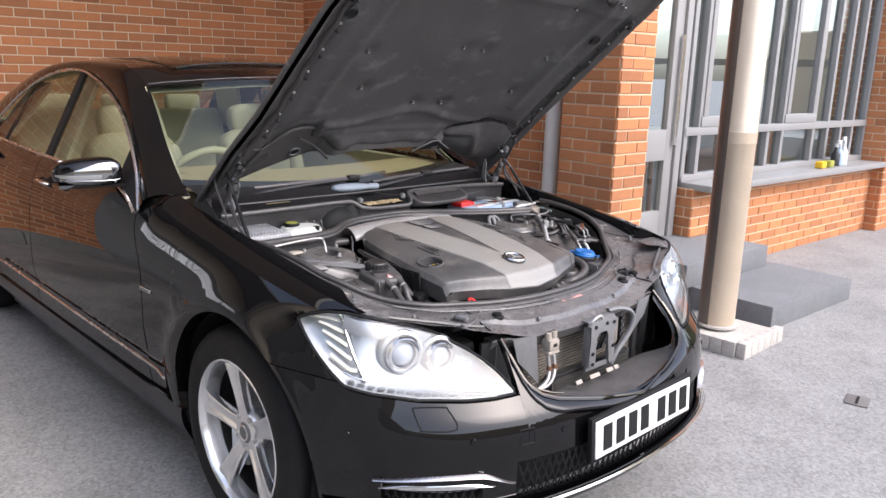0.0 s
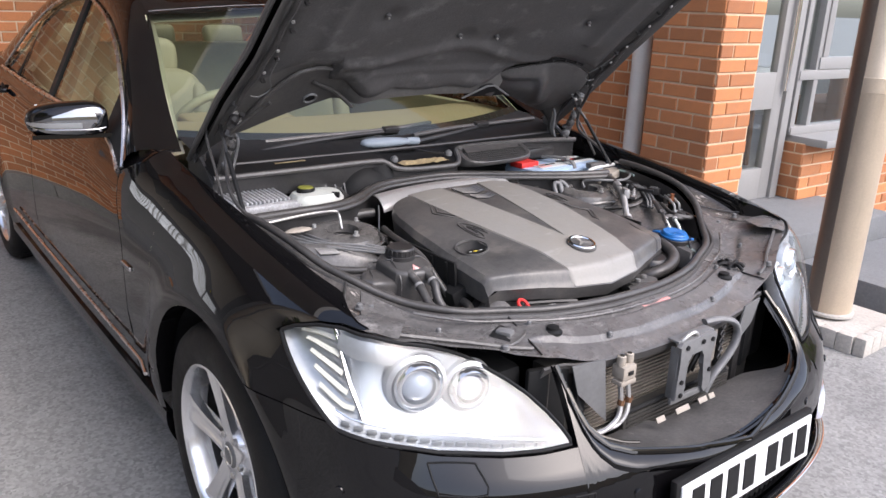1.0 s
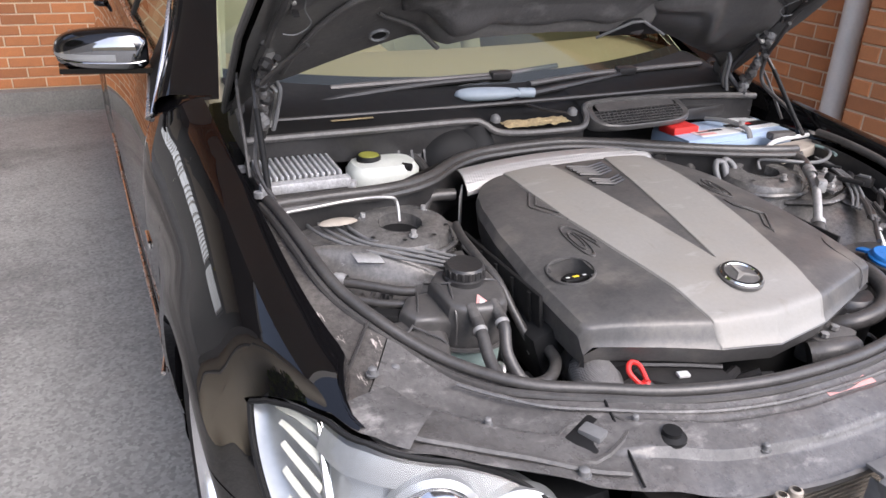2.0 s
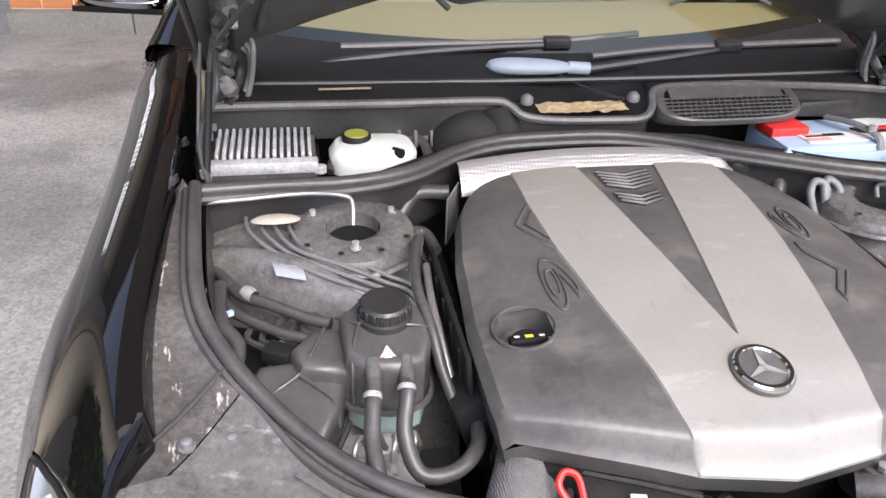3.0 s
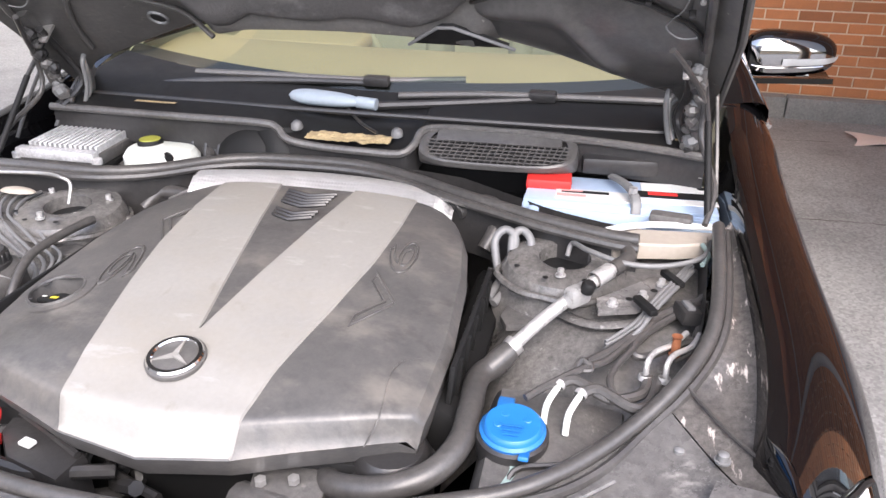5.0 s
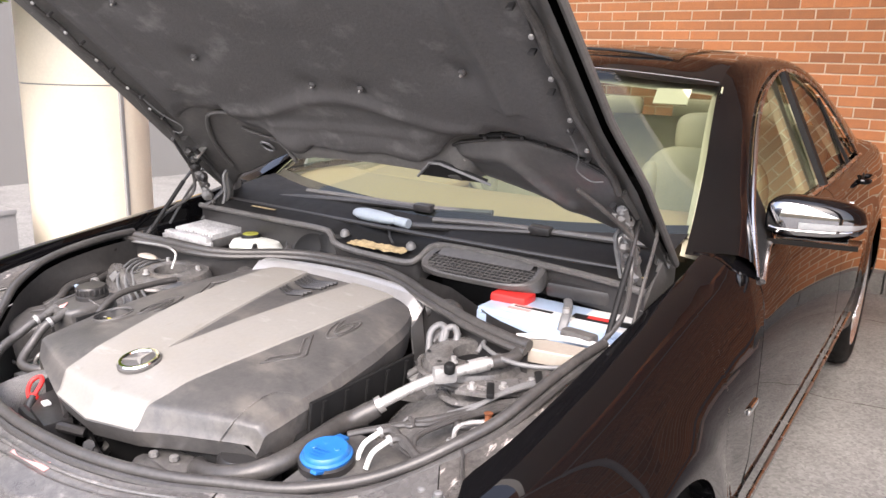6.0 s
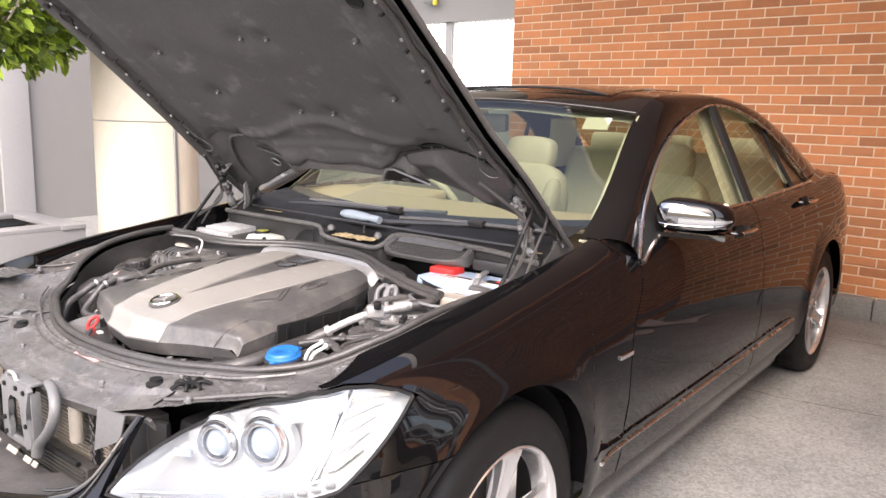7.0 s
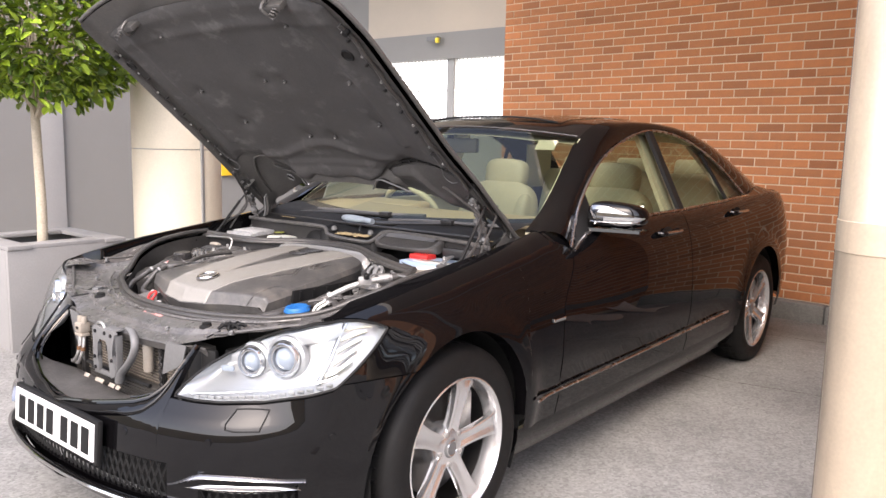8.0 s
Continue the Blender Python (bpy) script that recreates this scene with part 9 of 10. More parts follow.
def washer_tank():
    def f(u, v):
        x, y = 0.405 + 0.205 * u, -0.165 - 0.235 * v
        z = 0.765 - 0.015 * v - 0.05 * ease(0.85, 1.0, max(abs(2 * u - 1), abs(2 * v - 1))) - 0.025 * max(0, u - 0.55) + 0.008 * math.sin(u * 5) * math.sin(v * 4)
        return Vector((x, y + 0.12 * u * (v > 0.5) * (v - 0.5) * 1.2, z))
    t = part("washer_tank", sheet(f, steps(0, 1, 22), steps(0, 1, 22), 0.0), "dusty", CAR, "dusty black washer tank with a blue lid")
    part("tank_side", sheet(lambda u, v: f(u, 1.0) + Vector((0, 0.01 * v, -0.12 * v)), steps(0, 1, 14), [0, 1]), "plastic", t)
    part("tank_side", sheet(lambda u, v: f(0.0, u) + Vector((0.01 * v, 0, -0.12 * v)), steps(0, 1, 14), [0, 1]), "plastic", t)
    part("tank_ridge", tube([f(0.25, 0.96) + Vector((0, 0, 0.002)), f(0.28, 0.80) + Vector((0, 0, 0.004)), f(0.55, 0.74) + Vector((0, 0, 0.004)), f(0.8, 0.55) + Vector((0, 0, 0.004))], 0.004, 6, 5), "plastic", t)
    c = Vector((0.452, -0.288, 0.772))
    n = Vector((0, -0.10, 1)).normalized()
    part("filler_neck", lathe([(0.047, -0.03), (0.047, 0.0), (0.041, 0.003)], c, n, 32), "plastic", t)
    lid = part("washer_lid", lathe([(0.042, 0.002), (0.043, 0.007), (0.039, 0.010), (0.038, 0.015), (0.035, 0.018), (0, 0.0175)], c, n, 40), "blue", t, "bright blue washer fluid lid")
    part("lid_tab", box(c + Vector((-0.016, 0.049, 0.008)), (0.022, 0.026, 0.006), turn(-8), 0.002), "blue", lid)
    part("lid_tab", box(c + Vector((0.020, -0.043, 0.0)), (0.013, 0.022, 0.006), turn(-20), 0.002), "blue", lid)
    for x, y in ((-0.012, 0.014), (0.018, 0.008), (-0.018, -0.008)):
        part("lid_dimple", lathe([(0, 0.0195), (0.005, 0.0195), (0.006, 0.0185)], c + Vector((x, y, 0)), n, 12), "blue", lid)
    for k in range(3):
        part("lid_mark", box(c + Vector((0, -0.014 - 0.008 * k + 0.002, 0.0205 - 0.001 * k)), (0.032 - 0.006 * k, 0.0025, 0.001), turn(-6)), "blue", lid)
    # white stain run below the lid
    part("dried_run", sheet(lambda u, v: f(0.23 + 0.05 * u + 0.02 * math.sin(v * 6), 0.70 + 0.27 * v) + Vector((0, 0, 0.0012)), steps(0, 1, 4), steps(0, 1, 12)), "greentank", t)
    for dx, dy in ((0.0, 0.0), (0.030, -0.014)):
        part("nozzle", tube([(0.488 + dx, -0.255 + dy, 0.765), (0.490 + dx, -0.240 + dy, 0.788), (0.502 + dx, -0.215 + dy, 0.802)], 0.0045, 8, 5), "tank", t)
        part("nozzle_clip", lathe([(0.0085, -0.004), (0.0092, 0.0), (0.0085, 0.004)], (0.503 + dx, -0.213 + dy, 0.803), (0.3, 0.6, 0.3), 14), "whitemetal", t)
        part("washer_hose", tube([(0.503 + dx, -0.213 + dy, 0.803), (0.525 + dx, -0.205 + dy, 0.808), (0.57 + dx, -0.225 + dy, 0.80), (0.61 + dx * 0.4, -0.205 + dy, 0.80), (0.62 + dx * 0.4, -0.165, 0.80)], 0.0075, 8, 6), "rubber", t)
    for dx in (0.0, 0.026):
        part("hose_clip", lathe([(0.0085, -0.004), (0.0092, 0), (0.0085, 0.004)], (0.615 + dx, -0.168, 0.803), (0.1, 0.2, 1), 14), "whitemetal", t)
        part("metal_pipe", tube([(0.617 + dx, -0.165, 0.80), (0.617 + dx, -0.160, 0.822), (0.627 + dx, -0.14, 0.828), (0.65 + dx, -0.115, 0.828), (0.672 + dx * 0.7, -0.08, 0.83)], 0.0042, 8, 6), "whitemetal", t)
    part("copper_stub", lathe([(0.009, 0), (0.009, 0.004), (0.006, 0.004), (0.006, 0.03), (0.008, 0.032), (0.005, 0.032), (0, 0.028)], (0.655, -0.122, 0.815), (0, 0, 1), 14), "copper", t, "short copper pipe stub")


washer_tank()


def hoses():
    def hose(name, pts, r, mat="rubber", label="", seg=10, n=7):
        return part(name, tube(pts, r, seg, n), mat, CAR, label)
    hose("turbo_hose", [(0.412, -0.140, 0.776), (0.386, -0.172, 0.768), (0.388, -0.244, 0.764), (0.387, -0.307, 0.758), (0.361, -0.358, 0.746), (0.307, -0.385, 0.733), (0.243, -0.380, 0.720), (0.215, -0.34, 0.70), (0.21, -0.30, 0.68)], 0.0175, "rubber", "thick black rubber hose", 14)
    a = hose("refrigerant_pipe", [(0.412, -0.140, 0.783), (0.440, -0.108, 0.806), (0.476, -0.068, 0.830), (0.516, -0.020, 0.847), (0.56, 0.045, 0.858)], 0.0100, "whitemetal", "thick silver refrigerant pipe", 12)
    hose("refrigerant_hose", [(0.56, 0.045, 0.858), (0.585, 0.085, 0.862), (0.575, 0.125, 0.87), (0.55, 0.14, 0.862)], 0.013, "rubber")
    part("pipe_joint", box((0.512, -0.040, 0.850), (0.022, 0.045, 0.032), turn(0, 0, -38), 0.008), "whitemetal", a)
    part("pipe_collar", lathe([(0.0135, -0.02), (0.014, 0.0), (0.0135, 0.02)], (0.545, 0.022, 0.856), (0.55, 0.8, 0.1), 18), "whitemetal", a)
    part("pipe_collar", lathe([(0.0155, -0.006), (0.0155, 0.006)], (0.428, -0.122, 0.797), (0.6, 0.7, 0.5), 18), "dullmetal", a)
    part("hose_end", lathe([(0.0175, -0.022), (0.0185, 0.0), (0.0165, 0.022)], (0.412, -0.140, 0.782), (0.65, 0.68, 0.45), 16), "rubber", a)
    part("valve_cap", lathe([(0.010, 0), (0.011, 0.014), (0.008, 0.018), (0, 0.019)], (0.525, -0.045, 0.86), (0.2, -0.2, 1), 12), "black", a)
    hose("gloss_bar", [(-0.385, 0.055, 0.842), (-0.398, 0.0, 0.84), (-0.405, -0.08, 0.835), (-0.396, -0.14, 0.815), (-0.385, -0.19, 0.77), (-0.365, -0.225, 0.72), (-0.35, -0.235, 0.70)], 0.008, "rubber", "thin black hose beside the engine")
    hose("fuel_pipe", [(-0.372, 0.04, 0.80), (-0.38, -0.06, 0.80), (-0.375, -0.15, 0.77), (-0.362, -0.22, 0.70)], 0.006, "dullmetal")
    # brake lines over the wheelhouse
    for k in range(4):
        d = 0.014 * k
        hose("brake_line", [(-0.655 + d * 1.6, 0.17, 0.835), (-0.645 + d * 1.5, 0.11, 0.838), (-0.60 + d, 0.045 + d * .4, 0.832), (-0.54 + d, -0.01 + d, 0.826), (-0.47 + d * 0.7, -0.048 + d, 0.815), (-0.415 + d * 0.4, -0.075 + d, 0.80), (-0.398, -0.13, 0.77)], 0.0034, "greycover", "", 8)
    hose("side_hose", [(-0.70, 0.07, 0.80), (-0.66, 0.0, 0.795), (-0.62, -0.03, 0.795), (-0.56, -0.07, 0.79), (-0.53, -0.085, 0.79)], 0.009)
    hose("side_hose", [(-0.70, 0.03, 0.79), (-0.67, -0.03, 0.785), (-0.60, -0.085, 0.78), (-0.55, -0.11, 0.78)], 0.008)
    hose("side_hose", [(-0.69, 0.02, 0.80), (-0.685, -0.06, 0.79), (-0.66, -0.10, 0.775), (-0.665, -0.14, 0.76)], 0.011, "rubber")
    part("hose_fitting", lathe([(0.010, -0.012), (0.012, 0), (0.010, 0.012)], (-0.645, -0.01, 0.80), (0.6, -0.7, 0), 12), "whitemetal", CAR)
    part("blue_clip", box((-0.672, -0.045, 0.792), (0.010, 0.008, 0.008), turn(0, 0, 30), 0.002), "paleblue", CAR)
    hose("white_cable", [(-0.73, 0.155, 0.872), (-0.66, 0.150, 0.878), (-0.56, 0.15, 0.884), (-0.50, 0.13, 0.888), (-0.482, 0.13, 0.875), (-0.482, 0.115, 0.84)], 0.0036, "dullmetal", "pale grey cable to the suspension tower")
    hose("left_cable", [(0.72, 0.165, 0.87), (0.70, 0.10, 0.868), (0.64, 0.062, 0.865), (0.58, 0.055, 0.866), (0.52, 0.085, 0.868), (0.492, 0.13, 0.858), (0.485, 0.118, 0.838)], 0.0045, "greycover", "grey cable to the suspension tower")
    hose("green_cable", [(0.705, 0.15, 0.87), (0.712, 0.11, 0.868), (0.70, 0.08, 0.865)], 0.004, "greentank")
    part("white_plate", weld(sheet(lambda a, r: Vector((-0.605 + 0.040 * r * math.cos(a), 0.128 + 0.016 * r * math.sin(a), 0.858 - 0.008 * r ** 4)), steps(0, 2 * math.pi, 30), [0.0, 0.5, 0.8, 0.95, 1.0])), "beige", CAR, "grimy white plastic rail")
    # looms beside the tower
    rng = random.Random(7)
    # looms beside the tower, taped and looped
    for pts, r in (
        ([(0.715, 0.046, 0.835), (0.665, -0.017, 0.826), (0.620, -0.071, 0.820), (0.597, -0.118, 0.816), (0.612, -0.132, 0.812), (0.659, -0.094, 0.815), (0.684, -0.075, 0.815)], 0.0065),
        ([(0.626, -0.055, 0.826), (0.574, -0.137, 0.815), (0.557, -0.159, 0.812), (0.530, -0.182, 0.812), (0.489, -0.221, 0.806), (0.462, -0.249, 0.800)], 0.0055),
        ([(0.599, -0.123, 0.822), (0.572, -0.176, 0.812), (0.570, -0.208, 0.808), (0.581, -0.224, 0.800)], 0.005),
        ([(0.729, 0.028, 0.835), (0.694, -0.042, 0.822), (0.686, -0.068, 0.815)], 0.0045),
        ([(0.737, -0.005, 0.838), (0.712, -0.079, 0.825), (0.676, -0.115, 0.818), (0.653, -0.128, 0.812)], 0.0055),
        ([(0.540, -0.176, 0.815), (0.529, -0.170, 0.820), (0.525, -0.182, 0.812), (0.543, -0.181, 0.812), (0.539, -0.170, 0.818)], 0.004),
        ([(0.686, 0.011, 0.832), (0.633, -0.037, 0.826), (0.578, -0.119, 0.818), (0.537, -0.164, 0.812)], 0.007),
    ):
        hose("wiring", pts, r, "rubber", "", 8, 7)
    for k in range(5):
        hose("wiring", [(-0.63 + 0.02 * k, -0.03, 0.77), (-0.65 + 0.02 * k, -0.07, 0.765 + rng.uniform(-.01, .02)), (-0.62 + 0.02 * k, -0.10, 0.76), (-0.60, -0.13, 0.74)], 0.005, "rubber", "", 6, 5)
    for k in range(12):
        x0 = rng.uniform(-0.34, 0.36)
        hose("wiring", [(x0, -0.33, 0.68 + rng.uniform(-.02, .03)), (x0 + rng.uniform(-.06, .06), -0.37, 0.66 + rng.uniform(-.02, .05)), (x0 + rng.uniform(-.1, .1), -0.42, 0.64 + rng.uniform(-.02, .06))], rng.choice((0.005, 0.007, 0.011)), rng.choice(("rubber", "rubber", "plastic")), "", 7, 5)
    hose("wire_loop", [(0.367, 0.115, 0.800), (0.357, 0.135, 0.845), (0.372, 0.150, 0.862), (0.392, 0.140, 0.850), (0.382, 0.115, 0.800), (0.362, 0.045, 0.780)], 0.0075, "greycover")
    hose("wire_loop", [(0.392, 0.115, 0.800), (0.387, 0.140, 0.850), (0.402, 0.155, 0.862), (0.420, 0.140, 0.845), (0.407, 0.115, 0.800), (0.372, 0.045, 0.770)], 0.0075, "greycover")
    hose("elbow_hose", [(0.27, 0.24, 0.85), (0.31, 0.27, 0.862), (0.345, 0.255, 0.855), (0.345, 0.215, 0.83), (0.33, 0.19, 0.80)], 0.015, "rubber")
    hose("elbow_hose", [(-0.30, 0.24, 0.83), (-0.36, 0.245, 0.828), (-0.39, 0.22, 0.80)], 0.014, "rubber")
    hose("elbow_hose", [(-0.44, 0.18, 0.82), (-0.41, 0.14, 0.81), (-0.36, 0.15, 0.80), (-0.345, 0.10, 0.79)], 0.010, "rubber")


hoses()


def bay_front_things():
    b = part("braided_hose", tube([(-0.283, -0.275, 0.69), (-0.295, -0.315, 0.698), (-0.32, -0.37, 0.695), (-0.345, -0.43, 0.675)], 0.043, 20, 8), "braid", CAR, "thick woven grey intake hose")
    part("hose_end", lathe([(0.047, -0.02), (0.050, 0), (0.047, 0.02)], (-0.286, -0.285, 0.692), (0.25, 0.95, -0.15), 24), "plastic", b)
    bx = part("air_duct", prism([(-0.255, -0.33), (-0.10, -0.40), (-0.105, -0.455), (-0.20, -0.43), (-0.245, -0.385)], 0.64, 0.722, 0.010), "plastic", CAR, "black ribbed plastic duct box")
    part("duct_ridge", tube([(-0.25, -0.345, 0.726), (-0.16, -0.385, 0.727), (-0.105, -0.41, 0.725)], 0.005, 6, 3), "plastic", bx)
    part("white_tab", box((-0.184, -0.405, 0.7265), (0.021, 0.014, 0.006), turn(0, 0, -12), 0.002), "white", bx)
    part("duct_pipe", tube([(-0.235, -0.425, 0.705), (-0.17, -0.435, 0.705), (-0.12, -0.43, 0.71), (-0.06, -0.40, 0.70)], 0.010, 8, 5), "plastic", bx)
    d = part("dipstick", tube([(-0.249, -0.401, 0.713), (-0.268, -0.396, 0.726), (-0.278, -0.381, 0.740), (-0.268, -0.369, 0.748), (-0.253, -0.373, 0.743), (-0.249, -0.388, 0.728)], 0.0045, 8, 6, True), "red", CAR, "red loop handle of the dipstick")
    part("dipstick_tube", tube([(-0.249, -0.396, 0.718), (-0.231, -0.421, 0.693), (-0.211, -0.431, 0.658)], 0.0095, 10, 4), "plastic", d)
    part("dipstick_head", lathe([(0.011, 0), (0.012, 0.012), (0.006, 0.02), (0, 0.02)], (-0.248, -0.399, 0.706), (-0.2, 0.3, 1), 12), "red", d)
    f = part("oil_filter", lathe([(0.054, -0.10), (0.056, -0.03), (0.058, -0.025), (0.058, -0.012), (0.052, -0.008), (0.050, 0.006), (0.043, 0.014), (0, 0.016)], (0.300, -0.322, 0.735), (0, -0.05, 1), 36), "plastic", CAR, "round black oil filter housing")
    part("filter_ring", lathe([(0.0585, -0.022), (0.061, -0.018), (0.0585, -0.014)], (0.300, -0.322, 0.735), (0, -0.05, 1), 36), "cover", f)
    part("oil_pipe", tube([(0.12, -0.40, 0.69), (0.16, -0.42, 0.70), (0.21, -0.42, 0.695)], 0.024, 12, 5), "dusty", CAR)
    part("thermostat_housing", box((0.18, -0.385, 0.69), (0.10, 0.07, 0.06), turn(0, 0, 14), 0.012), "dusty", CAR)
    for k, x in enumerate((0.15, 0.19, 0.24)):
        part("housing_bolt", lathe([(0.008, 0), (0.008, 0.008), (0, 0.009)], (x, -0.40 + 0.012 * k, 0.722), (0, 0, 1), 6), "dullmetal", CAR)
    a = part("valve_block", box((-0.475, -0.262, 0.622), (0.105, 0.075, 0.085), None, 0.005), "whitemetal", CAR, "bright metal brake valve block with ports")
    for k in range(4):
        part("block_line", tube([(-0.513 + 0.026 * k, -0.255, 0.66), (-0.513 + 0.026 * k, -0.252, 0.685), (-0.508 + 0.026 * k, -0.240, 0.70), (-0.50 + 0.024 * k, -0.222, 0.695), (-0.49 + 0.024 * k, -0.21, 0.66)], 0.0042, 8, 5), "dullmetal", a)
        part("block_nut", lathe([(0.008, 0), (0.008, 0.012), (0, 0.013)], (-0.513 + 0.026 * k, -0.255, 0.664), (0, 0, 1), 6), "dullmetal", a)
    part("block_motor", lathe([(0.036, 0), (0.036, 0.05), (0.030, 0.055), (0, 0.055)], (-0.425, -0.335, 0.605), (0, -0.1, 1), 28), "plastic", a)
    part("block_plug", box((-0.400, -0.262, 0.665), (0.045, 0.05, 0.03), None, 0.005), "black", a)
    part("steel_lug", box((-0.375, -0.385, 0.69), (0.035, 0.05, 0.035), turn(0, 0, 10), 0.006), "whitemetal", CAR)
    c = part("clip_box", box((-0.602, -0.129, 0.775), (0.045, 0.030, 0.024), turn(0, 0, -30), 0.005), "black", CAR)
    part("white_disc", lathe([(0, 0.004), (0.024, 0.003), (0.026, 0)], (-0.600, -0.105, 0.755), (0.1, -0.3, 1), 24), "white", CAR)
    part("wheelhouse_patch", sheet(lambda u, v: Vector((-0.615 + 0.045 * u + 0.01 * v, 0.045 - 0.035 * v - 0.02 * u, 0.828 - 0.012 * v * v)), steps(0, 1, 5), steps(0, 1, 5), 0.003), "dullmetal", CAR, "bare silvery patch on the wheelhouse")
    # engine block under the cover
    part("engine_block", box((0, -0.08, 0.62), (0.62, 0.56, 0.24), None, 0.03), "black", CAR, "dark engine block below the cover")
    for s in MIRRORED:
        part("rocker_cover", box((s * 0.335, -0.03, 0.70), (0.06, 0.44, 0.12), turn(0, 20 * s, 0), 0.015), "black", CAR)
        part("splash_guard", box((s * 0.352, -0.08, 0.74), (0.008, 0.30, 0.16), turn(0, 6 * s, 0), 0.003), "black", CAR)
        for k in range(5):
            part("guard_rib", box((s * 0.357, -0.20 + 0.06 * k, 0.74), (0.008, 0.008, 0.15), turn(0, 6 * s, 0)), "black", CAR)
    part("horn_bracket", prism([(0.395, 0.03), (0.43, 0.05), (0.45, 0.02), (0.44, -0.02), (0.405, -0.03), (0.39, 0.0)], 0.765, 0.775, 0.003), "dusty", CAR)
    part("tower_bracket", prism([(-0.43, -0.03), (-0.39, -0.01), (-0.385, 0.025), (-0.42, 0.03), (-0.44, 0.0)], 0.79, 0.80, 0.003), "dusty", CAR)


bay_front_things()


# ---- cowl, wipers ----
def cowl():
    front = [(-0.72, 0.405, 0.945), (-0.60, 0.405, 0.945), (-0.40, 0.395, 0.947), (-0.20, 0.392, 0.948), (-0.158, 0.388, 0.940), (-0.128, 0.372, 0.922), (-0.06, 0.372, 0.912), (0.05, 0.372, 0.909), (0.118, 0.374, 0.910), (0.143, 0.392, 0.926), (0.16, 0.425, 0.950), (0.25, 0.44, 0.953), (0.45, 0.435, 0.951), (0.62, 0.415, 0.948), (0.72, 0.395, 0.944)]
    def f(t, v):
        a = on_line(front, t)
        u = a.x / 0.712
        b = ws(max(-1, min(1, u)), 0.02)
        return a.lerp(b, v) + Vector((0, 0, 0.010 * math.sin(v * math.pi) - 0.018 * math.sin(min(1, v * 1.6) * math.pi) * math.exp(-(a.x / 0.13) ** 2)))
    c = part("cowl_panel", sheet(f, steps(0, 1, 60), steps(0, 1, 10)), "black", CAR, "black plastic cowl below the windscreen")
    part("cowl_edge", tube([Vector(p) for p in front], 0.0085, 8, 5), "dusty", c)
    part("cowl_drop", sheet(lambda t, v: on_line(front, t) + Vector((0, 0.006, -0.07 * v)), steps(0, 1, 50), [0, 1]), "plastic", c)
    part("cowl_strip", tube([Vector((x, 0.455 + 0.02 * (x / 0.7) ** 2, 0.966)) for x in steps(-0.68, 0.66, 16)], 0.006, 8, 2), "plastic", c)
    part("leaf_debris", sheet(lambda u, v: Vector((-0.095 + 0.185 * u, 0.380 + 0.048 * v - 0.006 * math.sin(u * 3), 0.926 + 0.006 * noise.noise(Vector((u * 9, v * 6, 1))) + 0.004 * v)), steps(0, 1, 24), steps(0, 1, 14)), "sponge", c, "dry tan debris in the cowl recess")
    for x in (-0.118, 0.104):
        part("cowl_stud", lathe([(0.013, 0), (0.012, 0.010), (0.006, 0.016), (0, 0.017)], (x, 0.402, 0.940), (0, -0.3, 1), 16), "greycover", c)
    for x, w in ((-0.52, 0.10), (0.66, 0.05)):
        part("debris_streak", sheet(lambda u, v: Vector((x + w * u, 0.43 + 0.01 * v, 0.964 + 0.001 * v)), steps(0, 1, 8), [0, 1]), "sponge", c)
    # cabin air intake: a sloping oval face with a fine grid, rounded brow and skirt
    face = lambda x, y, up=0.0: Vector((0.315 + x, 0.402 + 0.03 * x + 0.90 * y - 0.42 * up, 0.930 + 0.42 * y + 0.90 * up))
    oval = lambda a, k: (0.160 * k * math.copysign(abs(math.cos(a)) ** 0.55, math.cos(a)), 0.058 * k * math.copysign(abs(math.sin(a)) ** 0.65, math.sin(a)))
    def hood(a, t):
        k = lerp(t, [0, 0.45, 0.7, 0.85, 1], [1.02, 1.02, 1.0, 0.95, 0.88])
        p = face(*oval(a, k), lerp(t, [0, 0.45, 0.7, 0.85, 1], [-0.030, -0.008, 0.003, 0.006, 0.003]))
        if t < 0.4:
            p.z = max(0.895, min(p.z, 0.905))
        return p
    i = part("air_intake", sheet(hood, steps(0, 2 * math.pi, 56), [0, 0.45, 0.6, 0.7, 0.78, 0.85, 0.93, 1.0]), "tankplastic", CAR, "dusty black cabin air intake with a fine grid")
    part("intake_backing", sheet(lambda a, r: face(*oval(a, r), -0.004), steps(0, 2 * math.pi, 40), [0.01, 0.5, 0.9]), "plastic", i)
    part("intake_brow", sheet(lambda x, y: face(x, y, 0.0075 - 2.2 * (y - 0.030) ** 2), steps(-0.128, 0.128, 20), steps(0.006, 0.052, 6), 0.003), "tankplastic", i)
    for k in range(21):
        x = -0.130 + 0.013 * k
        h = 0.050 * (1 - (abs(x) / 0.152) ** 4) ** 0.5
        part("grid_bar", tube([face(x - 0.006, -h, 0.003), face(x + 0.006, 0.012, 0.004)], 0.0017, 4, 0), "tankplastic", i)
    for k in range(6):
        y = -0.044 + 0.0105 * k
        w = 0.146 * (1 - (abs(y) / 0.058) ** 3) ** 0.5
        part("grid_bar", tube([face(-w, y, 0.0035), face(w, y, 0.0035)], 0.0017, 4, 0), "tankplastic", i)
    # ribbed duct on the driver's side, lids beside the battery
    r = part("air_duct_cover", box((-0.29, 0.435, 0.89), (0.20, 0.05, 0.09), turn(-25), 0.012), "plastic", CAR)
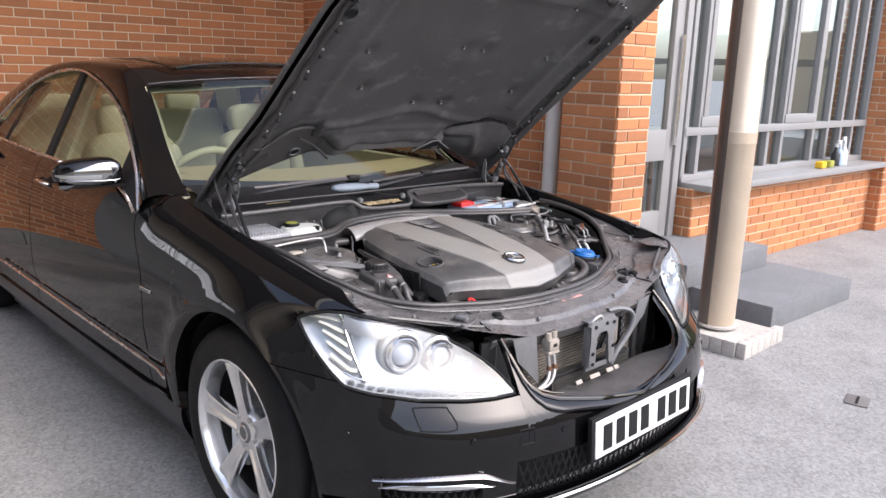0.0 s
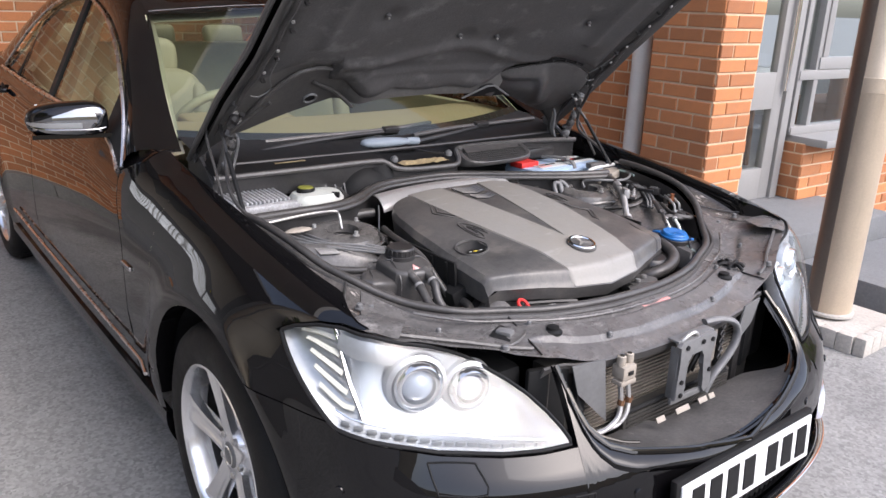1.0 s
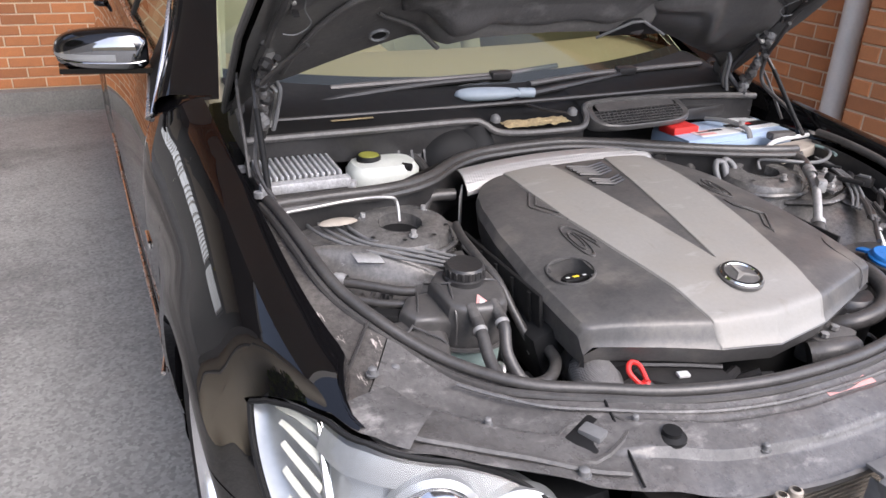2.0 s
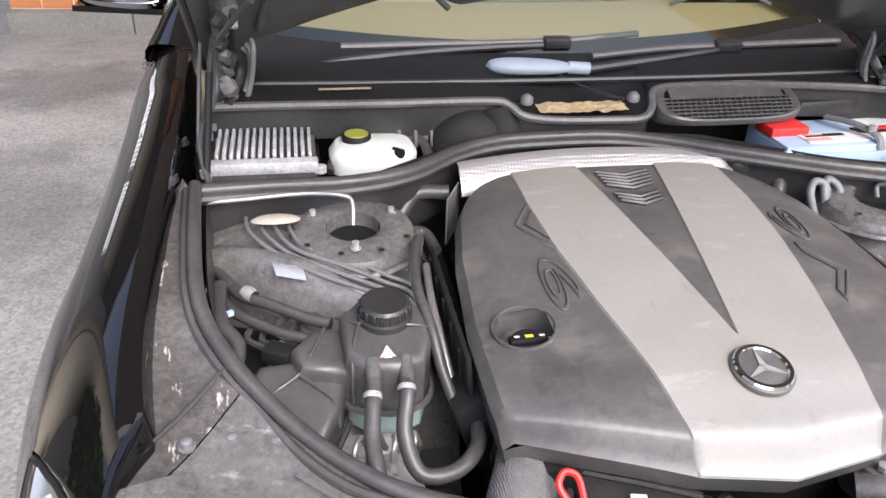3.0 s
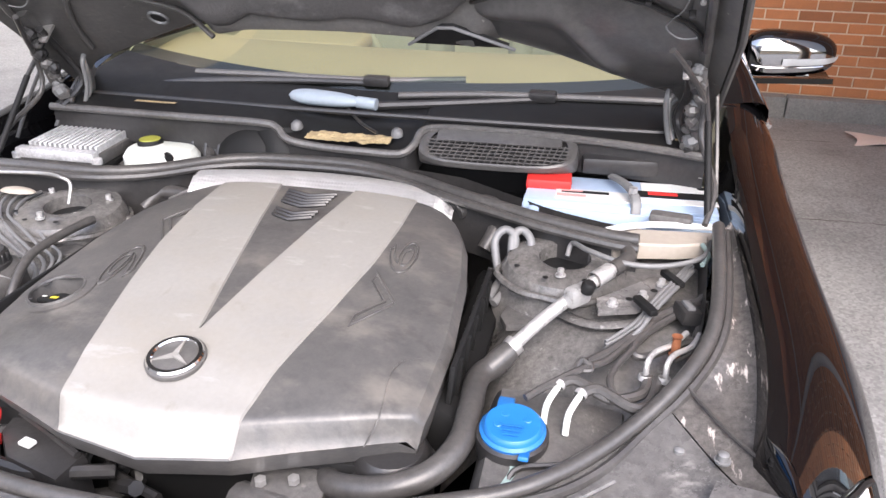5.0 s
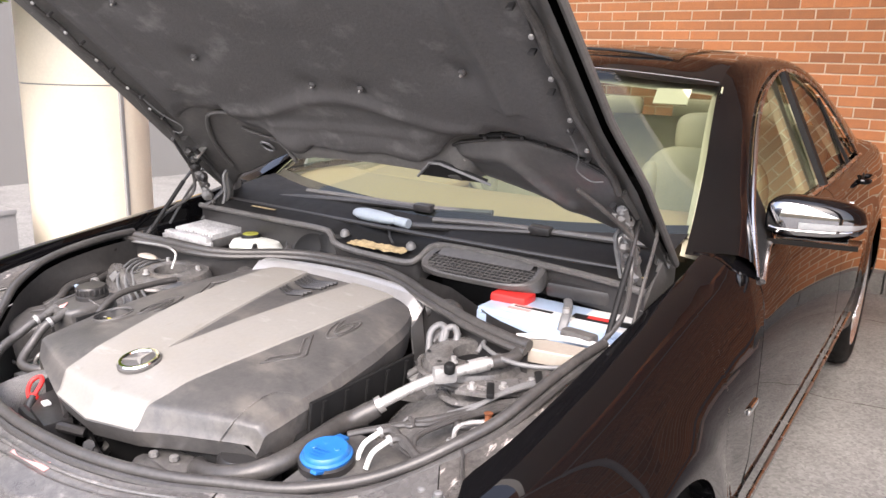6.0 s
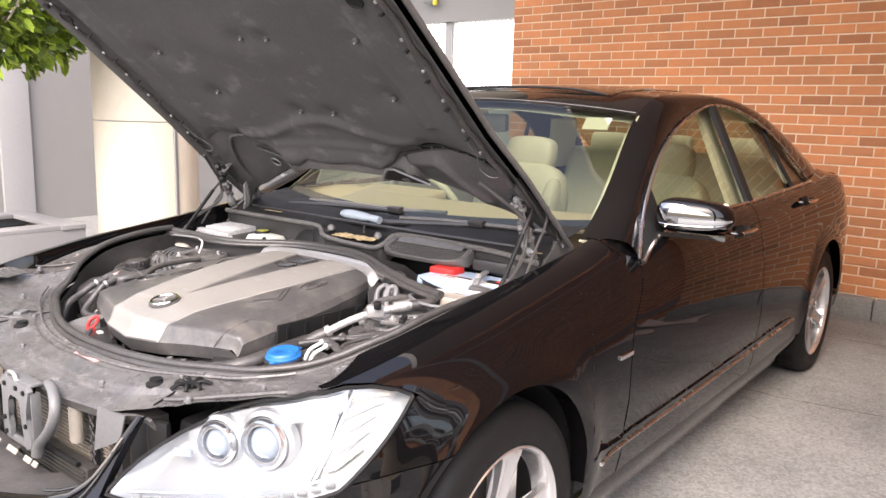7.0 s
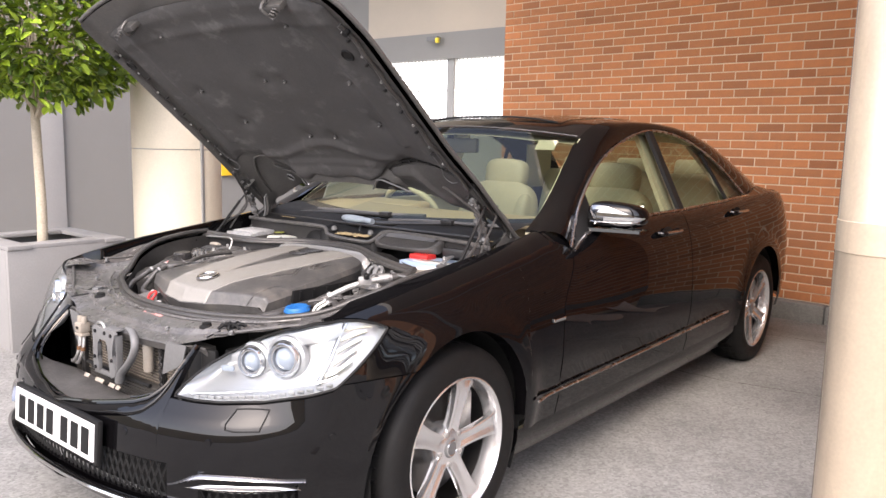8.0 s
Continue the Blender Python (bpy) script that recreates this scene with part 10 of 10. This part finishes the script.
    for k in range(6):
        part("duct_rib", box((-0.37 + 0.032 * k, 0.408, 0.893), (0.008, 0.012, 0.08), turn(-25), 0.002), "plastic", r)
    part("duct_elbow", tube([(-0.17, 0.44, 0.92), (-0.16, 0.42, 0.86), (-0.165, 0.40, 0.82)], 0.06, 16, 5), "black", CAR)
    l = part("relay_lid", box((0.56, 0.435, 0.905), (0.15, 0.05, 0.035), turn(0, 0, 5), 0.010), "plastic", CAR)
    part("relay_plug", box((0.56, 0.45, 0.93), (0.06, 0.03, 0.02), turn(0, 0, 5), 0.004), "greycover", l)
    part("fuse_lid", box((-0.57, 0.44, 0.90), (0.10, 0.035, 0.012), None, 0.004), "paleblue", CAR)
    # wipers
    for pts, blade in (([(-0.60, 0.52, 0.962), (-0.45, 0.555, 0.985), (-0.20, 0.59, 0.995), (0.0, 0.60, 0.998)], [(-0.465, 0.618, 0.995), (-0.25, 0.612, 1.0), (0.0, 0.612, 1.003), (0.20, 0.640, 1.010)]),
                       ([(0.02, 0.50, 0.972), (0.15, 0.52, 0.980), (0.30, 0.545, 0.990), (0.385, 0.565, 0.995)], [(0.065, 0.555, 0.985), (0.25, 0.572, 0.995), (0.45, 0.575, 1.0), (0.665, 0.575, 1.005)])):
        w = part("wiper", tube(pts, [0.010, 0.007], 8, 6), "plastic", CAR, "black windscreen wiper")
        part("wiper_blade", tube(blade, 0.0095, 8, 6, flat=0.8), "hoodback", w)
        mid = Vector(pts[-1])
        part("wiper_joint", box(mid + Vector((0, 0, 0.006)), (0.06, 0.028, 0.022), turn(8), 0.006), "plastic", w)
    a = part("wiper_cap", weld(sheet(lambda an, t: Vector((-0.088 + 0.092 * (2 * t - 1), 0.497 - 0.012 * (2 * t - 1), 0.982)) + Vector((0, 0.030 * math.cos(an), 0.019 * math.sin(an))) * (max(0.0, 1 - abs(2 * t - 1) ** 3) ** 0.5 * (1 - 0.25 * t)), steps(0, 2 * math.pi, 20), steps(0, 1, 16))), "bluegrey", CAR, "blue grey oval wiper arm cap")
    part("cap_neck", tube([(-0.01, 0.486, 0.982), (0.035, 0.482, 0.980)], 0.013, 10, 0), "bluegrey", a)
    part("cap_stay", tube([(-0.03, 0.48, 0.968), (0.02, 0.42, 0.955), (0.07, 0.37, 0.952)], 0.0035, 6, 4), "plastic", a)


cowl()


# ---- small fittings beside the suspension tower ----
def tower_fittings():
    plate = part("bay_bracket", prism([(0.545, -0.055), (0.60, -0.035), (0.655, 0.02), (0.66, 0.07), (0.625, 0.085), (0.585, 0.03), (0.54, -0.01)], 0.826, 0.834, 0.003, Matrix.Translation((0, 0, 0)) @ pose(0, 0, 0, 0, 0, 0)), "panelmetal", CAR, "dusty folded steel bracket beside the tower")
    for x, y in ((0.565, -0.03), (0.61, 0.005), (0.64, 0.055)):
        part("bracket_bolt", lathe([(0.009, 0), (0.009, 0.004), (0.0055, 0.004), (0.0055, 0.011), (0, 0.012)], (x, y, 0.834), (0, 0, 1), 8), "whitemetal", plate)
    for x, y in ((0.59, -0.005), (0.628, 0.032)):
        part("bracket_hole", lathe([(0, 0.0008), (0.006, 0.0008)], (x, y, 0.834), (0, 0, 1), 12), "black", plate)
    for k in range(3):
        d = 0.016 * k
        part("steel_line", tube([(0.69, 0.13 - d, 0.845), (0.665, 0.07 - d, 0.846), (0.63, -0.005 - d, 0.842), (0.60, -0.06 - d, 0.825), (0.56, -0.10 - d * 0.6, 0.81)], 0.0036, 8, 6), "greycover", CAR)
    for k, (x, y) in enumerate(((0.655, 0.055), (0.612, -0.045))):
        part("line_clip", box((x, y, 0.848), (0.014, 0.052, 0.010), turn(0, 0, 30), 0.003), "black", CAR)
    plug = part("loom_plug", box((0.675, -0.03, 0.835), (0.030, 0.042, 0.022), turn(0, 8, 20), 0.004), "plastic", CAR)
    part("plug_lock", box((0.675, -0.03, 0.848), (0.012, 0.026, 0.005), turn(0, 8, 20), 0.001), "greycover", plug)
    # ribbed splash guard below the cover's edge
    for s in MIRRORED:
        for k in range(9):
            part("guard_slat", box((s * 0.346, 0.12 - 0.036 * k, 0.765), (0.010, 0.006, 0.07), turn(0, 14 * s, 0), 0.001, 1), "plastic", CAR)


tower_fittings()


# ---- bricks last ----
lay_bricks(wall_rear, REAR, 5.27, 0.06, H_WALL, single=(2.9, 4.9, 0.5, 2.7))
lay_bricks(wall_rear, REAR_END, 0.3, 0.06, H_WALL)
lay_bricks(wall_side, SIDE, 3.80, 0.0, H_WALL, single=(2.3, 3.8, 0.6, 2.4))
lay_bricks(wall_pillar, PIL_L, 0.45, 0.0, H_WALL, single=(0, 1, 0, 3))
lay_bricks(wall_pillar, PIL_F, 0.34, 0.0, H_WALL, single=(0, 1, 0, 3), shift=0.1125)
lay_bricks(wall_low, LOW, 3.25, 0.0, 0.655, single=(0, 4, 0, 1))
lay_bricks(wall_low, LOW_L, 0.28, 0.3, 0.655)
lay_bricks(wall_pillar_far, PIL2_F, 0.75, 0.0, H_WALL)
lay_bricks(wall_pillar_far, PIL2_L, 0.6, 0.0, H_WALL)
lay_bricks(wall_beyond, BLD @ Matrix.Translation((5.06, 0.2, 0)), 6.46, 0.0, H_WALL)
